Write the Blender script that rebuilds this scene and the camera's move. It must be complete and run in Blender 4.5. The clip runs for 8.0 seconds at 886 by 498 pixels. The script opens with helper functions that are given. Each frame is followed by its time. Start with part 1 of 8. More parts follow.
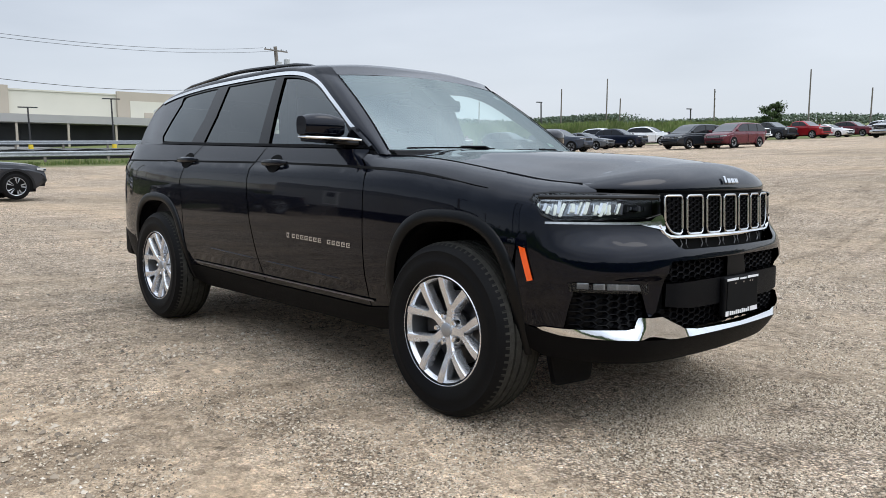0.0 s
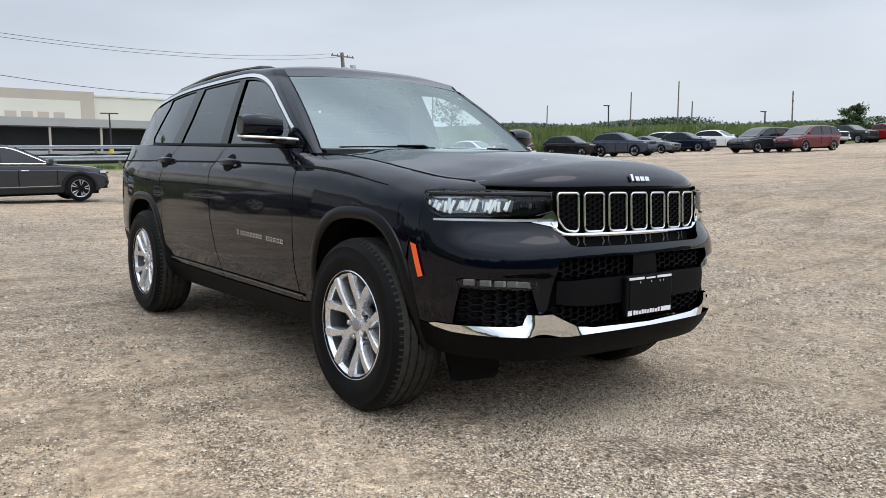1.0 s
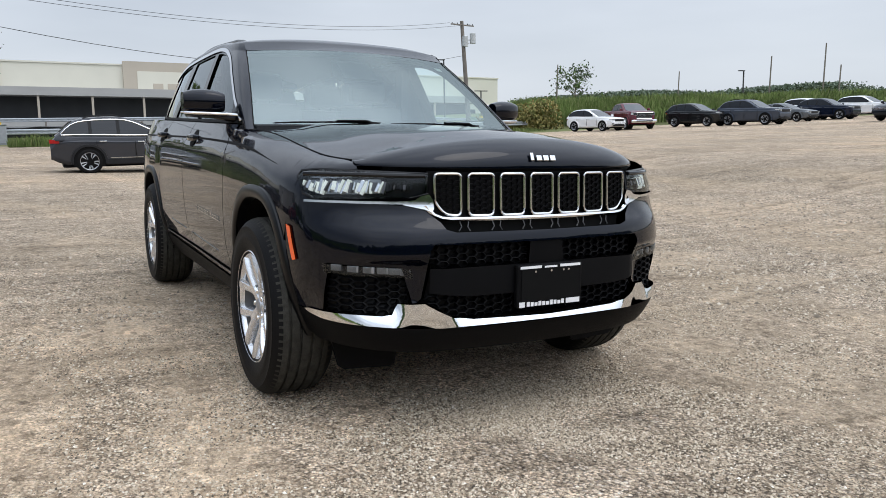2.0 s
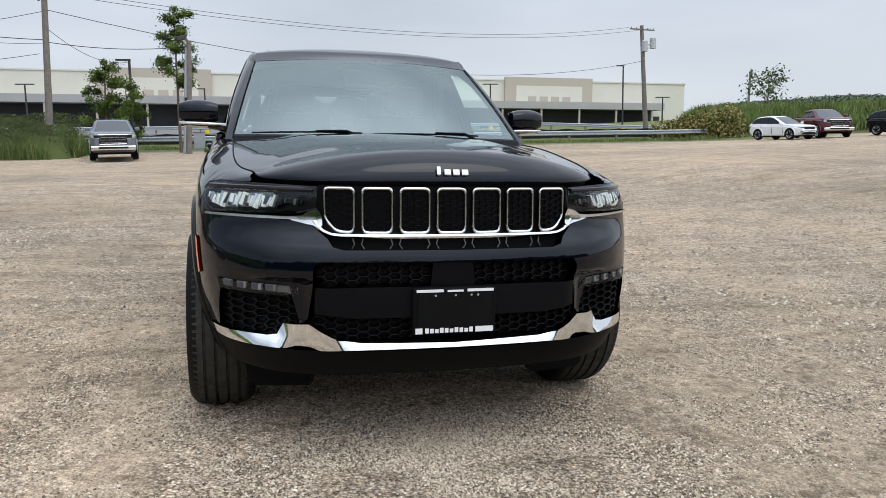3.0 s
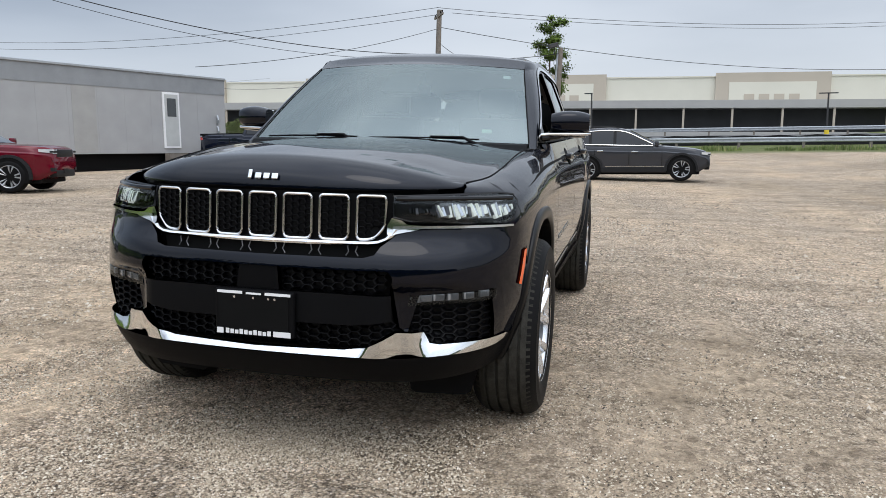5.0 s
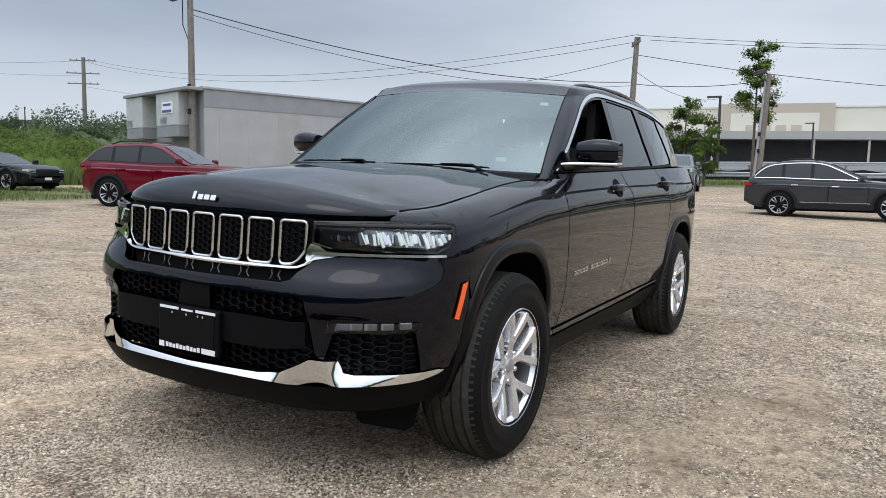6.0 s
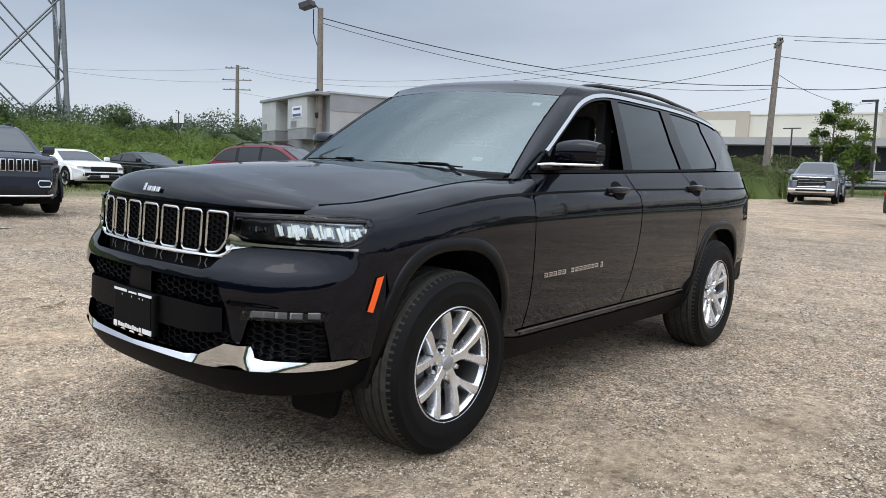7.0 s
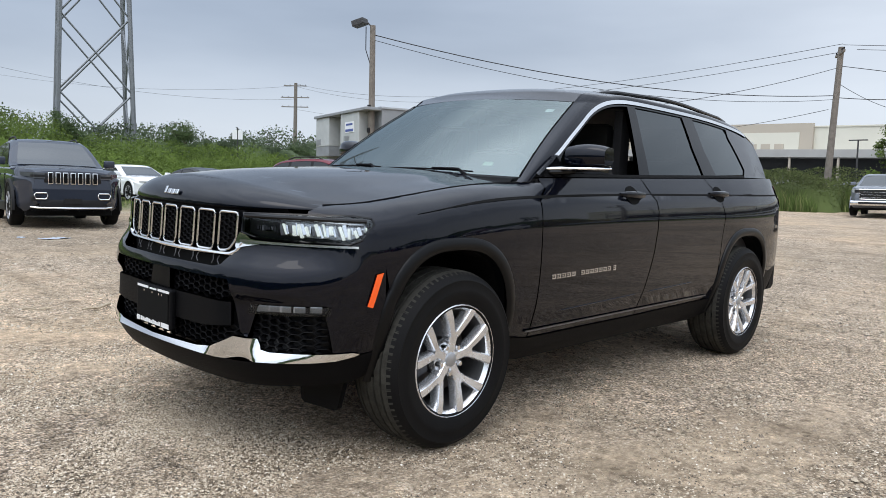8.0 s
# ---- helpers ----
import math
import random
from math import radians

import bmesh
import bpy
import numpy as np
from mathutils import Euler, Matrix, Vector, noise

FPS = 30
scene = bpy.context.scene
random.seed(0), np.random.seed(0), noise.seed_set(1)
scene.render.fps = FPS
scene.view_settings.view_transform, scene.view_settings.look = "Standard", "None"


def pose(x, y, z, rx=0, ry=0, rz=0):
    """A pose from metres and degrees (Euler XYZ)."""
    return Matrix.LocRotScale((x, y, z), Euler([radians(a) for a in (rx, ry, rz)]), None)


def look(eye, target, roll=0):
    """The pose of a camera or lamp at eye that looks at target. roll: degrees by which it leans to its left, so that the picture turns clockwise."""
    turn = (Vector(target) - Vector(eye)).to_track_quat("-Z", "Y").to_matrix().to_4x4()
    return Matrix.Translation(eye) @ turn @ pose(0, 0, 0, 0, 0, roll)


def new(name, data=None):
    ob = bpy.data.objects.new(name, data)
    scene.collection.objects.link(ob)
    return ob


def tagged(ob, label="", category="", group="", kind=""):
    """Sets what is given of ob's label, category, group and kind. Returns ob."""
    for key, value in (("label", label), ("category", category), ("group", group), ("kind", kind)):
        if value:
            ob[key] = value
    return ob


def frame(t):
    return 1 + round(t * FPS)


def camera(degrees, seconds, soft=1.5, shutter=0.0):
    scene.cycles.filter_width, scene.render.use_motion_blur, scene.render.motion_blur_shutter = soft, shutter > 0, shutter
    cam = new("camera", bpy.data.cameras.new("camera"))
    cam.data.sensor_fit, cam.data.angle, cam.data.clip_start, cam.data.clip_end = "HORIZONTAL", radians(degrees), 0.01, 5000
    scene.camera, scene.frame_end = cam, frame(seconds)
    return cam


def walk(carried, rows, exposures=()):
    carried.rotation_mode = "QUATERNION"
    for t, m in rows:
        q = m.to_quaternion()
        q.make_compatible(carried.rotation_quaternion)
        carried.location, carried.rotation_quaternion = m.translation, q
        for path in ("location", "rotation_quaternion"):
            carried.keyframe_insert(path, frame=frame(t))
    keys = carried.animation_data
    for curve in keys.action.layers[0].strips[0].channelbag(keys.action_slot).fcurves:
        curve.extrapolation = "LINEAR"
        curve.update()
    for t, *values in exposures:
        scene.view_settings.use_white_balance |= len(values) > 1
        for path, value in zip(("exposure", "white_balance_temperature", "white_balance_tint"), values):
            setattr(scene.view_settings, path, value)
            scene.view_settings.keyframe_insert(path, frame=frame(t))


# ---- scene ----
cam = camera(60.0, 8.0, soft=0.8)
ROWS = [
    (0, (2.472, -3.215, 1.206), (-1.892, 0.835, 0.461), -0.99),
    (0.5, (2.760, -3.027, 1.199), (-1.670, 0.959, 0.507), -0.97),
    (1, (2.979, -2.700, 1.165), (-1.738, 0.941, 0.462), -0.99),
    (1.5, (3.152, -2.251, 1.199), (-1.808, 1.046, 0.477), -0.95),
    (1.7, (3.262, -2.063, 1.183), (-1.794, 1.055, 0.339), -0.98),
    (2.8, (3.495, -0.930, 1.178), (-2.180, 0.847, 0.385), -1.06),
    (3, (3.558, -0.717, 1.177), (-2.187, 0.798, 0.338), -0.95),
    (3.5, (3.585, -0.214, 1.156), (-2.303, 0.584, 0.328), -0.93),
    (4, (3.571, 0.312, 1.169), (-2.377, 0.406, 0.382), -0.93),
    (4.2, (3.550, 0.535, 1.159), (-2.391, 0.280, 0.365), -1.07),
    (5.3, (3.308, 1.642, 1.151), (-2.337, -0.259, 0.427), -0.09),
    (5.5, (3.210, 1.824, 1.168), (-2.321, -0.401, 0.495), 0.16),
    (6, (2.947, 2.248, 1.151), (-2.271, -0.661, 0.588), 0.81),
    (6.5, (2.723, 2.680, 1.145), (-2.163, -0.752, 0.559), 1.48),
    (7, (2.521, 2.954, 1.139), (-2.103, -0.829, 0.589), 1.75),
    (7.5, (2.442, 3.148, 1.129), (-2.062, -0.789, 0.663), 1.68),
    (8, (2.459, 3.203, 1.090), (-1.882, -0.914, 0.644), 1.56),
]
walk(cam, [(t, look(eye, target, roll)) for t, eye, target, roll in ROWS], [(0.0, 0.05), (1.5, 0.02), (4.0, 0.0), (6.0, 0.05), (8.0, 0.17)])

# ---- daylight: high grey cloud ----
sky = bpy.data.worlds.new("cloudy_sky")
scene.world = sky
sky.use_nodes = True
nt = sky.node_tree
bg = nt.nodes["Background"]
SUN_EL, SUN_ROT = radians(62), radians(62)
st = nt.nodes.new("ShaderNodeTexSky")
st.sky_type = "NISHITA"
st.sun_disc = False
st.sun_elevation, st.sun_rotation = SUN_EL, SUN_ROT
st.dust_density, st.air_density = 3.0, 1.0
tc = nt.nodes.new("ShaderNodeTexCoord")
mp = nt.nodes.new("ShaderNodeMapping")
mp.inputs["Scale"].default_value = (1.0, 1.0, 4.5)
nt.links.new(tc.outputs["Generated"], mp.inputs["Vector"])
cl = nt.nodes.new("ShaderNodeTexNoise")
cl.inputs["Scale"].default_value = 1.7
cl.inputs["Detail"].default_value = 5
cl.inputs["Roughness"].default_value = 0.45
nt.links.new(mp.outputs["Vector"], cl.inputs["Vector"])
cr = nt.nodes.new("ShaderNodeValToRGB")
cr.color_ramp.elements[0].position, cr.color_ramp.elements[1].position = 0.36, 0.66
cr.color_ramp.elements[0].color = (4.2, 4.62, 5.25, 1)
cr.color_ramp.elements[1].color = (5.9, 6.3, 6.9, 1)
nt.links.new(cl.outputs["Fac"], cr.inputs["Fac"])
# the cloud thins and brightens towards the horizon
sp = nt.nodes.new("ShaderNodeSeparateXYZ")
nt.links.new(tc.outputs["Generated"], sp.inputs[0])
hz = nt.nodes.new("ShaderNodeMapRange")
hz.interpolation_type = "SMOOTHSTEP"
hz.inputs["From Min"].default_value, hz.inputs["From Max"].default_value = 0.0, 0.22
hz.inputs["To Min"].default_value, hz.inputs["To Max"].default_value = 0.6, 0.0
nt.links.new(sp.outputs["Z"], hz.inputs["Value"])
hm = nt.nodes.new("ShaderNodeMix")
hm.data_type = "RGBA"
hm.inputs["B"].default_value = (6.6, 6.95, 7.3, 1)
nt.links.new(hz.outputs["Result"], hm.inputs["Factor"])
nt.links.new(cr.outputs["Color"], hm.inputs["A"])
mx = nt.nodes.new("ShaderNodeMix")
mx.data_type = "RGBA"
mx.inputs["Factor"].default_value = 0.9
nt.links.new(st.outputs["Color"], mx.inputs["A"])
nt.links.new(hm.outputs["Result"], mx.inputs["B"])
# an overcast sky grows brighter towards the zenith
ze = nt.nodes.new("ShaderNodeMapRange")
ze.inputs["From Min"].default_value, ze.inputs["From Max"].default_value = 0.22, 1.0
ze.inputs["To Min"].default_value, ze.inputs["To Max"].default_value = 1.0, 2.15
nt.links.new(sp.outputs["Z"], ze.inputs["Value"])
zm = nt.nodes.new("ShaderNodeVectorMath")
zm.operation = "SCALE"
nt.links.new(mx.outputs["Result"], zm.inputs[0])
nt.links.new(ze.outputs["Result"], zm.inputs["Scale"])
# thicker, darker cloud over one quarter of the sky
dq = nt.nodes.new("ShaderNodeVectorMath")
dq.operation = "DOT_PRODUCT"
dq.inputs[1].default_value = (-0.35, -0.94, 0.0)
nt.links.new(tc.outputs["Generated"], dq.inputs[0])
dk = nt.nodes.new("ShaderNodeMapRange")
dk.interpolation_type = "SMOOTHSTEP"
dk.inputs["From Min"].default_value, dk.inputs["From Max"].default_value = 0.45, 1.0
nt.links.new(dq.outputs["Value"], dk.inputs["Value"])
tn = nt.nodes.new("ShaderNodeMix")
tn.data_type = "RGBA"
tn.inputs["A"].default_value = (0.985, 1.0, 1.02, 1)
tn.inputs["B"].default_value = (0.59, 0.65, 0.73, 1)
# its base lifts off the horizon and leaves a pale band there
lf = nt.nodes.new("ShaderNodeMapRange")
lf.interpolation_type = "SMOOTHSTEP"
lf.inputs["From Min"].default_value, lf.inputs["From Max"].default_value = 0.01, 0.24
lf.inputs["To Min"].default_value, lf.inputs["To Max"].default_value = 0.12, 1.0
nt.links.new(sp.outputs["Z"], lf.inputs["Value"])
lm = nt.nodes.new("ShaderNodeMath")
lm.operation = "MULTIPLY"
nt.links.new(dk.outputs["Result"], lm.inputs[0])
nt.links.new(lf.outputs["Result"], lm.inputs[1])
nt.links.new(lm.outputs[0], tn.inputs["Factor"])
dm = nt.nodes.new("ShaderNodeVectorMath")
dm.operation = "MULTIPLY"
nt.links.new(zm.outputs["Vector"], dm.inputs[0])
nt.links.new(tn.outputs["Result"], dm.inputs[1])
# thinner, brighter cloud where the sun stands
db = nt.nodes.new("ShaderNodeVectorMath")
db.operation = "DOT_PRODUCT"
db.inputs[1].default_value = (0.62, 0.20, 0.76)
nt.links.new(tc.outputs["Generated"], db.inputs[0])
br = nt.nodes.new("ShaderNodeMapRange")
br.interpolation_type = "SMOOTHSTEP"
br.inputs["From Min"].default_value, br.inputs["From Max"].default_value = 0.15, 0.95
br.inputs["To Min"].default_value, br.inputs["To Max"].default_value = 1.0, 1.75
nt.links.new(db.outputs["Value"], br.inputs["Value"])
bs = nt.nodes.new("ShaderNodeVectorMath")
bs.operation = "SCALE"
nt.links.new(dm.outputs["Vector"], bs.inputs[0])
nt.links.new(br.outputs["Result"], bs.inputs["Scale"])
nt.links.new(bs.outputs["Vector"], bg.inputs["Color"])
bg.inputs["Strength"].default_value = 0.126

sun = new("sun", bpy.data.lights.new("sun", "SUN"))
sun.data.energy = 0.5
sun.data.angle = radians(35)
sun.data.color = (1.0, 0.96, 0.90)
sun.matrix_basis = look((0, 0, 30), (-30 / math.tan(SUN_EL) * math.sin(SUN_ROT), -30 / math.tan(SUN_EL) * math.cos(SUN_ROT), 0))

# ---- materials ----
def clamp(v, a=0.0, b=1.0):
    return max(a, min(b, v))


def smooth(a, b, v):
    t = clamp((v - a) / (b - a))
    return t * t * (3 - 2 * t)


def mat(name, color, rough=0.5, metal=0.0, coat=0.0, vary=0.0, scale=8.0, bump=0.0, bump_scale=60.0, rough_vary=0.0,
        second=None, emit=0.0, alpha=1.0, trans=0.0, ior=1.5, per_object=0.0, spec=0.5):
    """A surface with two scales of variation: broad stains and fine grain."""
    m = bpy.data.materials.new(name)
    m.use_nodes = True
    nt = m.node_tree
    b = nt.nodes["Principled BSDF"]
    b.inputs["Roughness"].default_value = rough
    b.inputs["Metallic"].default_value = metal
    b.inputs["Coat Weight"].default_value = coat
    b.inputs["Coat Roughness"].default_value = 0.03
    b.inputs["IOR"].default_value = ior
    b.inputs["Specular IOR Level"].default_value = spec
    b.inputs["Transmission Weight"].default_value = trans
    b.inputs["Alpha"].default_value = alpha
    col = (*color, 1)
    b.inputs["Base Color"].default_value = col
    if emit:
        b.inputs["Emission Color"].default_value = col
        b.inputs["Emission Strength"].default_value = emit
    if vary or bump or rough_vary:
        tc = nt.nodes.new("ShaderNodeTexCoord")
        n1 = nt.nodes.new("ShaderNodeTexNoise")
        n1.inputs["Scale"].default_value = scale
        n1.inputs["Detail"].default_value = 6
        nt.links.new(tc.outputs["Object"], n1.inputs["Vector"])
        n2 = nt.nodes.new("ShaderNodeTexNoise")
        n2.inputs["Scale"].default_value = bump_scale
        n2.inputs["Detail"].default_value = 4
        nt.links.new(tc.outputs["Object"], n2.inputs["Vector"])
        if vary:
            r = nt.nodes.new("ShaderNodeValToRGB")
            lo = second or tuple(c * (1 - vary) for c in color)
            r.color_ramp.elements[0].position, r.color_ramp.elements[1].position = 0.3, 0.7
            r.color_ramp.elements[0].color = (*lo, 1)
            r.color_ramp.elements[1].color = (*[min(1, c * (1 + 0.5 * vary)) for c in color], 1) if not second else col
            mx = nt.nodes.new("ShaderNodeMath")
            mx.operation = "MULTIPLY_ADD"
            mx.inputs[1].default_value = 0.35
            nt.links.new(n2.outputs["Fac"], mx.inputs[0])
            sc = nt.nodes.new("ShaderNodeMath")
            sc.operation = "MULTIPLY"
            sc.inputs[1].default_value = 0.65
            nt.links.new(n1.outputs["Fac"], sc.inputs[0])
            nt.links.new(sc.outputs[0], mx.inputs[2])
            nt.links.new(mx.outputs[0], r.inputs["Fac"])
            out = r.outputs["Color"]
            if per_object:
                oi = nt.nodes.new("ShaderNodeObjectInfo")
                hs = nt.nodes.new("ShaderNodeHueSaturation")
                mr = nt.nodes.new("ShaderNodeMapRange")
                mr.inputs["To Min"].default_value, mr.inputs["To Max"].default_value = 1 - per_object, 1 + per_object
                nt.links.new(oi.outputs["Random"], mr.inputs["Value"])
                nt.links.new(mr.outputs["Result"], hs.inputs["Value"])
                nt.links.new(out, hs.inputs["Color"])
                out = hs.outputs["Color"]
            nt.links.new(out, b.inputs["Base Color"])
        if bump:
            bp = nt.nodes.new("ShaderNodeBump")
            bp.inputs["Strength"].default_value = bump
            bp.inputs["Distance"].default_value = 0.01
            nt.links.new(n2.outputs["Fac"], bp.inputs["Height"])
            nt.links.new(bp.outputs["Normal"], b.inputs["Normal"])
        if rough_vary:
            rr = nt.nodes.new("ShaderNodeMapRange")
            rr.inputs["To Min"].default_value, rr.inputs["To Max"].default_value = max(0, rough - rough_vary), rough + rough_vary
            nt.links.new(n1.outputs["Fac"], rr.inputs["Value"])
            nt.links.new(rr.outputs["Result"], b.inputs["Roughness"])
    return m


def tinted(name, color, rough=0.02, dark=0.25, ior=1.7, gloss=(0.92, 0.97, 0.98)):
    """Car glass: a thin clear pane that keeps part of the light and mirrors the sky."""
    m = bpy.data.materials.new(name)
    m.use_nodes = True
    nt = m.node_tree
    nt.nodes.remove(nt.nodes["Principled BSDF"])
    out = nt.nodes["Material Output"]
    tr = nt.nodes.new("ShaderNodeBsdfTransparent")
    tr.inputs["Color"].default_value = (color[0] * dark, color[1] * dark, color[2] * dark, 1)
    gl = nt.nodes.new("ShaderNodeBsdfGlossy")
    gl.inputs["Roughness"].default_value = rough
    gl.inputs["Color"].default_value = (*gloss, 1)
    fr = nt.nodes.new("ShaderNodeFresnel")
    fr.inputs["IOR"].default_value = ior
    mx = nt.nodes.new("ShaderNodeMixShader")
    nt.links.new(fr.outputs[0], mx.inputs[0])
    nt.links.new(tr.outputs[0], mx.inputs[1])
    nt.links.new(gl.outputs[0], mx.inputs[2])
    nt.links.new(mx.outputs[0], out.inputs["Surface"])
    return m


# ---- mesh helpers ----
def put_mesh(name, me, material, parent=None, label=""):
    if material:
        me.materials.append(material)
    ob = new(name, me)
    if parent:
        ob.parent = parent
    if label:
        ob["label"] = label
    return ob


def part(name, bm, material, parent=None, label="", soft=False):
    """Links a bmesh as one mesh object under a thing or a part."""
    me = bpy.data.meshes.new(name)
    bm.normal_update()
    bm.to_mesh(me)
    bm.free()
    if soft:
        me.polygons.foreach_set("use_smooth", [True] * len(me.polygons))
        me.set_sharp_from_angle(angle=radians(35))
    return put_mesh(name, me, material, parent, label)


def thing(name, m, label, category, group="", kind=""):
    """An empty at the base of a thing, which parents its parts."""
    ob = new(name)
    ob.empty_display_size = 0.1
    ob.matrix_basis = m
    return tagged(ob, label, category, group, kind)


def add_box(bm, x0, x1, y0, y1, z0, z1, m=None, bevel=0.0):
    vs = [bm.verts.new((x, y, z)) for x in (x0, x1) for y in (y0, y1) for z in (z0, z1)]
    fs = [bm.faces.new([vs[i] for i in f]) for f in ((0, 1, 3, 2), (4, 6, 7, 5), (0, 4, 5, 1), (2, 3, 7, 6), (0, 2, 6, 4), (1, 5, 7, 3))]
    if bevel:
        es = list({e for f in fs for e in f.edges})
        r = bmesh.ops.bevel(bm, geom=es, offset=bevel, segments=2, profile=0.5, affect="EDGES")
        vs = list({v for f in r["faces"] for v in f.verts} | {v for v in vs if v.is_valid})
    if m:
        bmesh.ops.transform(bm, matrix=m, verts=vs)
    return vs


def add_rod(bm, a, b, r0, r1=None, n=8, caps=True):
    """A tapered rod from a to b."""
    a, b = Vector(a), Vector(b)
    r1 = r0 if r1 is None else r1
    q = (b - a).to_track_quat("Z", "Y")
    rings = []
    for p, r in ((a, r0), (b, r1)):
        rings.append([bm.verts.new(p + q @ Vector((r * math.cos(2 * math.pi * i / n), r * math.sin(2 * math.pi * i / n), 0))) for i in range(n)])
    for i in range(n):
        bm.faces.new((rings[0][i], rings[0][(i + 1) % n], rings[1][(i + 1) % n], rings[1][i]))
    if caps:
        bm.faces.new(rings[0][::-1])
        bm.faces.new(rings[1])


def add_tube(bm, pts, r, n=6, closed=False):
    """A tube along points; r may be one radius or one for each point."""
    pts = [Vector(p) for p in pts]
    rs = r if isinstance(r, (list, tuple)) else [r] * len(pts)
    rings = []
    up = Vector((0, 0, 1))
    for i, p in enumerate(pts):
        a = pts[i - 1] if (i or closed) else p
        b = pts[(i + 1) % len(pts)] if (i < len(pts) - 1 or closed) else p
        t = (b - a).normalized()
        ref = up if abs(t.z) < 0.95 else Vector((1, 0, 0))
        u = t.cross(ref).normalized()
        v = u.cross(t)
        rings.append([bm.verts.new(p + rs[i] * (math.cos(2 * math.pi * k / n) * u + math.sin(2 * math.pi * k / n) * v)) for k in range(n)])
    m = len(rings)
    for i in range(m if closed else m - 1):
        a, b = rings[i], rings[(i + 1) % m]
        for k in range(n):
            bm.faces.new((a[k], b[k], b[(k + 1) % n], a[(k + 1) % n]))
    if not closed:
        bm.faces.new(rings[0])
        bm.faces.new(rings[-1][::-1])


def add_lathe(bm, prof, n=48, axis="Y", dents=None):
    """Turns a profile of (radius, along) about the y axis; dents(i, k) lowers the radius."""
    rings = []
    for i in range(n):
        a = 2 * math.pi * i / n
        ring = []
        for k, (r, h) in enumerate(prof):
            rr = r - (dents(i, k) if dents else 0)
            ring.append(bm.verts.new((rr * math.cos(a), h, rr * math.sin(a))))
        rings.append(ring)
    for i in range(n):
        a, b = rings[i], rings[(i + 1) % n]
        for k in range(len(prof) - 1):
            bm.faces.new((a[k], a[k + 1], b[k + 1], b[k]))


def add_prism(bm, pts, lo, hi, axis="y"):
    """Extrudes a 2D outline between lo and hi along an axis."""
    def at(p, h):
        return {"x": (h, p[0], p[1]), "y": (p[0], h, p[1]), "z": (p[0], p[1], h)}[axis]
    a = [bm.verts.new(at(p, lo)) for p in pts]
    b = [bm.verts.new(at(p, hi)) for p in pts]
    fs = [bm.faces.new(a), bm.faces.new(b[::-1])]
    n = len(pts)
    for i in range(n):
        fs.append(bm.faces.new((a[i], b[i], b[(i + 1) % n], a[(i + 1) % n])))
    bmesh.ops.recalc_face_normals(bm, faces=fs)
    return a + b


def spline(pts, n=400):
    """Catmull-Rom through points, evenly sampled, as an array."""
    p = np.array(pts, float)
    p = np.vstack([2 * p[0] - p[1], p, 2 * p[-1] - p[-2]])
    out = []
    m = len(p) - 3
    for i in range(m):
        a, b, c, d = p[i:i + 4]
        k = max(4, n // m)
        for t in np.linspace(0, 1, k, endpoint=False):
            out.append(0.5 * (2 * b + (c - a) * t + (2 * a - 5 * b + 4 * c - d) * t ** 2 + (3 * b - a - 3 * c + d) * t ** 3))
    out.append(p[-2])
    return np.array(out)


def curve_of(pts, n=300):
    """A smooth one-valued function through (x, value) pairs with rising x."""
    s = spline(pts, n)
    xs, ys = s[:, 0], s[:, 1]
    return lambda x: float(np.interp(x, xs, ys))


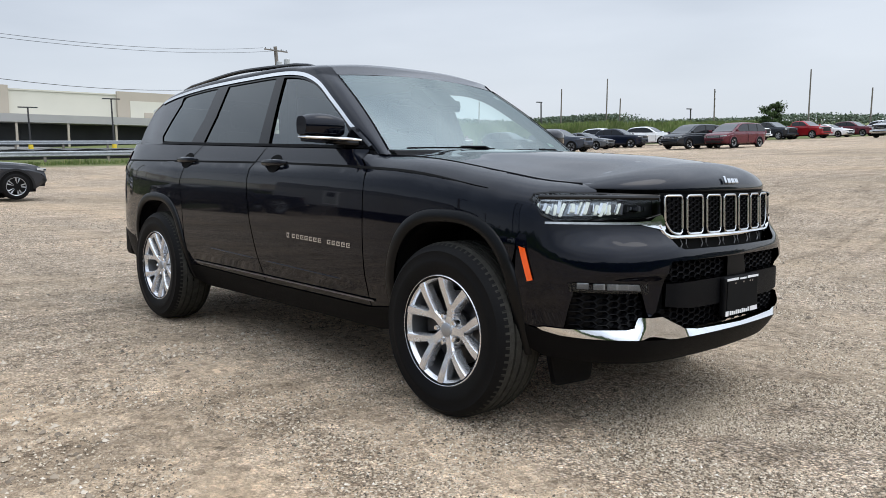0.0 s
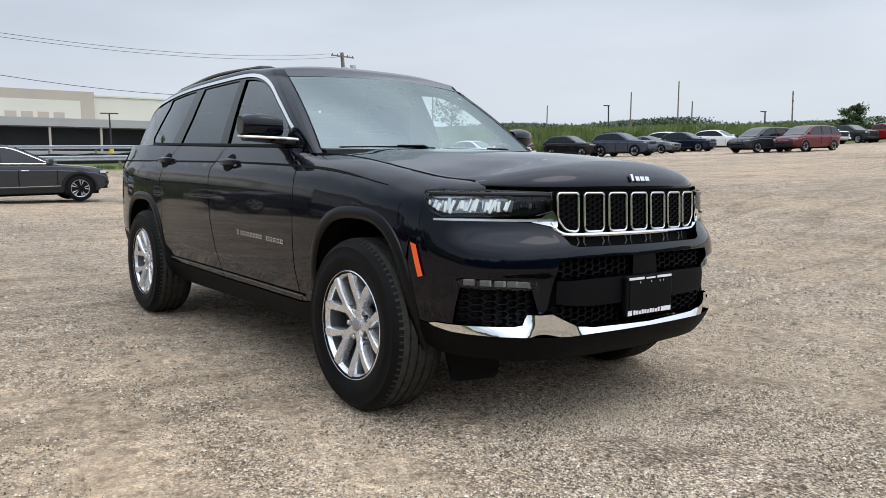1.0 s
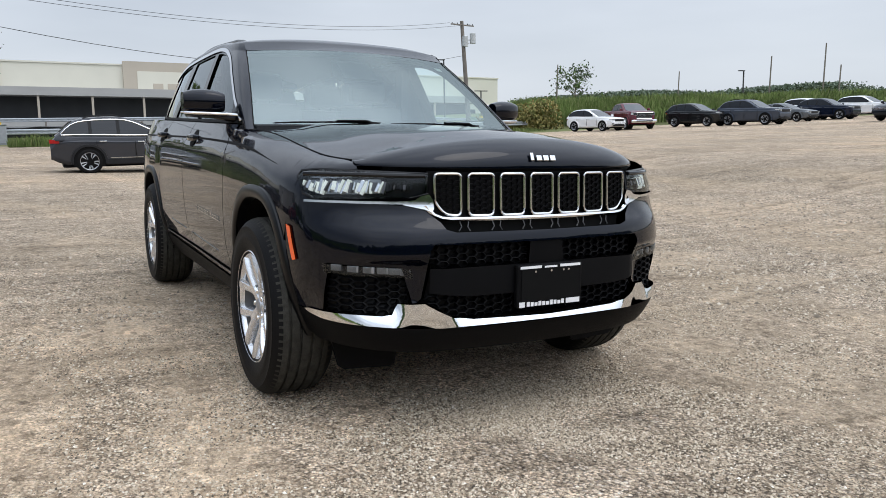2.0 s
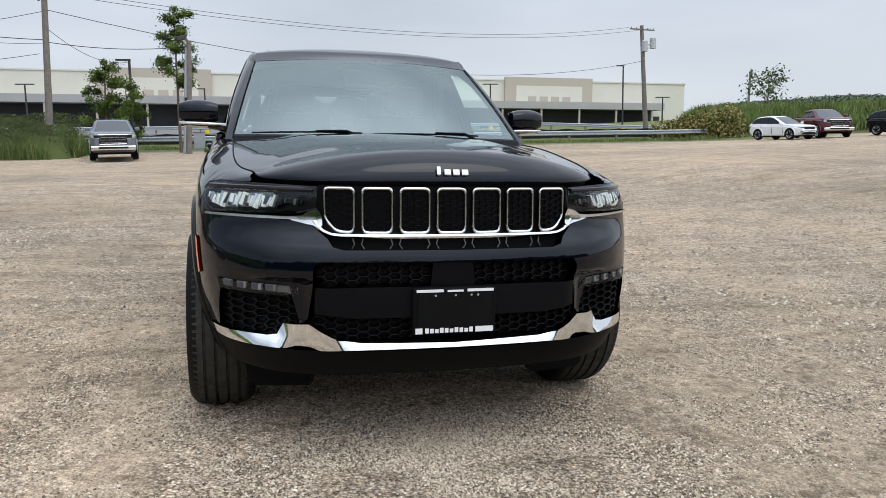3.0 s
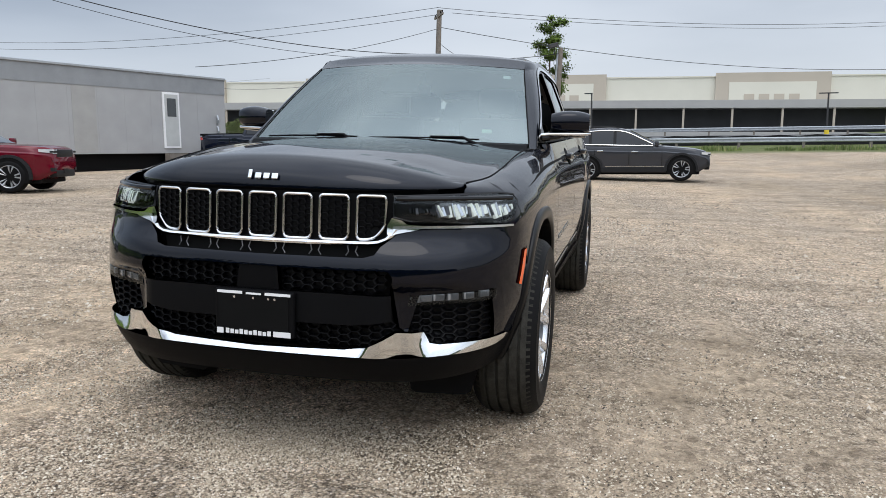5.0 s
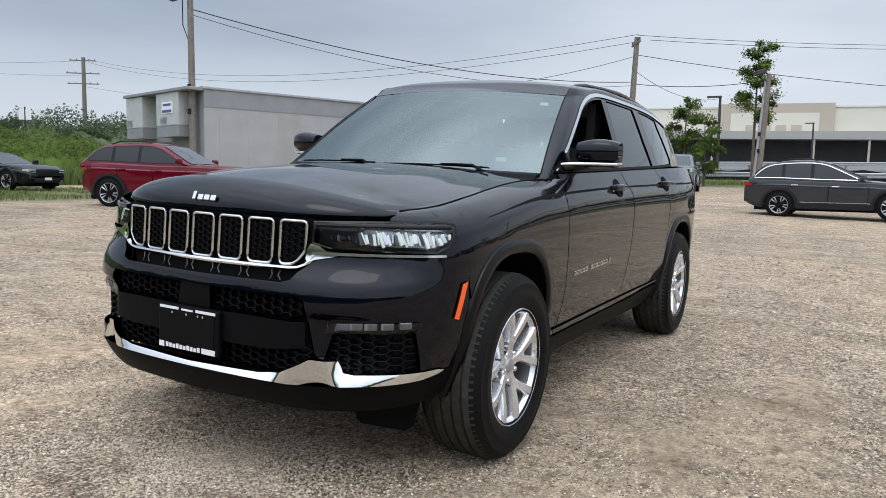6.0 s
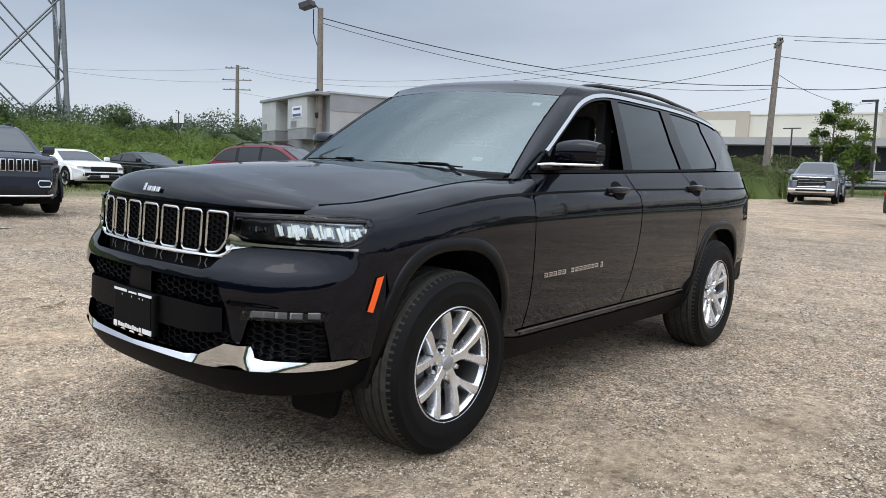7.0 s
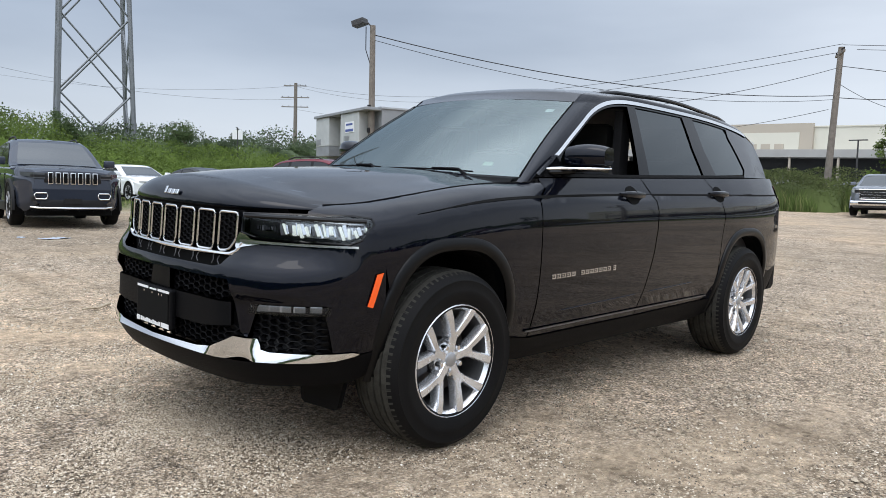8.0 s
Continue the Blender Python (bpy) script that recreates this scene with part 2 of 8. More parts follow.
def panel(name, outline, place, material, parent, label="", step=0.07, thick=0.012, lift=0.0, flip=False, soft_rim=True):
    """A sheet cut to a 2D outline and laid on a curved surface place(u, v) -> point, with its own thickness.
    Normals come from the surface, so that reflections run true."""
    bm = bmesh.new()
    vs = [bm.verts.new((p[0], p[1], 0)) for p in outline]
    f = bm.faces.new(vs)
    f.normal_update()
    if f.normal.z < 0:
        f.normal_flip()
    bmesh.ops.triangulate(bm, faces=[f], ngon_method="EAR_CLIP")
    us, ws = [p[0] for p in outline], [p[1] for p in outline]
    for axis, vals in ((0, us), (1, ws)):
        lo, hi = min(vals), max(vals)
        k = int((hi - lo) / step)
        for i in range(1, k + 1):
            c = lo + (hi - lo) * i / (k + 1)
            co, no = [0, 0, 0], [0, 0, 0]
            co[axis], no[axis] = c, 1
            bmesh.ops.bisect_plane(bm, geom=bm.verts[:] + bm.edges[:] + bm.faces[:], plane_co=co, plane_no=no, dist=1e-6)
    bmesh.ops.remove_doubles(bm, verts=bm.verts[:], dist=1e-5)
    bm.verts.index_update()
    bm.verts.ensure_lookup_table()
    uv = [(v.co.x, v.co.y) for v in bm.verts]
    faces = [[v.index for v in f.verts] for f in bm.faces]
    edges = [(e.verts[0].index, e.verts[1].index) for e in bm.edges if len(e.link_faces) == 1]
    bm.free()
    h = 2e-3
    P, N = [], []
    for u, v in uv:
        p = Vector(place(u, v))
        du = Vector(place(u + h, v)) - Vector(place(u - h, v))
        dv = Vector(place(u, v + h)) - Vector(place(u, v - h))
        n = du.cross(dv)
        n = n.normalized() if n.length > 1e-12 else Vector((0, 0, 1))
        if flip:
            n = -n
        P.append(p + n * lift)
        N.append(n)
    verts, norms, polys = list(P), list(N), [(fc[::-1] if flip else fc) for fc in faces]
    if thick:
        for a, b in edges:
            t = (P[b] - P[a])
            n = (N[a] + N[b]).normalized()
            side = t.cross(n).normalized() if t.length > 1e-9 else n
            i = len(verts)
            verts += [P[a], P[b], P[b] - N[b] * thick, P[a] - N[a] * thick]
            # outward side: away from the panel's middle is decided by the winding of the edge
            norms += [side] * 4
            polys.append((i, i + 1, i + 2, i + 3))
    me = bpy.data.meshes.new(name)
    me.from_pydata([tuple(v) for v in verts], [], [tuple(p) for p in polys])
    me.polygons.foreach_set("use_smooth", [True] * len(me.polygons))
    me.update()
    me.normals_split_custom_set_from_vertices([tuple(n) for n in norms])
    return put_mesh(name, me, material, parent, label)


def sheet(name, nu, nv, place, material, parent, label="", flip=False):
    """A smooth grid over the unit square laid on place(u, v)."""
    h = 1e-3
    P, N = [], []
    for j in range(nv + 1):
        for i in range(nu + 1):
            u, v = i / nu, j / nv
            p = Vector(place(u, v))
            du = Vector(place(u + h, v)) - Vector(place(u - h, v))
            dv = Vector(place(u, v + h)) - Vector(place(u, v - h))
            n = du.cross(dv).normalized()
            P.append(tuple(p))
            N.append(tuple(-n if flip else n))
    F = []
    for j in range(nv):
        for i in range(nu):
            a = j * (nu + 1) + i
            q = (a, a + 1, a + nu + 2, a + nu + 1)
            F.append(q[::-1] if flip else q)
    me = bpy.data.meshes.new(name)
    me.from_pydata(P, [], F)
    me.polygons.foreach_set("use_smooth", [True] * len(me.polygons))
    me.update()
    me.normals_split_custom_set_from_vertices(N)
    return put_mesh(name, me, material, parent, label)

# ---- the ground: one sheet, a gravel lot that leans a little under the car ----
def ground_z(x, y):
    if y < 0:
        z = 0.48 * (1 - math.exp(y / 13.75))
    else:
        near = 1 - smooth(4.0, 14.0, y)
        z = y * (-0.0349 * near + 0.025 * (1 - near))
    z -= 0.012
    # the lot climbs slowly towards the road, and the road's verge climbs on
    if x < -12:
        f = 0.018 * (-x - 12) if x > -22 else 0.18 + 0.02 * (-x - 22) if x > -34 else 0.42 + 0.043 * (-x - 34)
        far = max(0.82, 0.025 * y)
        z += (far - z) * min(1.0, f)
    if x < -48:
        south = 1 - smooth(30, 46, y)
        z += 0.053 * min(-x - 48, 27.0) * south + 0.022 * (-x - 48) * smooth(-48, -70, x) * (1 - south)
    z += 0.02 * max(0.0, -y - 34)
    return z


def ground_material():
    m = bpy.data.materials.new("gravel_ground")
    m.use_nodes = True
    nt = m.node_tree
    b = nt.nodes["Principled BSDF"]
    b.inputs["Roughness"].default_value = 0.92
    b.inputs["Specular IOR Level"].default_value = 0.25
    tc = nt.nodes.new("ShaderNodeTexCoord")

    def noise_tex(scale, detail=4, rough=0.5):
        n = nt.nodes.new("ShaderNodeTexNoise")
        n.inputs["Scale"].default_value, n.inputs["Detail"].default_value, n.inputs["Roughness"].default_value = scale, detail, rough
        nt.links.new(tc.outputs["Object"], n.inputs["Vector"])
        return n.outputs["Fac"]

    def ramp(fac, *stops):
        r = nt.nodes.new("ShaderNodeValToRGB")
        while len(r.color_ramp.elements) < len(stops):
            r.color_ramp.elements.new(0.5)
        for e, (p, c) in zip(r.color_ramp.elements, stops):
            e.position, e.color = p, (*c, 1)
        nt.links.new(fac, r.inputs["Fac"])
        return r.outputs["Color"]

    def mixed(fac, a, c, kind="MIX"):
        x = nt.nodes.new("ShaderNodeMix")
        x.data_type, x.blend_type = "RGBA", kind
        for key, val in (("Factor", fac), ("A", a), ("B", c)):
            if isinstance(val, float):
                x.inputs[key].default_value = val
            elif isinstance(val, tuple):
                x.inputs[key].default_value = (*val, 1)
            else:
                nt.links.new(val, x.inputs[key])
        return x.outputs["Result"]

    def cells(scale):
        v = nt.nodes.new("ShaderNodeTexVoronoi")
        v.inputs["Scale"].default_value = scale
        nt.links.new(tc.outputs["Object"], v.inputs["Vector"])
        s = nt.nodes.new("ShaderNodeSeparateColor")
        nt.links.new(v.outputs["Color"], s.inputs[0])
        return s.outputs[0], v.outputs["Distance"]

    c1, d1 = cells(78.0)
    c2, d2 = cells(150.0)
    c3, d3 = cells(24.0)
    pebble = ((0.0, (0.10, 0.083, 0.066)), (0.25, (0.315, 0.252, 0.182)), (0.55, (0.54, 0.44, 0.325)), (0.85, (0.72, 0.62, 0.49)), (1.0, (0.87, 0.80, 0.70)))
    # shade between the stones and brighter stone tops, multiplied into the colour
    gap_shade1 = ramp(d1, (0.30, (1.2, 1.2, 1.2)), (0.55, (1.0, 0.99, 0.98)), (0.74, (0.22, 0.21, 0.20)))
    gap_shade2 = ramp(d2, (0.30, (1.2, 1.2, 1.2)), (0.58, (1.0, 0.99, 0.98)), (0.78, (0.28, 0.27, 0.26)))
    stones = mixed(0.30, mixed(1.0, ramp(c1, *pebble), gap_shade1, "MULTIPLY"), mixed(1.0, ramp(c2, *pebble), gap_shade2, "MULTIPLY"))
    sand = ramp(noise_tex(28, 8, 0.7), (0.25, (0.40, 0.318, 0.226)), (0.75, (0.60, 0.490, 0.358)))
    patch = nt.nodes.new("ShaderNodeMapRange")
    patch.inputs["From Min"].default_value, patch.inputs["From Max"].default_value = 0.46, 0.62
    patch.inputs["To Max"].default_value = 0.82
    streak = nt.nodes.new("ShaderNodeMapping")
    streak.inputs["Rotation"].default_value = (0, 0, 1.25)
    streak.inputs["Scale"].default_value = (0.22, 0.75, 1.0)
    nt.links.new(tc.outputs["Object"], streak.inputs["Vector"])
    worn = nt.nodes.new("ShaderNodeTexNoise")
    worn.inputs["Scale"].default_value, worn.inputs["Detail"].default_value, worn.inputs["Roughness"].default_value = 0.8, 6, 0.62
    nt.links.new(streak.outputs["Vector"], worn.inputs["Vector"])
    nt.links.new(worn.outputs["Fac"], patch.inputs["Value"])
    base = mixed(patch.outputs["Result"], stones, sand)
    wide = ramp(noise_tex(0.13, 4, 0.55), (0.32, (0.74, 0.72, 0.69)), (0.5, (1.0, 0.968, 0.955)), (0.68, (1.18, 1.11, 1.05)))
    base = mixed(1.0, base, wide, "MULTIPLY")
    mid = ramp(noise_tex(1.9, 6, 0.65), (0.3, (0.76, 0.75, 0.735)), (0.72, (1.19, 1.18, 1.17)))
    base = mixed(1.0, base, mid, "MULTIPLY")
    clump = ramp(noise_tex(17, 4, 0.75), (0.34, (0.74, 0.72, 0.70)), (0.5, (1.09, 1.09, 1.09)), (0.68, (1.30, 1.29, 1.28)))
    base = mixed(1.0, base, clump, "MULTIPLY")
    # coarser stones: some darker, some paler
    coarse = ramp(c3, (0.0, (0.50, 0.48, 0.46)), (0.16, (0.86, 0.85, 0.84)), (0.24, (1.03, 1.03, 1.03)), (0.8, (1.08, 1.08, 1.08)), (0.95, (1.35, 1.34, 1.32)))
    base = mixed(0.75, base, mixed(1.0, base, coarse, "MULTIPLY"))
    # old tyre ruts, drawn in colour only: dark lines with paler edges
    rut = nt.nodes.new("ShaderNodeMapping")
    rut.inputs["Rotation"].default_value = (0, 0, -0.22)
    rut.inputs["Scale"].default_value = (1.0, 0.10, 1.0)
    nt.links.new(tc.outputs["Object"], rut.inputs["Vector"])
    rn = nt.nodes.new("ShaderNodeTexNoise")
    rn.inputs["Scale"].default_value, rn.inputs["Detail"].default_value, rn.inputs["Roughness"].default_value = 0.42, 3, 0.45
    nt.links.new(rut.outputs["Vector"], rn.inputs["Vector"])
    ruts = ramp(rn.outputs["Fac"], (0.470, (1.0, 1.0, 1.0)), (0.485, (0.70, 0.69, 0.67)), (0.500, (1.10, 1.09, 1.08)), (0.530, (1.0, 1.0, 1.0)), (0.565, (1.06, 1.05, 1.04)), (0.578, (0.74, 0.73, 0.71)), (0.592, (1.0, 1.0, 1.0)))
    base = mixed(0.8, base, mixed(1.0, base, ruts, "MULTIPLY"))
    # weeds and turf past the lot's edges
    at = nt.nodes.new("ShaderNodeAttribute")
    at.attribute_name = "turf"
    turf = ramp(noise_tex(3.0, 8, 0.7), (0.3, (0.075, 0.10, 0.028)), (0.7, (0.20, 0.215, 0.085)))
    base = mixed(at.outputs["Fac"], base, turf)
    ar = nt.nodes.new("ShaderNodeAttribute")
    ar.attribute_name = "tarmac"
    base = mixed(ar.outputs["Fac"], base, ramp(noise_tex(0.5, 6), (0.3, (0.10, 0.10, 0.10)), (0.7, (0.16, 0.16, 0.155))))
    nt.links.new(base, b.inputs["Base Color"])
    ad = nt.nodes.new("ShaderNodeMath")
    ad.operation = "MULTIPLY_ADD"
    ad.inputs[1].default_value = -0.6
    nt.links.new(d2, ad.inputs[0])
    mul = nt.nodes.new("ShaderNodeMath")
    mul.operation = "MULTIPLY"
    mul.inputs[1].default_value = -1.0
    nt.links.new(d1, mul.inputs[0])
    nt.links.new(mul.outputs[0], ad.inputs[2])
    bp = nt.nodes.new("ShaderNodeBump")
    bp.inputs["Strength"].default_value, bp.inputs["Distance"].default_value = 1.0, 0.018
    nt.links.new(ad.outputs[0], bp.inputs["Height"])
    nt.links.new(bp.outputs["Normal"], b.inputs["Normal"])
    return m


def build_ground():
    t = np.linspace(-1, 1, 301)
    k = 7.2
    gx = np.sinh(k * t) / np.sinh(k) * 1500 - 1.5
    gy = np.sinh(k * t) / np.sinh(k) * 1500
    verts, turf, tar = [], [], []
    for y in gy:
        for x in gx:
            z = ground_z(x, y)
            r = math.hypot(x, y)
            wheel = min(math.hypot(x, abs(y) - 0.83), math.hypot(x + 3.09, abs(y) - 0.83))
            lump = 0.014 * noise.noise((x * 2.3, y * 2.3, 0)) + 0.022 * noise.noise((x * 0.5, y * 0.5, 3)) * smooth(4, 12, r)
            z += lump * smooth(0.15, 0.6, wheel)
            verts.append((x, y, z))
            wob = 1.5 * noise.noise((x * 0.15, y * 0.15, 5))
            g = max(smooth(-33, -35.5, y + wob - 0.05 * (x + 10)), smooth(-45.5, -47, x + wob * 0.5) * (1 if y < 45 else 0.0), smooth(60, 66, -x + wob) , smooth(62, 70, y * 0.55 - x * 0.62))
            a = smooth(-60, -62, x) if y < 44 else 0.0
            g2 = smooth(-16.5, -19.5, y + wob) * smooth(-1, -4, x) * smooth(-19, -17, x) * 0.75
            turf.append(max(g, g2))
            tar.append(a)
    n = len(t)
    i = np.arange(n - 1)
    a = (i[:, None] * n + i[None, :]).ravel()
    quads = np.stack([a, a + 1, a + n + 1, a + n], 1)
    me = bpy.data.meshes.new("ground")
    me.from_pydata(verts, [], quads.tolist())
    me.polygons.foreach_set("use_smooth", [True] * len(me.polygons))
    for nm, vals in (("turf", turf), ("tarmac", tar)):
        at = me.attributes.new(nm, "FLOAT", "POINT")
        at.data.foreach_set("value", vals)
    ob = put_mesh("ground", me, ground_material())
    return tagged(ob, "tan and grey gravel lot with sandy worn patches", "ground", kind="structure")


def shards(name, count, spots, size, material, label, category, flat=0.6, seed=3):
    """Loose stones as one mesh: squashed, turned peaks that stand out of the ground."""
    rng = np.random.default_rng(seed)
    base = np.array([(1, 0, -0.3), (0, 1, -0.3), (-1, 0, -0.3), (0, -1, -0.3), (0, 0, 1)], float)
    tri = np.array([(0, 1, 4), (1, 2, 4), (2, 3, 4), (3, 0, 4)])
    xy = spots(rng, count)
    z = np.array([ground_z(x, y) for x, y in xy])
    s = size[0] + (size[1] - size[0]) * rng.random(count) ** 1.8
    jit = base[None] * (0.75 + 0.5 * rng.random((count, 5, 3)))
    jit = jit + (rng.random((count, 5, 3)) - 0.5) * 0.5
    jit *= s[:, None, None] * np.array([1.0, 0.8, flat])
    a = rng.random(count) * 6.283
    c, sn = np.cos(a)[:, None], np.sin(a)[:, None]
    x = jit[..., 0] * c - jit[..., 1] * sn
    y = jit[..., 0] * sn + jit[..., 1] * c
    v = np.stack([x + xy[:, :1], y + xy[:, 1:], jit[..., 2] + (z + s * flat * 0.25)[:, None]], -1).reshape(-1, 3)
    f = (tri[None] + 5 * np.arange(count)[:, None, None]).reshape(-1, 3)
    me = bpy.data.meshes.new(name)
    me.vertices.add(len(v))
    me.vertices.foreach_set("co", v.ravel())
    me.loops.add(f.size)
    me.loops.foreach_set("vertex_index", f.ravel().astype(np.int32))
    me.polygons.add(len(f))
    me.polygons.foreach_set("loop_start", (3 * np.arange(len(f))).astype(np.int32))
    me.update()
    me.validate()
    ob = put_mesh(name, me, material)
    return tagged(ob, label, category, kind="stuff")


def island_material(name, stops, rough=0.9, clump=0.0):
    m = bpy.data.materials.new(name)
    m.use_nodes = True
    nt = m.node_tree
    b = nt.nodes["Principled BSDF"]
    b.inputs["Roughness"].default_value = rough
    b.inputs["Specular IOR Level"].default_value = 0.3
    g = nt.nodes.new("ShaderNodeNewGeometry")
    r = nt.nodes.new("ShaderNodeValToRGB")
    while len(r.color_ramp.elements) < len(stops):
        r.color_ramp.elements.new(0.5)
    for e, (p, c) in zip(r.color_ramp.elements, stops):
        e.position, e.color = p, (*c, 1)
    nt.links.new(g.outputs["Random Per Island"], r.inputs["Fac"])
    out = r.outputs["Color"]
    if clump:
        n = nt.nodes.new("ShaderNodeTexNoise")
        n.inputs["Scale"].default_value, n.inputs["Detail"].default_value = clump, 3
        nt.links.new(g.outputs["Position"], n.inputs["Vector"])
        hs = nt.nodes.new("ShaderNodeHueSaturation")
        mr = nt.nodes.new("ShaderNodeMapRange")
        mr.inputs["From Min"].default_value, mr.inputs["From Max"].default_value = 0.3, 0.7
        mr.inputs["To Min"].default_value, mr.inputs["To Max"].default_value = 0.62, 1.45
        nt.links.new(n.outputs["Fac"], mr.inputs["Value"])
        nt.links.new(mr.outputs["Result"], hs.inputs["Value"])
        nt.links.new(out, hs.inputs["Color"])
        out = hs.outputs["Color"]
    nt.links.new(out, b.inputs["Base Color"])
    if clump:
        b.inputs["Specular IOR Level"].default_value = 0.06
        # sprays stand for many small leaves: their shading leans towards the sky
        up = nt.nodes.new("ShaderNodeVectorMath")
        up.operation = "MULTIPLY_ADD"
        up.inputs[1].default_value, up.inputs[2].default_value = (0.30, 0.30, 0.30), (0.0, 0.0, 0.80)
        nt.links.new(g.outputs["Normal"], up.inputs[0])
        nt.links.new(up.outputs["Vector"], b.inputs["Normal"])
    return m


build_ground()
mat_stone = island_material("loose_stone", ((0.0, (0.07, 0.057, 0.044)), (0.22, (0.205, 0.160, 0.114)), (0.4, (0.345, 0.275, 0.196)), (0.75, (0.51, 0.422, 0.312)), (0.97, (0.65, 0.568, 0.450)), (1.0, (0.80, 0.75, 0.66))))


def round_car(rng, n):
    """Spots over the lot round the car, thickest where the walk passes."""
    a = rng.random(n) * 2 * math.pi
    r = 7.2 * rng.random(n) ** 1.1
    return np.stack([0.75 + r * np.cos(a) * 0.9, r * np.sin(a)], 1)


shards("gravel", 290000, round_car, (0.0035, 0.0085), mat_stone, "loose crushed stones in tan, grey and white", "gravel")


def wider_lot(rng, n):
    """Spots over the wider lot, in drifts."""
    x, y = rng.uniform(-17, 6, 3 * n), rng.uniform(-15, 15, 3 * n)
    r = np.hypot(x - 0.6, y)
    drift = np.array([noise.noise((a * 0.35, b * 0.35, 9)) + 0.5 * noise.noise((a * 1.3, b * 1.3, 2)) for a, b in zip(x, y)])
    keep = (r > 2.5) & (rng.random(3 * n) < np.clip(0.35 + 1.3 * drift, 0.04, 1.0))
    spots = np.stack([x, y], 1)[keep]
    return spots[np.arange(n) % len(spots)]


mat_coarse = island_material("coarse_stone", ((0.0, (0.12, 0.098, 0.076)), (0.35, (0.29, 0.232, 0.170)), (0.7, (0.45, 0.372, 0.280)), (1.0, (0.57, 0.495, 0.40))))
shards("coarse_gravel", 52000, wider_lot, (0.010, 0.024), mat_coarse, "drifts of coarser loose stones over the lot", "gravel", seed=11)

# ---- the black family SUV ----
# Car coordinates: x ahead from the front axle, y to its left, z up from its ground.
PLAN = spline([(0.904, -0.15), (0.908, 0.0), (0.902, 0.2), (0.888, 0.38), (0.866, 0.50), (0.826, 0.61), (0.762, 0.71), (0.682, 0.79), (0.602, 0.848),
               (0.515, 0.890), (0.42, 0.916), (0.30, 0.931), (0.1, 0.940), (-0.3, 0.941), (-0.6, 0.942), (-1.5, 0.938), (-2.5, 0.942), (-2.9, 0.952), (-3.3, 0.950),
               (-3.7, 0.92), (-3.95, 0.85), (-4.09, 0.73), (-4.17, 0.5), (-4.21, 0.2), (-4.22, 0.0), (-4.215, -0.15)], 2400)
_seg = np.r_[0, np.cumsum(np.hypot(*np.diff(PLAN, axis=0).T))]
_zero = float(np.interp(0.0, PLAN[:600, 1], _seg[:600]))
PLAN_S = _seg - _zero
_tan = np.gradient(PLAN, PLAN_S, axis=0)
_tan = np.stack([np.convolve(np.pad(_tan[:, i], 30, "edge"), np.ones(61) / 61, "valid") for i in (0, 1)], 1)
_front = slice(int(np.argmax(PLAN_S >= 0)), int(np.argmax(PLAN[:, 0] < 0.4)))
_side = slice(int(np.argmax(PLAN[:, 0] < 0.7)), int(np.argmax(PLAN[:, 0] < -4.2)))


def s_of_y(y):
    """Distance along the plan's front half from the nose to where it is y wide."""
    return float(np.interp(y, PLAN[_front, 1], PLAN_S[_front]))


def s_of_x(x):
    return float(np.interp(-x, -PLAN[_side, 0], PLAN_S[_side]))


shoulder = curve_of([(-4.3, 1.15), (-3.5, 1.135), (-2.4, 1.122), (-1.4, 1.108), (-0.6, 1.085), (-0.2, 1.06), (0.2, 1.005), (0.44, 0.972), (0.7, 0.956), (0.9, 0.953)])
LOW = spline([(0.18, 0.22), (0.25, 0.15), (0.32, 0.10), (0.38, 0.07), (0.44, 0.045), (0.50, 0.03), (0.58, 0.012), (0.68, 0.003), (0.78, 0.0), (0.88, 0.0), (1.0, 0.0)], 200)
HIGH = spline([(-0.30, 0.0), (-0.16, 0.003), (-0.07, 0.010), (-0.02, 0.019), (0.0, 0.026), (0.02, 0.038), (0.045, 0.062), (0.065, 0.090), (0.08, 0.125), (0.09, 0.162), (0.096, 0.21)], 200)
DOOR = spline([(-0.30, 0.0), (-0.16, 0.003), (-0.07, 0.010), (-0.02, 0.018), (0.0, 0.026), (0.015, 0.036), (0.06, 0.054), (0.12, 0.080), (0.16, 0.100), (0.20, 0.13)], 200)
NOSE = spline([(0.18, 0.26), (0.26, 0.13), (0.33, 0.06), (0.39, 0.022), (0.44, 0.004), (0.50, 0.0), (0.60, 0.001), (0.68, 0.004), (0.75, 0.010),
               (0.795, 0.024), (0.84, 0.052), (0.88, 0.066), (0.97, 0.072), (1.01, 0.080), (1.035, 0.10), (1.05, 0.15), (1.06, 0.22)], 200)


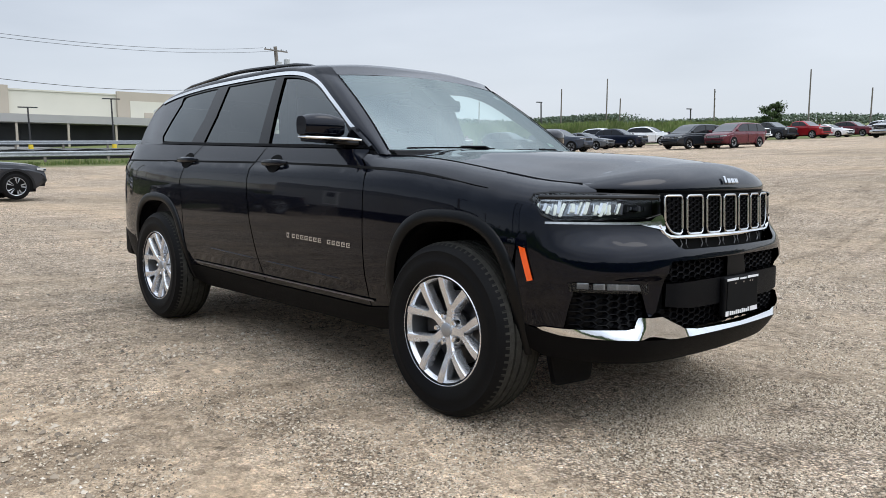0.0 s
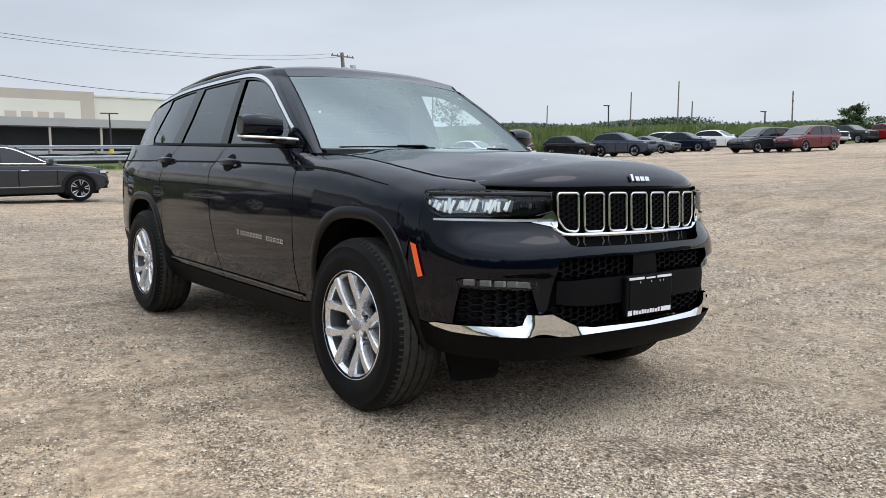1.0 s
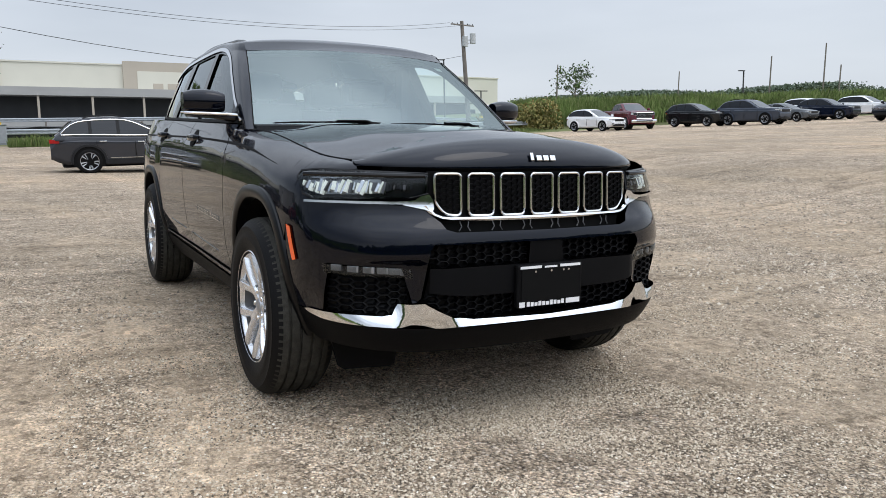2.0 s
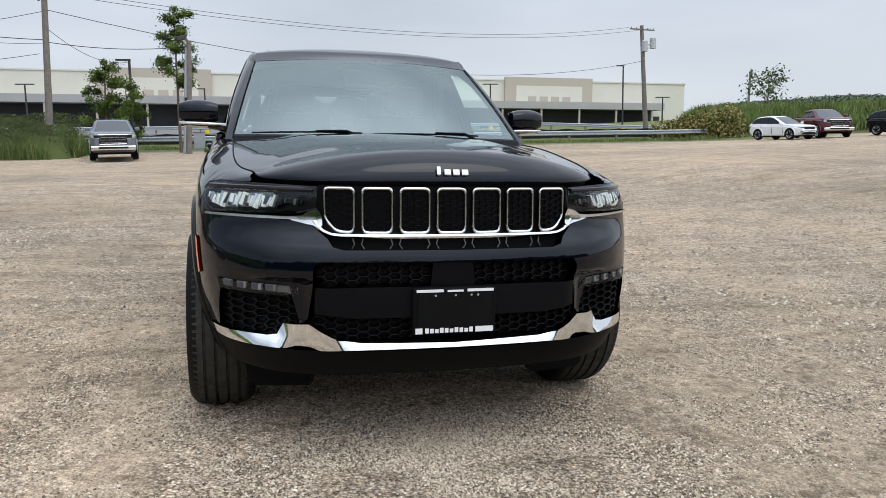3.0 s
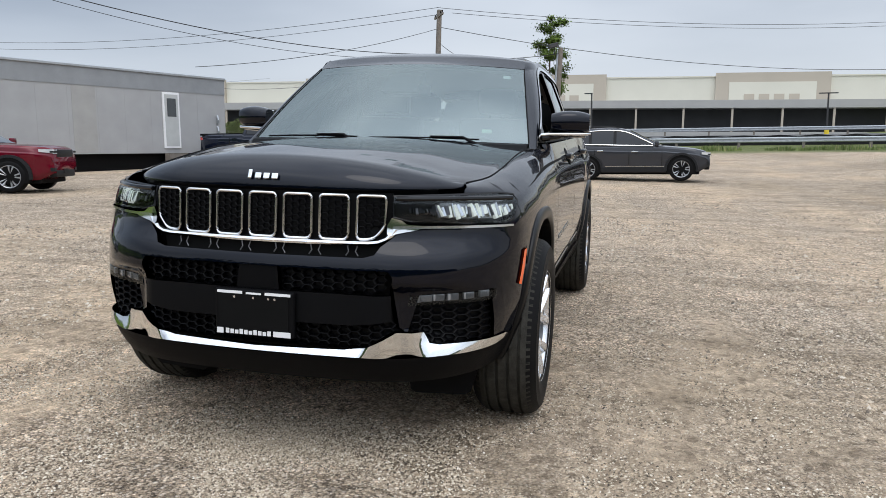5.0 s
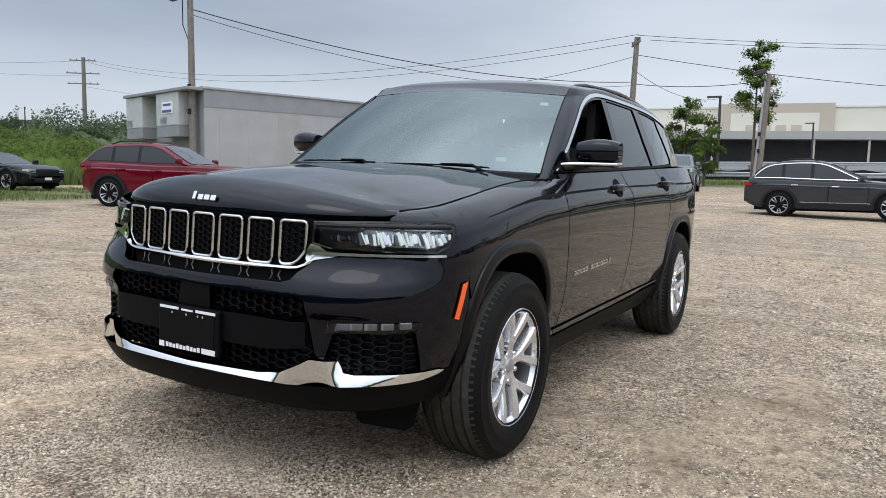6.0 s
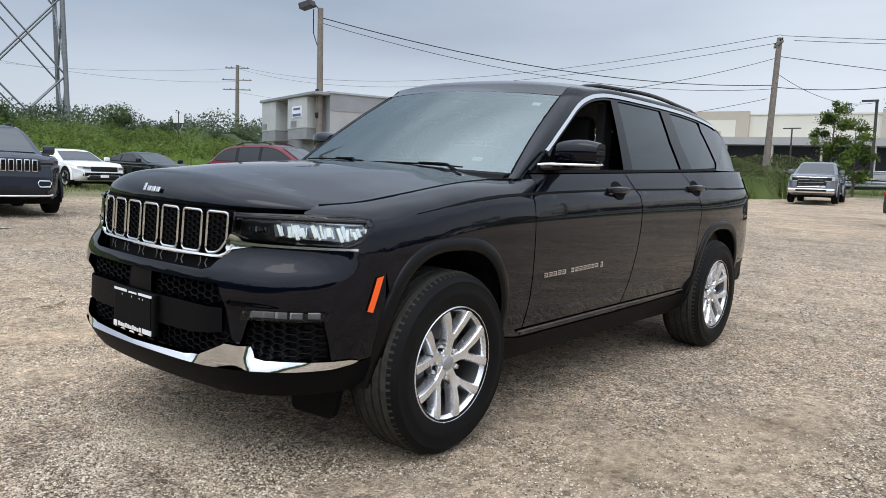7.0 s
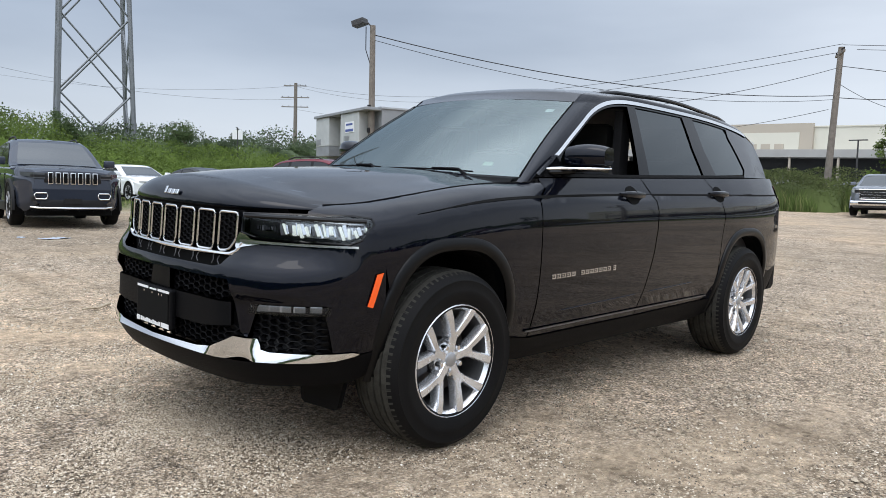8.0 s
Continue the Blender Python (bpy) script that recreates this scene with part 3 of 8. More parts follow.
def skin(s, z, side=1, deep=1.0):
    """The lower body's surface at s along the plan and height z."""
    x, y = np.interp(s, PLAN_S, PLAN[:, 0]), np.interp(s, PLAN_S, PLAN[:, 1])
    tx, ty = np.interp(s, PLAN_S, _tan[:, 0]), np.interp(s, PLAN_S, _tan[:, 1])
    k = math.hypot(tx, ty)
    nx, ny = ty / k, -tx / k
    lift = max(0.0, z - 0.72)
    k_door = smooth(-0.45, -0.80, x)
    up = z - shoulder(x)
    flank = np.interp(z, LOW[:, 0], LOW[:, 1]) + (1 - k_door) * np.interp(up, HIGH[:, 0], HIGH[:, 1]) + k_door * np.interp(up, DOOR[:, 0], DOOR[:, 1])
    ahead = smooth(0.25, 0.85, nx) if nx > 0 else 0.0
    if nx < 0:
        flank += smooth(0.2, 0.9, -nx) * 0.25 * lift
    nose = np.interp(z, NOSE[:, 0], NOSE[:, 1])
    # the lamp pockets at the bumper's corners lie deeper than its middle
    nose += deep * 0.056 * smooth(0.45, 0.57, y) * (1 - smooth(0.62, 0.84, y)) * clamp((z - 0.435) / 0.085) * (1 - smooth(0.650, 0.70, z))
    d = flank * (1 - ahead) + nose * ahead
    return (x - nx * d, side * (y - ny * d), z)


def nose_n(s):
    """How far the plan faces ahead at s."""
    return float(np.interp(s, PLAN_S, _tan[:, 1]))


def flank(side, out=0.0):
    """place(x, z) on the body's side."""
    return lambda x, z: (lambda p: (p[0], p[1] + side * out, p[2]))(skin(s_of_x(x), z, side))


belt_half = curve_of([(-4.2, 0.70), (-3.9, 0.735), (-3.55, 0.782), (-3.0, 0.835), (-2.5, 0.857), (-1.8, 0.866), (-1.3, 0.858), (-0.95, 0.84), (-0.68, 0.812), (-0.4, 0.79)])
belt_z = curve_of([(-4.2, 1.30), (-3.55, 1.29), (-2.6, 1.262), (-1.6, 1.232), (-1.0, 1.215), (-0.68, 1.205), (-0.3, 1.19)])


def cabin(side, out=0.0):
    """place(x, z) on the side of the greenhouse."""
    def at(x, z):
        k = z - 1.2
        return (x, side * (belt_half(x) - 0.32 * k - 0.14 * k * k + out), z)
    return at


rail_z = curve_of([(-4.2, 1.42), (-4.0, 1.525), (-3.73, 1.613), (-3.44, 1.652), (-2.83, 1.682), (-2.1, 1.692), (-1.75, 1.690), (-1.57, 1.675), (-1.43, 1.645),
                   (-1.29, 1.590), (-1.14, 1.500), (-1.0, 1.412), (-0.88, 1.332), (-0.76, 1.262), (-0.70, 1.225), (-0.66, 1.20)])
roof_mid = curve_of([(-4.2, 1.63), (-3.9, 1.705), (-3.4, 1.757), (-2.8, 1.786), (-2.1, 1.792), (-1.7, 1.780), (-1.45, 1.760), (-1.30, 1.737), (-1.20, 1.706), (-1.14, 1.664)])


def lean(x, z):
    """Window posts lean back with the narrowing cabin."""
    return (x - (2.47 - x) * 0.054 * max(z - 1.2, 0.0), z)


def arch(cx, a, b, top_pow=2.7, lo=0.30, n=26, a_back=None):
    """Outline of a squared wheel arch about the hub, from front foot to back foot."""
    pts = []
    a_back = a_back or a
    for i in range(n + 1):
        t = math.pi * i / n
        c, s = math.cos(t), math.sin(t)
        w = a if c > 0 else a_back
        pts.append((cx + w * math.copysign(abs(c) ** (2 / top_pow), c), 0.385 + b * abs(s) ** (2 / top_pow)))
    return [(pts[0][0] + 0.0, lo)] + pts + [(pts[-1][0], lo)]


def along(f, xs, dz=0.0):
    return [(x, f(x) + dz) for x in xs]


def lin(a, b, n):
    return [a + (b - a) * i / (n - 1) for i in range(n)]


def strip(name, lo, hi, place, material, parent, label="", thick=0.008, lift=0.004, flip=False, step=0.06):
    return panel(name, lo + hi[::-1], place, material, parent, label, step, thick, lift, flip)


def make_wheel(parent, x, y, side, spin, share):
    """One wheel: tyre, alloy rim with five split spokes, cap, nuts, brake disc."""
    hub = thing_part("wheel", parent)
    hub.matrix_basis = pose(x, y, 0.385, 0, spin, 0) if side > 0 else pose(x, y, 0.385, 0, spin, 180)
    for name, me, label in share:
        o = new(name, me)
        o.parent = hub
        if label:
            o["label"] = label
    return hub


def thing_part(name, parent):
    ob = new(name)
    ob.empty_display_size = 0.05
    ob.parent = parent
    return ob


def wheel_meshes(rubber, alloy, dark, chrome, disc):
    """Meshes about the y axis, outer face towards +y."""
    out = []

    def keep(name, bm, material, label="", soft=True):
        me = bpy.data.meshes.new(name)
        bmesh.ops.recalc_face_normals(bm, faces=bm.faces[:])
        bm.to_mesh(me)
        bm.free()
        if soft:
            me.polygons.foreach_set("use_smooth", [True] * len(me.polygons))
            me.set_sharp_from_angle(angle=radians(38))
        me.materials.append(material)
        out.append((name, me, label))

    w = 0.132
    prof = [(0.236, w - 0.010), (0.246, w - 0.004), (0.252, w - 0.006), (0.262, w + 0.001), (0.30, w + 0.006), (0.312, w + 0.008), (0.318, w + 0.006), (0.350, w + 0.003), (0.358, w + 0.004), (0.370, w - 0.006), (0.382, w - 0.018), (0.391, w - 0.034)]
    tread = []
    for c in (0.068, 0.023, -0.023, -0.068):
        tread += [(0.397, c + 0.0065), (0.386, c + 0.005), (0.386, c - 0.005), (0.397, c - 0.0065)]
    nseg = 140
    bm = bmesh.new()
    add_lathe(bm, prof, nseg)
    add_lathe(bm, [(r, -h) for r, h in prof[::-1]], nseg)
    keep("tyre", bm, rubber, "black all-season tyre")
    bm = bmesh.new()
    band_ = [prof[-2], prof[-1]] + tread + [(r, -h) for r, h in (prof[-1], prof[-2])]

    def dents(i, k):
        shoulder_ = k < 3 or k > len(band_) - 4
        if shoulder_:
            return 0.0018 if (i + (k > 6) * 2) % 3 == 0 else 0.0
        return 0.002 if (i + k // 4 * 2) % 4 == 0 else 0.0
    add_lathe(bm, band_, 240, dents=dents)
    keep("tread", bm, mat_tread, "dusty grooved tread")
    bm = bmesh.new()
    add_lathe(bm, [(0.226, 0.100), (0.231, 0.112), (0.240, 0.124), (0.248, 0.129), (0.252, 0.126), (0.250, 0.118), (0.240, 0.105)], 64)
    keep("rim", bm, alloy, "machined silver alloy rim")
    bm = bmesh.new()
    add_lathe(bm, [(0.206, -0.10), (0.215, -0.02), (0.222, 0.085), (0.228, 0.104), (0.234, 0.10), (0.232, -0.11), (0.20, -0.11)], 64)
    keep("rim_barrel", bm, mat_barrel, "rim barrel, darkened for the shade between the spokes")
    # spokes: each splits in two half way out
    bm = bmesh.new()

    def face_y(r):
        return 0.094 + 0.030 * smooth(0.05, 0.23, r) - 0.006 * smooth(0.0, 0.06, 0.06 - r)

    def bar(p0, p1, w0, w1, deep=0.05):
        steps = 7
        d = Vector((p1[0] - p0[0], p1[1] - p0[1], 0)).normalized()
        nrm = Vector((-d.y, d.x, 0))
        rows = []
        for i in range(steps + 1):
            t = i / steps
            c = Vector((p0[0] + (p1[0] - p0[0]) * t, p0[1] + (p1[1] - p0[1]) * t, 0))
            ww = w0 + (w1 - w0) * t
            fy = face_y(c.length)
            row = []
            for off, dy in ((-0.5, -deep), (-0.5, -0.008), (-0.36, 0.0), (0.36, 0.0), (0.5, -0.008), (0.5, -deep)):
                q = c + nrm * off * ww
                row.append(bm.verts.new((q.x, fy + dy, q.y)))
            rows.append(row)
        for a, b in zip(rows[:-1], rows[1:]):
            for k in range(5):
                bm.faces.new((a[k], a[k + 1], b[k + 1], b[k]))
        bm.faces.new(rows[0])
        bm.faces.new(rows[-1][::-1])

    for k in range(5):
        a = math.pi / 2 + 2 * math.pi * k / 5
        polar = lambda r, e: (r * math.cos(a + e), r * math.sin(a + e))
        bar(polar(0.024, 0.0), polar(0.084, 0.0), 0.048, 0.044)
        bar(polar(0.080, 0.0), polar(0.128, 0.0), 0.044, 0.066)
        for e in (-1, 1):
            bar(polar(0.108, e * 0.10), polar(0.158, e * 0.235), 0.034, 0.036)
            bar(polar(0.152, e * 0.222), polar(0.240, e * 0.345), 0.037, 0.044)
    add_lathe(bm, [(0.0, 0.086), (0.04, 0.088), (0.046, 0.082), (0.052, 0.072), (0.078, 0.066), (0.084, 0.05), (0.086, 0.02)], 40)
    keep("spokes", bm, alloy, "five split machined spokes")
    bm = bmesh.new()
    add_lathe(bm, [(0.0, 0.101), (0.022, 0.100), (0.031, 0.096), (0.034, 0.085)], 28)
    keep("centre_cap", bm, mat_cap, "grey centre cap")
    for k in range(5):
        a = -math.pi / 2 + 2 * math.pi * k / 5
        bm = bmesh.new()
        add_lathe(bm, [(0.0, 0.100), (0.010, 0.099), (0.0135, 0.092), (0.0135, 0.055)], 8)
        bmesh.ops.transform(bm, matrix=Matrix.Translation((0.064 * math.cos(a), 0, 0.064 * math.sin(a))), verts=bm.verts[:])
        keep("lug_nut", bm, chrome)
    bm = bmesh.new()
    add_lathe(bm, [(0.0, 0.035), (0.085, 0.035), (0.09, 0.012), (0.168, 0.012), (0.168, -0.012), (0.0, -0.012)], 48)
    keep("brake_disc", bm, disc, "grey steel brake disc")
    bm = bmesh.new()
    add_prism(bm, [(0.10 * math.cos(t), 0.10 * math.sin(t)) for t in lin(-0.55, 0.55, 8)] + [(0.185 * math.cos(t), 0.185 * math.sin(t)) for t in lin(0.55, -0.55, 8)], -0.035, 0.04)
    keep("brake_caliper", bm, disc, "cast brake caliper", False)
    bm = bmesh.new()
    add_lathe(bm, [(0.0, -0.09), (0.222, -0.09), (0.225, -0.085)], 40)
    keep("wheel_back", bm, dark)
    return out


def hex_cell(bm, place, u, v, w, h, rim=0.80, deep=0.018):
    """One honeycomb cell: a flat rim and a funnel that runs back from it."""
    rings = []
    for k, out in ((1.0, 0.0), (rim, 0.002), (rim * 0.82, -deep)):
        row = []
        for du, dv in ((-0.5, 0.0), (-0.27, 0.5), (0.27, 0.5), (0.5, 0.0), (0.27, -0.5), (-0.27, -0.5)):
            p = Vector(place(u + du * w * k, v + dv * h * k))
            row.append(bm.verts.new((p.x + out, p.y, p.z)))
        rings.append(row)
    for a, b in zip(rings[:-1], rings[1:]):
        for i in range(6):
            bm.faces.new((a[i], a[(i + 1) % 6], b[(i + 1) % 6], b[i]))
    bm.faces.new(rings[-1])


def honeycomb(bm, place, u0, u1, v0, v1, w, h, keep=lambda u, v: True):
    n = 0
    u = u0
    while u <= u1:
        v = v0 + (h * 0.5 if n % 2 else 0.0)
        while v <= v1:
            if keep(u, v):
                hex_cell(bm, place, u, v, w, h)
            v += h
        u += w * 0.77
        n += 1


mat_paint = mat("black_paint", (0.0011, 0.0019, 0.0060), 0.36, metal=0.42, coat=1.0, spec=0.0)
mat_paint.node_tree.nodes["Principled BSDF"].inputs["Coat IOR"].default_value = 1.39
mat_gloss = mat("gloss_black_trim", (0.004, 0.004, 0.0045), 0.12, spec=0.3)
mat_matte = mat("black_plastic", (0.0028, 0.0028, 0.0034), 0.55, spec=0.10, bump=0.15, bump_scale=600, vary=0.3, scale=5)
mat_flare = mat("satin_black_flare", (0.0028, 0.003, 0.0036), 0.30, spec=0.22, vary=0.2, scale=5)
mat_dull = mat("dull_grey_strip", (0.16, 0.16, 0.165), 0.35, metal=0.5, vary=0.1)
# far darker than the rim: shade between the spokes is in the colour
mat_barrel = mat("shade_darkened_rim_barrel", (0.13, 0.132, 0.135), 0.4, metal=0.7, vary=0.2)
mat_tread = mat("dusty_tread_rubber", (0.042, 0.040, 0.034), 0.8, spec=0.15, vary=0.5, scale=30, bump=0.15, bump_scale=200)
mat_fog = mat("clear_grey_fog_lamp", (0.27, 0.28, 0.29), 0.18, metal=0.4, coat=0.6)
mat_mesh = mat("black_grille_mesh", (0.002, 0.002, 0.0025), 0.42, spec=0.10, vary=0.2)
# underbody colour; its near-black also paints the shade inside openings and recesses
mat_under = mat("underbody_and_recess_black", (0.003, 0.003, 0.003), 0.8, spec=0.15, vary=0.3)
mat_chrome = mat("bright_chrome", (0.80, 0.81, 0.82), 0.08, metal=1.0, vary=0.06, scale=3)
mat_slot = mat("grey_chrome", (0.62, 0.62, 0.62), 0.16, metal=1.0, vary=0.1, scale=4)
mat_satin = mat("satin_chrome", (0.70, 0.71, 0.72), 0.16, metal=1.0, vary=0.1, scale=4)
mat_alloy = mat("machined_alloy", (0.80, 0.81, 0.83), 0.26, metal=0.8, vary=0.1, scale=14, rough_vary=0.06)
mat_cap = mat("cap_grey", (0.42, 0.43, 0.45), 0.3, metal=0.7, vary=0.1)
mat_rubber = mat("tyre_rubber", (0.005, 0.005, 0.0056), 0.55, spec=0.09, vary=0.5, scale=5, bump=0.1, bump_scale=240, second=(0.009, 0.0088, 0.0085))
mat_steel = mat("brake_steel", (0.075, 0.075, 0.078), 0.38, metal=0.9, vary=0.25, scale=20)
mat_orange = mat("amber_marker", (0.85, 0.10, 0.008), 0.15, coat=0.8, emit=0.12)
mat_privacy = tinted("privacy_glass", (0.5, 0.55, 0.6), 0.01, 0.10, 1.75)
mat_clear = tinted("windscreen_glass", (0.85, 1.0, 0.97), 0.005, 0.80, 2.75, (0.86, 0.98, 0.97))
mat_side = tinted("side_glass", (0.85, 1.0, 0.97), 0.005, 0.6, 2.1)
mat_lens = tinted("lamp_lens", (0.95, 0.97, 1.0), 0.01, 0.80, 1.38)
mat_cloth = mat("black_seat_leather", (0.02, 0.02, 0.021), 0.5, vary=0.25, bump=0.1, bump_scale=200)
mat_dash = mat("dark_dash_plastic", (0.022, 0.022, 0.024), 0.55, vary=0.2, bump=0.1, bump_scale=300)
mat_lining = mat("grey_headlining", (0.33, 0.33, 0.32), 0.9, vary=0.1)
mat_lamp = mat("lamp_reflector", (0.9, 0.92, 0.92), 0.10, metal=0.9)
mat_bowl = mat("lamp_bowl_mirror", (0.42, 0.44, 0.44), 0.22, metal=0.9, vary=0.4, scale=40)
mat_led = mat("lit_daytime_lamp", (0.84, 0.90, 0.84), 0.25, emit=0.50)
mat_smoke = mat("smoked_lamp_body", (0.010, 0.010, 0.012), 0.25, spec=0.3)
mat_white = mat("white_print", (0.78, 0.78, 0.78), 0.5, vary=0.06)
mat_red = mat("red_lamp", (0.35, 0.01, 0.012), 0.12, coat=0.8)
mat_green = mat("pale_green_sticker", (0.40, 0.55, 0.42), 0.6, vary=0.1)

LEAN = -2.0
hero = thing("family_suv", pose(0, 0, 0, LEAN), "large glossy black SUV with chrome trim parked on the gravel", "car")

A_F = arch(0.0, 0.375, 0.49, lo=0.30)
A_R = arch(-3.091, 0.385, 0.485, lo=0.30)


for side in (1, -1):
    F = side > 0
    at = flank(side)
    # front wing, from the bumper seam to the door
    top = [(0.715, 1.0185), (0.700, 1.024), (0.680, 1.034), (0.668, shoulder(0.655) + 0.084)] + [(x, shoulder(x) + 0.0905) for x in lin(0.655, -0.68, 19)]
    back = [(-0.68, 1.155), (-0.60, 1.10), (-0.60, 1.0), (-0.595, 0.7), (-0.59, 0.40), (-0.50, 0.36)]
    front_up = [(0.41, 0.84), (0.425, 0.885), (0.445, 0.925), (0.466, 0.985), (0.487, 1.010), (0.56, 1.016), (0.652, 1.016), (0.700, 1.0165)]
    wing = top + back + [(p[0], p[1]) for p in A_F[::-1] if p[0] < 0.36 and p[1] > 0.36] + front_up
    panel("front_wing", wing, at, mat_paint, hero, step=0.045, flip=F)
    # doors
    gap = 0.004
    fd = along(belt_z, lin(-0.685, -1.645, 12), -0.004) + [(-1.70, 1.16), (-1.755, 1.10), (-1.773, 1.04), (-1.765, 0.93), (-1.735, 0.79), (-1.68, 0.62), (-1.64, 0.47), (-1.64, 0.40), (-0.60, 0.385), (-0.603, 0.7), (-0.607, 1.0), (-0.607, 1.095), (-0.685, 1.15)]
    panel("front_door", fd, at, mat_paint, hero, step=0.04, flip=F)
    rd = along(belt_z, lin(-1.654, -2.49, 10), -0.004) + [(-2.56, 1.20), (-2.64, 1.12), (-2.70, 1.01), (-2.69, 0.96), (-2.665, 0.86), (-2.655, 0.72), (-2.65, 0.58), (-2.64, 0.41), (-1.65, 0.40), (-1.65, 0.47), (-1.69, 0.62), (-1.745, 0.79), (-1.775, 0.93), (-1.783, 1.04), (-1.765, 1.105), (-1.71, 1.165)]
    panel("rear_door", rd, at, mat_paint, hero, step=0.04, flip=F)
    qp = along(belt_z, lin(-2.50, -3.99, 12), -0.004) + [(-4.03, 1.20), (-4.05, 0.95), (-4.02, 0.62), (-3.75, 0.60)] + \
        [p for p in A_R if p[0] < -2.72 and p[1] > 0.55][::-1] + [(-2.66, 0.58), (-2.663, 0.72), (-2.673, 0.86), (-2.697, 0.96), (-2.71, 1.01), (-2.65, 1.125), (-2.57, 1.203)]
    panel("rear_quarter", qp, at, mat_paint, hero, step=0.045, flip=F)
    # fuel flap outline on the driver's quarter
    if F:
        bm = bmesh.new()
        add_tube(bm, [Vector(flank(1, 0.001)(x, z)) for x, z in ((-3.04, 1.16), (-3.18, 1.165), (-3.205, 1.15), (-3.22, 1.06), (-3.20, 1.04), (-3.08, 1.035))], 0.0022, 5)
        part("fuel_flap_gap", bm, mat_under, hero)
    # bumper corner behind the rear wheel
    bp = [(-3.50, 0.62), (-3.78, 0.605), (-4.04, 0.625), (-4.05, 0.42), (-3.9, 0.36), (-3.55, 0.35), (-3.475, 0.40), (-3.47, 0.5)]
    panel("rear_bumper_corner", bp, at, mat_matte, hero, step=0.05, flip=F)
    tl = [(-3.79, 1.235), (-4.02, 1.22), (-4.04, 1.06), (-3.86, 1.07), (-3.80, 1.15)]
    panel("tail_lamp", tl, at, mat_red, hero, "red wrap-around tail lamp", step=0.05, lift=0.006, flip=F)
    # sill cladding, bright strip, door mouldings
    sill = [(-0.42, 0.43), (-0.60, 0.405), (-1.6, 0.415), (-2.60, 0.44), (-2.66, 0.42), (-2.68, 0.33), (-2.5, 0.295), (-0.6, 0.285), (-0.45, 0.31)]
    panel("sill", sill, at, mat_matte, hero, step=0.06, thick=0.03, lift=0.006, flip=F)
    strip("sill_strip", [(x, 0.440 + (-0.5 - x) * 0.012) for x in lin(-0.55, -2.55, 24)], [(x, 0.449 + (-0.5 - x) * 0.012) for x in lin(-0.55, -2.55, 24)], at, mat_dull, hero,
          "thin grey strip along the door bottoms", lift=0.009, flip=F)
    for xa_, xb_ in ((-0.80, -1.60), (-1.72, -2.30)):
        bm = bmesh.new()
        add_tube(bm, [flank(side, -0.0015)(x, 0.522 + (-0.7 - x) * 0.034) for x in lin(xa_, xb_, 14)], [0.001] + [0.0055] * 12 + [0.001], 8)
        part("door_crease", bm, mat_paint, hero, soft=True)
    # the shoulder crease's shade, laid on as a thin dark strip
    crease = lambda x: shoulder(x) + 0.024
    strip("shoulder_crease_shade", [(x, crease(x) - 0.0055 * smooth(0.25, -0.3, x)) for x in lin(0.22, -3.9, 60)], [(x, crease(x) + 0.0055 * smooth(0.25, -0.3, x) + 0.0005) for x in lin(0.22, -3.9, 60)], at, mat_under, hero,
          "near-black strip drawing the shade of the shoulder crease", lift=0.0015, thick=0.004, flip=F)
    # wheel arch flares
    for nm, cx, a_out, b_out in (("front", 0.0, 0.435, 0.545), ("rear", -3.091, 0.445, 0.540)):
        bm = bmesh.new()
        rows = []
        for k_, out_ in ((0.0, -0.006), (0.004, 0.007), (0.010, 0.011), (0.036, 0.014), (0.050, 0.011), (0.058, 0.003), (0.062, -0.050)):
            rows.append([bm.verts.new(flank(side, out_)(x, z)) for x, z in arch(cx, a_out - k_, b_out - k_, lo=0.33)])
        for a, b in zip(rows[:-1], rows[1:]):
            for i in range(len(a) - 1):
                bm.faces.new((a[i], a[i + 1], b[i + 1], b[i]))
        bmesh.ops.recalc_face_normals(bm, faces=bm.faces[:])
        part("wheel_arch_flare", bm, mat_flare, hero, "dark moulded wheel arch flare", soft=True)
        bm = bmesh.new()
        liner = arch(cx, a_out - 0.064, b_out - 0.064, lo=0.30)
        rows = [[bm.verts.new((p[0], side * y, p[1])) for p in liner] for y in (0.90, 0.60)]
        for i in range(len(liner) - 1):
            bm.faces.new((rows[0][i], rows[0][i + 1], rows[1][i + 1], rows[1][i]))
        bm.faces.new(rows[1])
        part("wheel_well", bm, mat_under, hero)
    # side marker on the flare's leading edge
    mk = [(0.418, 0.795), (0.447, 0.788), (0.482, 0.662), (0.458, 0.655)]
    panel("side_marker", mk, flank(side), mat_orange, hero, "amber side marker lamp", step=0.03, lift=0.008, thick=0.012, flip=F)
    # handles
    for hx, hz in ((-1.49, 1.135), (-2.63, 1.158)):
        bm = bmesh.new()
        base = Vector(skin(s_of_x(hx), hz, side))
        pts = [Vector(skin(s_of_x(hx + d), hz, side)) + Vector((0, side * o, 0)) for d, o in ((-0.125, 0.002), (-0.105, 0.026), (-0.05, 0.037), (0.04, 0.037), (0.09, 0.028), (0.115, 0.002))]
        add_tube(bm, pts, [0.010, 0.016, 0.018, 0.018, 0.016, 0.010], 8)
        bmesh.ops.scale(bm, vec=(1, 0.8, 1.15), space=Matrix.Translation(-base), verts=bm.verts[:])
        part("door_handle", bm, mat_paint, hero, "glossy black pull handle", soft=True)
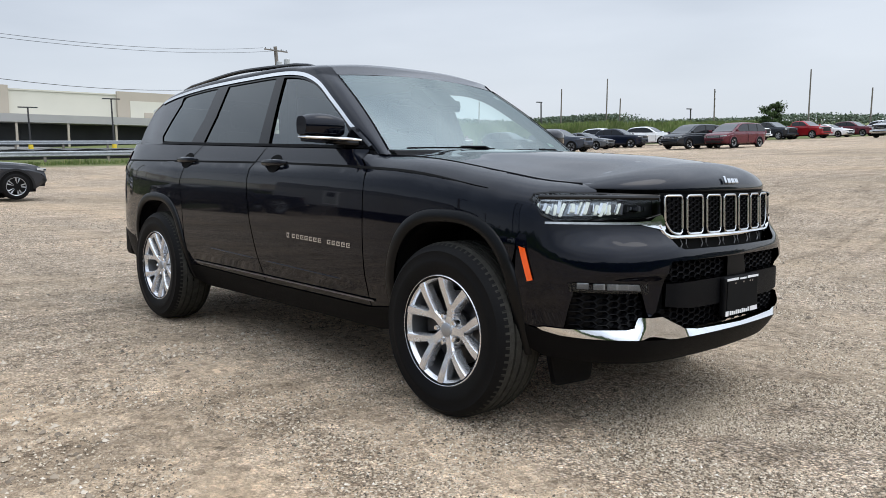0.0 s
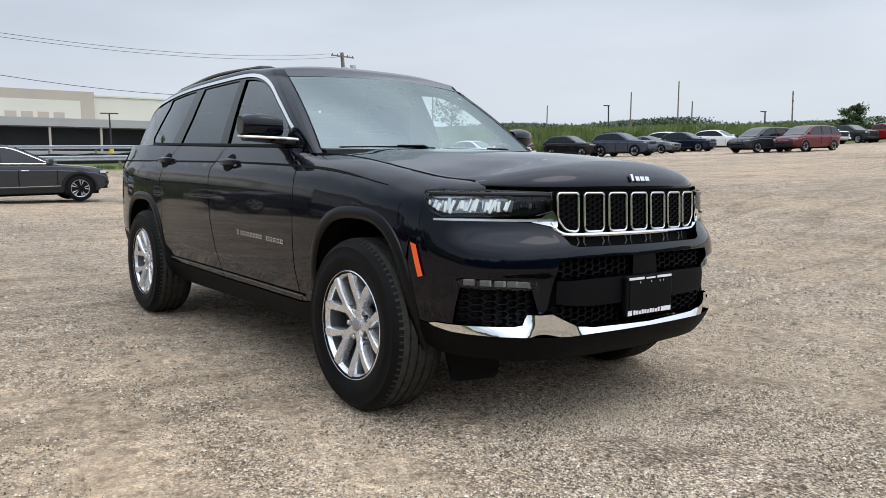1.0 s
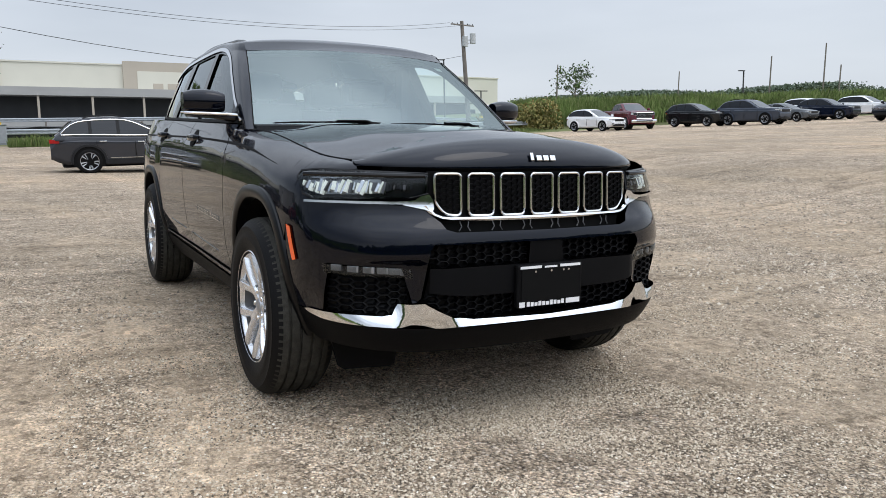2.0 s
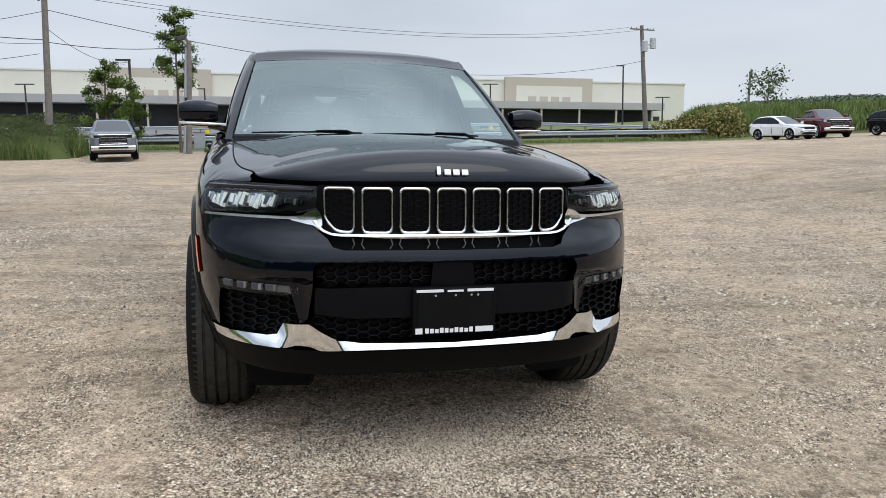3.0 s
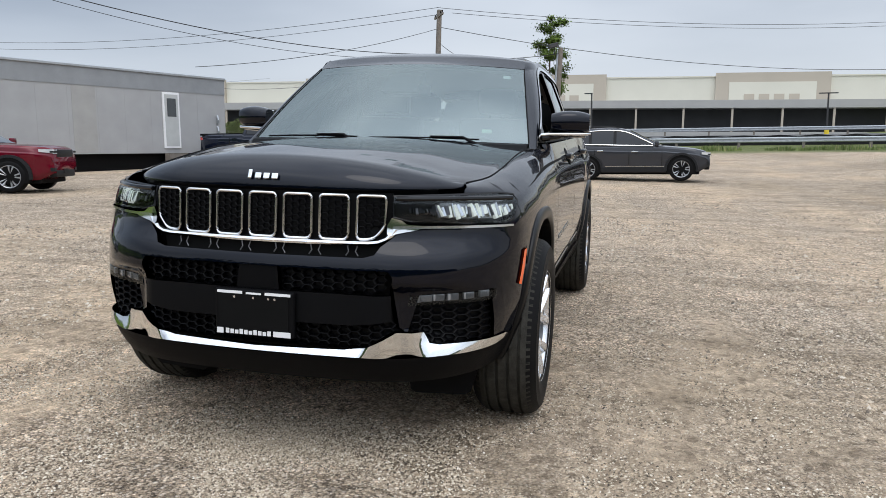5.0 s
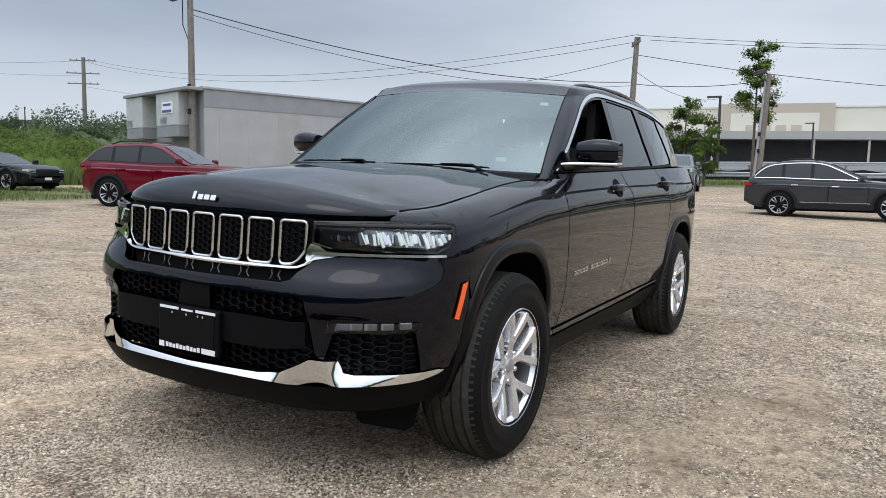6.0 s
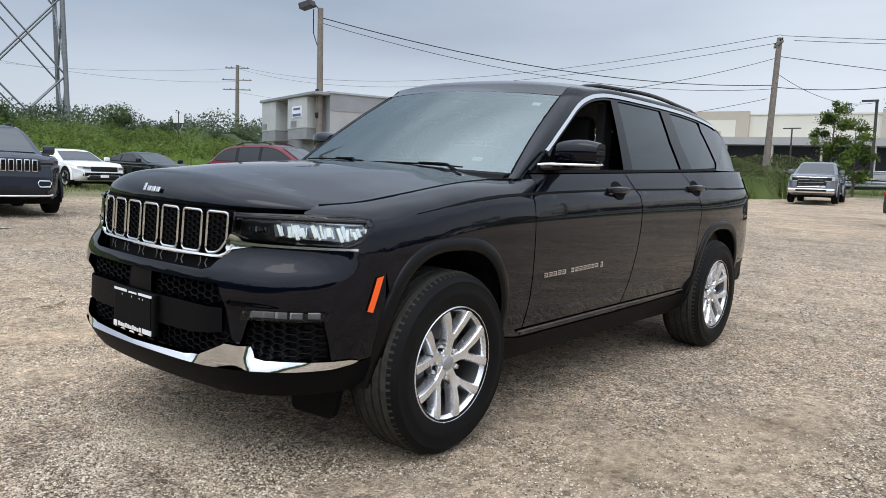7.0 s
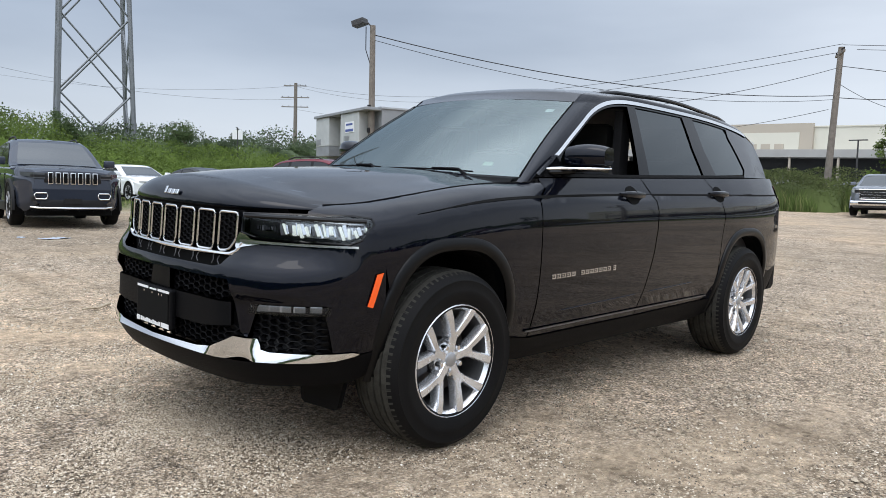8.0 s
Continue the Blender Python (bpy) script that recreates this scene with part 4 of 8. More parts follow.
        # flat dark oval painted as the shade of the hollow behind the handle
        panel("handle_cup_shade", [(hx - 0.005 + 0.072 * abs(math.cos(t)) ** 1.0 * (1 if math.cos(t) > 0 else -1), hz - 0.004 + 0.052 * math.sin(t)) for t in lin(0, 5.98, 20)], flank(side), mat_under, hero, step=0.03, lift=0.002, thick=0.003, flip=F)
    # badge of small bright bars on the front door
    z0 = 0.70
    cells = 13
    for i in range(cells + 1):
        if i == 5:
            continue
        xa = -0.70 - 0.565 * i / cells - (0.016 if i < cells else 0.03)
        q = Vector(skin(s_of_x(xa), z0 + 0.012 + 0.0012 * i, side))
        bars = bmesh.new()
        o0, o1 = sorted((q.y + side * 0.001, q.y + side * 0.004))
        wide_, tall_ = (0.0165, 0.0115) if i < cells else (0.014, 0.014)
        for xa_, xb_, za_, zb_ in ((-1, 1, 0.58, 1), (-1, 1, -1, -0.58), (-1, -0.5, -0.58, 0.58), (0.0, 0.9, -0.2, 0.2)):
            add_box(bars, q.x + wide_ * xa_, q.x + wide_ * xb_, o0, o1, q.z + tall_ * za_, q.z + tall_ * zb_)
        part("badge_bar", bars, mat_satin, hero, "small bright badge bar")

    # ---- greenhouse side ----
    cab = cabin(side)
    strip("window_strip", [(x, rail_z(x) - 0.012) for x in lin(-0.705, -3.68, 60)], [(x, rail_z(x) + 0.010) for x in lin(-0.685, -3.68, 60)], cabin(side, 0.010), mat_chrome, hero,
          "bright chrome strip over the side windows", thick=0.012, lift=0.0, flip=F, step=0.05)
    # black frame with three openings
    wz = lambda x: rail_z(x) - 0.006
    f_low = lambda x: belt_z(x) + 0.002
    e1 = [lean(-1.622, wz(-1.72) - 0.022), lean(-1.628, 1.45), lean(-1.637, f_low(-1.637) + 0.016)]
    e2 = [lean(-1.712, wz(-1.81) - 0.022), lean(-1.728, 1.45), lean(-1.757, f_low(-1.757) + 0.016)]
    e3 = [lean(-2.335, wz(-2.45) - 0.022), lean(-2.41, 1.45), lean(-2.52, f_low(-2.52) + 0.016)]
    e4 = [lean(-2.495, wz(-2.61) - 0.022), lean(-2.585, 1.45), lean(-2.73, f_low(-2.73) + 0.016)]
    win1 = [(-0.90, f_low(-0.90) + 0.016), (-0.90, 1.30)] + [(x, wz(x) - 0.022) for x in lin(-0.95, -1.66, 14)] + e1
    win2 = e2[::-1] + [(x, wz(x) - 0.022) for x in lin(-1.9, -2.40, 8)] + e3
    r1, r2, r3 = lean(-3.12, 1.58), lean(-3.25, 1.46), lean(-3.37, 1.345)
    win3 = e4[::-1] + [(x, wz(x) - 0.022) for x in lin(-2.7, -3.17, 7)] + [r1, r2, r3, (-3.355, f_low(-3.355) + 0.02)]
    pieces = [
        ("door_corner_trim", [(-0.70, f_low(-0.70)), (-0.90, f_low(-0.90)), (-0.90, 1.30), (-0.95, wz(-0.95) - 0.020), (-0.95, wz(-0.95)), (-0.85, wz(-0.85)), (-0.76, wz(-0.76))], mat_gloss),
        ("window_top_trim", [(x, wz(x)) for x in lin(-0.95, -3.24, 40)] + [(x, wz(x) - 0.022) for x in lin(-0.95, -3.24, 40)][::-1], mat_gloss),
        ("window_bottom_trim", along(f_low, lin(-0.675, -3.36, 30)) + along(f_low, lin(-0.70, -3.35, 30), 0.016)[::-1], mat_matte),
        ("b_pillar", e1[::-1] + e2, mat_gloss),
        ("c_pillar", e3[::-1] + e4, mat_gloss),
    ]
    for nm, ol, m_ in pieces:
        panel(nm, ol, cabin(side, 0.002), m_, hero, step=0.07, thick=0.025, flip=F)
    dp = [(-3.24, wz(-3.24)), (-3.24, wz(-3.24) - 0.022), r1, r2, r3, (-3.355, f_low(-3.355)), (-4.0, belt_z(-4.0) - 0.002), (-3.985, 1.40), (-3.90, rail_z(-3.90) + 0.004)] + [(x, rail_z(x) + 0.004) for x in lin(-3.82, -3.3, 6)]
    panel("d_pillar", dp, cabin(side, 0.001), mat_paint, hero, step=0.06, thick=0.03, flip=F)
    if side < 0:
        panel("front_window", win1, cabin(side, -0.010), mat_side, hero, "clear side window, closed", step=0.09, thick=0.0, flip=F)
    for nm, ol in (("rear_window", win2), ("quarter_window", win3)):
        panel(nm, ol, cabin(side, -0.006), mat_privacy, hero, "dark privacy glass", step=0.09, thick=0.0, flip=F)
    # roof rail
    bm = bmesh.new()
    pts = [(-1.56, 0.535, 1.718), (-1.68, 0.54, 1.742)] + [(x, 0.545 + 0.02 * smooth(-1.8, -2.4, x) - 0.02 * smooth(-2.5, -3.4, x), 1.756 + 0.020 * math.sin(math.pi * (x + 1.7) / -1.8) - 0.030 * smooth(-2.4, -3.4, x)) for x in lin(-1.82, -3.3, 14)] + [(-3.45, 0.54, 1.712)]
    add_tube(bm, [(p[0], side * p[1], p[2]) for p in pts], [0.010, 0.015] + [0.014] * 14 + [0.011], 8)
    for fx in (-1.72, -3.34):
        add_box(bm, fx - 0.08, fx + 0.07, side * 0.545 - 0.014, side * 0.545 + 0.014, 1.70, 1.744 if fx > -2 else 1.722, bevel=0.008)
    part("roof_rail", bm, mat_gloss, hero, "dark roof rail", soft=True)

    # ---- mirror ----
    bm = bmesh.new()
    rings = []
    for i, u in enumerate(lin(0, 1, 9)):
        y = 0.855 + 0.205 * u
        k = math.sin(math.pi * (0.16 + 0.70 * u)) ** 0.4
        xc, zc = -0.925 - 0.05 * u, 1.322 + 0.004 * u
        ring = []
        for j in range(18):
            t = 2 * math.pi * j / 18
            c_, s_ = math.cos(t), math.sin(t)
            ex = math.copysign(abs(c_) ** 0.7, c_) * (0.082 if c_ > 0 else 0.045) * k
            ez = math.copysign(abs(s_) ** 0.6, s_) * 0.066 * k
            ring.append(bm.verts.new((xc + ex, side * y, zc + ez)))
        rings.append(ring)
    for a, b in zip(rings[:-1], rings[1:]):
        for j in range(18):
            bm.faces.new((a[j], a[(j + 1) % 18], b[(j + 1) % 18], b[j]))
    bm.faces.new(rings[0])
    bm.faces.new(rings[-1])
    bmesh.ops.recalc_face_normals(bm, faces=bm.faces[:])
    mirror = part("door_mirror", bm, mat_paint, hero, "black door mirror with a chrome lower strip", soft=True)
    bm = bmesh.new()
    add_tube(bm, [(-0.78, side * 0.805, 1.252), (-0.835, side * 0.855, 1.258), (-0.855, side * 0.93, 1.260), (-0.885, side * 1.01, 1.262), (-0.925, side * 1.052, 1.264), (-0.985, side * 1.062, 1.267)], [0.007, 0.008, 0.0085, 0.0085, 0.008, 0.005], 8)
    part("mirror_strip", bm, mat_chrome, mirror, "chrome strip", soft=True)
    bm = bmesh.new()
    for i, (y, w_) in enumerate(((0.83, 0.075), (0.90, 0.070), (0.98, 0.062), (1.04, 0.045))):
        rings_ = [bm.verts.new((-0.925 - 0.2 * (y - 0.855) + e * w_, side * y, z)) for e, z in ((-1, 1.262), (1, 1.262), (0.8, 1.240 + 0.05 * (y - 0.83)), (-0.7, 1.232 + 0.06 * (y - 0.83)))]
        if i:
            for k in range(4):
                bm.faces.new((last_[k], last_[(k + 1) % 4], rings_[(k + 1) % 4], rings_[k]))
        else:
            bm.faces.new(rings_)
        last_ = rings_
    bm.faces.new(last_[::-1])
    add_tube(bm, [(-0.90, side * 0.90, 1.250), (-0.86, side * 0.85, 1.242), (-0.80, side * 0.805, 1.236)], [0.018, 0.020, 0.022], 10)
    part("mirror_foot", bm, mat_gloss, mirror, soft=True)
    bm = bmesh.new()
    add_box(bm, -1.012, -1.004, min(side * 0.87, side * 1.045), max(side * 0.87, side * 1.045), 1.275, 1.368, bevel=0.003)
    part("mirror_glass", bm, mat_chrome, mirror, "mirror glass")
    # ---- headlamp ----
    sy = s_of_y

    def lampface(side, out=0.0):
        return lambda s, z: (lambda p: (p[0] + out * 0.8, p[1] + side * out * 0.4, p[2]))(skin(s, z, side))
    s_in, s_out = sy(0.505), s_of_x(0.452)
    def lerp_s(u):
        return s_in + (s_out - s_in) * u
    outline = [(lerp_s(0.0), 0.928), (lerp_s(0.12), 0.912), (lerp_s(0.5), 0.905), (lerp_s(0.82), 0.902), (lerp_s(0.90), 0.922), (lerp_s(1.0), 0.985), (lerp_s(0.99), 1.004), (lerp_s(0.85), 1.012), (lerp_s(0.5), 1.008), (lerp_s(0.0), 1.0)]
    flipf = side < 0
    lamp = panel("headlamp", outline, lampface(side, -0.055), mat_smoke, hero, "slim headlamp with lit white inner lamps", step=0.05, thick=0.0, flip=flipf)
    panel("lamp_cover", outline, lampface(side, 0.002), mat_lens, lamp, "clear lamp cover", step=0.05, thick=0.0, flip=flipf)
    bm = bmesh.new()
    add_tube(bm, [Vector(lampface(side, -0.004)(s, z)) for s, z in outline], 0.007, 6, closed=True)
    part("lamp_rim", bm, mat_gloss, lamp, soft=True)
    bm = bmesh.new()
    add_tube(bm, [lampface(side, 0.0)(lerp_s(u), 0.996 - 0.004 * abs(u - 0.5)) for u in lin(0.02, 0.95, 14)], 0.0095, 8)
    part("lamp_brow", bm, mat_gloss, lamp, "dark glossy lamp brow", soft=True)
    bowl = [(lerp_s(0.30), 0.926), (lerp_s(0.55), 0.919), (lerp_s(0.80), 0.918), (lerp_s(0.92), 0.955), (lerp_s(0.90), 0.982), (lerp_s(0.60), 0.984), (lerp_s(0.34), 0.978)]
    panel("lamp_bowl", bowl, lampface(side, -0.044), mat_bowl, lamp, "mirrored lamp bowl", step=0.03, thick=0.0, flip=flipf)
    for k in range(34):
        u = 0.12 + 0.0242 * k
        lit = 0.32 < u
        hgt = (0.022 + 0.034 * smooth(0.22, 0.36, u)) * (0.80 + 0.20 * math.sin(7.3 * k)) * (1.0 - 0.40 * smooth(0.78, 0.93, u))
        m_ = (mat_led, mat_lamp, mat_led, mat_lamp, mat_dull, mat_led, mat_lamp)[k % 7] if lit else (mat_smoke, mat_smoke, mat_dull)[k % 3]
        q = Vector(lampface(side, -0.032)(lerp_s(u), 0.948 + 0.005 * math.sin(3.1 * k)))
        bm = bmesh.new()
        wide_ = 0.0052 + 0.0022 * math.sin(4.7 * k)
        add_box(bm, -0.016, 0.006, -wide_, wide_, -hgt * 0.5, hgt * 0.5, pose(0, 0, 0, side * (16 + 9 * math.sin(5.1 * k)), 0, 0), bevel=0.0015)
        ang = side * (12 + 42 * u + 5 * math.sin(2.4 * k))
        bmesh.ops.transform(bm, matrix=Matrix.Translation(q) @ pose(0, 0, 0, 3 * math.sin(1.7 * k), -12, ang), verts=bm.verts[:])
        part("lamp_cell", bm, m_, lamp)
    # chrome line under the lamp, joining the grille
    lo = [(lerp_s(u), 0.887 + 0.002 * u) for u in lin(0.0, 0.88, 10)]
    hi = [(lerp_s(u), 0.898 - 0.001 * u) for u in lin(0.0, 0.88, 10)]
    strip("headlamp_strip", lo, hi, lampface(side), mat_satin, hero, "chrome strip under the headlamp", thick=0.02, lift=0.008, flip=flipf)
    wide = [(sy(0.60), 0.884), (sy(0.52), 0.868), (sy(0.492), 0.858), (sy(0.482), 0.868), (sy(0.484), 0.90), (sy(0.50), 0.925), (sy(0.535), 0.918), (sy(0.56), 0.902), (sy(0.62), 0.898)]
    panel("grille_wing", wide, lampface(side), mat_chrome, hero, "chrome piece between grille and headlamp", step=0.03, thick=0.02, lift=0.005, flip=flipf)

    # ---- front bumper corner ----
    upper = [(sy(0.0), 0.740), (sy(0.49), 0.740), (sy(0.505), 0.72), (sy(0.515), 0.64), (sy(0.535), 0.53), (sy(0.565), 0.505), (sy(0.60), 0.615), (sy(0.61), 0.648)] + \
        [(s_of_x(x), z) for x, z in ((0.632, 0.664), (0.615, 0.655), (0.630, 0.62), (0.612, 0.54), (0.60, 0.475))] + [(s_of_x(0.52), 0.462), (s_of_x(0.44), 0.47), (s_of_x(0.405), 0.50), (s_of_x(0.40), 0.70)] + \
        [(s_of_x(0.405), 0.84), (s_of_x(0.42), 0.883), (s_of_x(0.441), 0.924), (s_of_x(0.464), 0.980), (lerp_s(0.90), 0.916), (lerp_s(0.82), 0.896), (sy(0.60), 0.882), (sy(0.52), 0.865), (sy(0.46), 0.822), (sy(0.44), 0.795), (sy(0.40), 0.784), (sy(0.0), 0.782)]
    panel("bumper_upper", upper, lampface(side), mat_paint, hero, step=0.035, thick=0.03, flip=flipf)
    lip = [(sy(0.0), 0.42)] + [(sy(y), 0.42) for y in lin(0.1, 0.46, 5)] + [(sy(0.60), 0.425), (sy(0.72), 0.432), (s_of_x(0.56), 0.445), (s_of_x(0.49), 0.455), (s_of_x(0.43), 0.47), (s_of_x(0.405), 0.45), (s_of_x(0.42), 0.37), (s_of_x(0.50), 0.335), (sy(0.75), 0.325), (sy(0.55), 0.316), (sy(0.0), 0.312)]
    panel("bumper_lower", lip, lampface(side), mat_matte, hero, step=0.05, thick=0.05, lift=0.0, flip=flipf)
    ch = [(sy(0.0), 0.426), (sy(0.40), 0.426), (sy(0.50), 0.424), (sy(0.62), 0.424), (sy(0.74), 0.432), (s_of_x(0.59), 0.442), (s_of_x(0.515), 0.456), (s_of_x(0.495), 0.466),
          (s_of_x(0.53), 0.472), (s_of_x(0.59), 0.47), (sy(0.74), 0.468), (sy(0.66), 0.464), (sy(0.625), 0.470), (sy(0.60), 0.512), (sy(0.515), 0.516), (sy(0.475), 0.492), (sy(0.42), 0.460), (sy(0.34), 0.448), (sy(0.0), 0.441)]

    def chrome_at(s_, z_, side=side):
        p = skin(s_, z_, side, 0.0)
        y_ = abs(p[1])
        n_ = clamp(nose_n(s_))
        ledge = 1 - smooth(0.36, 0.46, y_) * (1 - smooth(0.56, 0.64, y_))
        back = 0.030 * smooth(0.44, 0.54, y_) * (1 - smooth(0.66, 0.80, y_))
        return (p[0] + (0.75 * ledge * (0.452 - z_) - back) * n_, p[1], z_)
    panel("bumper_chrome", ch, chrome_at, mat_chrome, hero, "wide chrome bumper strip with raised corner", step=0.025, thick=0.03, lift=0.009, flip=flipf)
    # fog lamp slot and honeycomb beneath it
    fl = panel("fog_lamp", [(sy(0.57), 0.610), (sy(0.83), 0.628), (sy(0.835), 0.656), (sy(0.575), 0.643)], lampface(side, -0.01), mat_smoke, hero, "slim clear fog lamp strip", step=0.05, thick=0.01, flip=flipf)
    for k in range(6):
        y = 0.592 + 0.043 * k
        q = Vector(lampface(side, -0.006)(sy(y), 0.629 + 0.0035 * k))
        bm = bmesh.new()
        add_box(bm, -0.01, 0.004, -0.0235, 0.0235, -0.0125, 0.0125, bevel=0.003)
        bmesh.ops.transform(bm, matrix=Matrix.Translation(q) @ pose(0, 0, 0, 0, 0, side * (28 + 5.5 * k)), verts=bm.verts[:])
        part("fog_cell", bm, mat_fog, fl)
    panel("fog_cover", [(sy(0.565), 0.606), (sy(0.84), 0.624), (sy(0.845), 0.660), (sy(0.57), 0.647)], lampface(side, 0.004), mat_lens, fl, step=0.05, thick=0.0, flip=flipf)
    cor = [(sy(0.57), 0.50), (sy(0.60), 0.61), (sy(0.84), 0.63), (sy(0.815), 0.47), (sy(0.66), 0.458)]
    panel("corner_backing", cor, lampface(side, -0.045), mat_under, hero, step=0.06, thick=0.0, flip=flipf)
    bm = bmesh.new()
    honeycomb(bm, lambda y, z, side=side: lampface(side, -0.022)(sy(y), z), 0.60, 0.83, 0.475, 0.62, 0.048, 0.027, lambda y, z: z < 0.597 + 0.08 * (y - 0.6) and z > 0.47 + 0.02 * (y - 0.6))
    bmesh.ops.recalc_face_normals(bm, faces=bm.faces[:])
    part("corner_mesh", bm, mat_mesh, hero, "black honeycomb insert")
    # front tyre deflector
    bm = bmesh.new()
    add_prism(bm, [(side * 0.44, 0.33), (side * 0.76, 0.34), (side * 0.72, 0.20), (side * 0.70, 0.185), (side * 0.49, 0.172), (side * 0.47, 0.185)], 0.44, 0.465, "x")
    part("air_deflector", bm, mat_matte, hero)

# ---- grille with seven framed slots ----
def grille_at(out=0.0):
    return lambda y, z: (0.850 - 0.050 * (abs(y) / 0.47) ** 2 - 0.008 * max(0.0, z - 0.83) / 0.17 + out, y, z)


panel("grille_panel", [(-0.478, 1.012), (-0.484, 0.90), (-0.455, 0.855), (-0.41, 0.827), (0.41, 0.827), (0.455, 0.855), (0.484, 0.90), (0.478, 1.012)], grille_at(-0.012), mat_mesh, hero, step=0.06, thick=0.03)
pitch = 0.1365
for k in range(7):
    yc = (k - 3) * pitch
    w_ = 0.053
    lo_, hi_ = 0.842, 1.002
    o = [(yc - w_, hi_), (yc - w_, lo_), (yc + w_, lo_), (yc + w_, hi_)]
    if k == 0:
        o = [(yc - w_ + 0.002, hi_), (yc - w_ + 0.004, 0.895), (yc - 0.012, lo_ + 0.006), (yc + w_, lo_), (yc + w_, hi_)]
    if k == 6:
        o = [(yc - w_, hi_), (yc - w_, lo_), (yc + 0.012, lo_ + 0.006), (yc + w_ - 0.004, 0.895), (yc + w_ - 0.002, hi_)]
    rnd = []
    for i, p in enumerate(o):
        a, b = Vector(o[i - 1]), Vector(o[(i + 1) % len(o)])
        q = Vector(p)
        r = 0.024 if q.y < 0.87 else 0.016
        pa, pb = q + (a - q).normalized() * r, q + (b - q).normalized() * r
        rnd += [pa * (1 - t) ** 2 + q * (2 * t * (1 - t)) + pb * t * t for t in (0.0, 0.25, 0.5, 0.75, 1.0)]
    slot = bmesh.new()
    place = grille_at(0.004)
    add_tube(slot, [place(p.x, p.y) for p in rnd], 0.0050, 6, closed=True)
    ring = part("grille_slot", slot, mat_slot, hero, "chrome-framed grille slot", soft=True)
    panel("slot_backing", [(p.x, p.y) for p in rnd], grille_at(-0.006), mat_under, ring, step=0.05, thick=0.0)
    bm = bmesh.new()
    honeycomb(bm, grille_at(0.0), yc - 0.037, yc + 0.04, 0.858, 0.995, 0.033, 0.023, lambda y, z: not (k in (0, 6) and z < 0.885 and (y - yc) * (k - 3) > 0.03))
    part("slot_mesh", bm, mat_mesh, ring)
bm = bmesh.new()
add_tube(bm, [grille_at(0.004)(e_ * y, z) for e_, y, z in [(-1, 0.496, 0.885), (-1, 0.484, 0.866), (-1, 0.464, 0.846), (-1, 0.435, 0.834)] + [(1, y_, 0.830) for y_ in lin(-0.40, 0.40, 12)] + [(1, 0.435, 0.834), (1, 0.464, 0.846), (1, 0.484, 0.866), (1, 0.496, 0.885)]], 0.0105, 8)
part("grille_base_strip", bm, mat_chrome, hero, "chrome strip below the grille", soft=True)
# slit below the grille
panel("grille_slit", [(-0.44, 0.822), (-0.43, 0.765), (0.43, 0.765), (0.44, 0.822)], grille_at(-0.008), mat_under, hero, step=0.06, thick=0.0)
for k in range(7):
    for e in (-1, 1):
        bm = bmesh.new()
        y0 = (k - 3) * pitch + e * 0.05
        add_tube(bm, [grille_at(-0.002)(y0 + e * 0.0, 0.818), grille_at(0.003)(y0 + e * 0.006, 0.80), grille_at(0.004)(y0 - e * 0.004, 0.784)], 0.0024, 5)
        part("slit_fin", bm, mat_dull, hero)


def nose_at(out=0.0):
    return lambda y, z: (lambda p: (p[0] + out, y, z))(skin(s_of_y(abs(y)), z, 1))


panel("intake_backing", [(-0.52, 0.75), (-0.56, 0.44), (0.56, 0.44), (0.52, 0.75)], nose_at(-0.06), mat_under, hero, step=0.08, thick=0.0)
panel("plate_band", [(-0.497, 0.648), (-0.50, 0.555), (-0.36, 0.54), (0.36, 0.54), (0.50, 0.555), (0.497, 0.648), (0.30, 0.652), (-0.30, 0.652)], nose_at(-0.004), mat_matte, hero, "smooth dark band behind the plate", step=0.05, thick=0.04)
panel("sensor_cover", [(-0.075, 0.742), (-0.085, 0.652), (0.085, 0.652), (0.075, 0.742)], nose_at(-0.012), mat_mesh, hero, step=0.04, thick=0.03)
for nm, z0, z1, w_, half in (("upper_mesh", 0.662, 0.735, 0.49, -1), ("upper_mesh", 0.662, 0.735, 0.49, 1), ("lower_mesh", 0.460, 0.548, 0.52, 0)):
    bm = bmesh.new()
    honeycomb(bm, nose_at(-0.030), -0.52 if half <= 0 else 0.11, 0.52 if half >= 0 else -0.09, z0, z1, 0.050, 0.027, lambda y, z: abs(y) < w_)
    part(nm, bm, mat_mesh, hero, "black honeycomb mesh")

# number plate frame with dealer print as plain bars
bm = bmesh.new()
add_box(bm, 0.896, 0.923, -0.158, 0.158, 0.478, 0.650, bevel=0.008)
plate = part("plate_frame", bm, mat_matte, hero, "black dealer plate frame with white print")
bm = bmesh.new()
add_box(bm, 0.924, 0.9255, -0.138, 0.138, 0.505, 0.632)
part("plate_blank", bm, mat_under, plate)
bm = bmesh.new()
for y0, y1, z0, z1 in ((-0.145, -0.045, 0.634, 0.644), (0.045, 0.145, 0.634, 0.644), (-0.03, 0.03, 0.634, 0.641)):
    add_box(bm, 0.924, 0.9262, y0, y1, z0, z1)
part("plate_top_print", bm, mat_white, plate)
bm = bmesh.new()
add_box(bm, 0.924, 0.9262, -0.148, -0.122, 0.482, 0.503)
for k in range(10):
    add_box(bm, 0.924, 0.9262, -0.112 + 0.0185 * k, -0.112 + 0.0185 * k + 0.0135, 0.484, 0.502 - 0.002 * (k % 3))
add_box(bm, 0.924, 0.9262, 0.078, 0.146, 0.483, 0.503)
part("plate_bottom_print", bm, mat_white, plate)
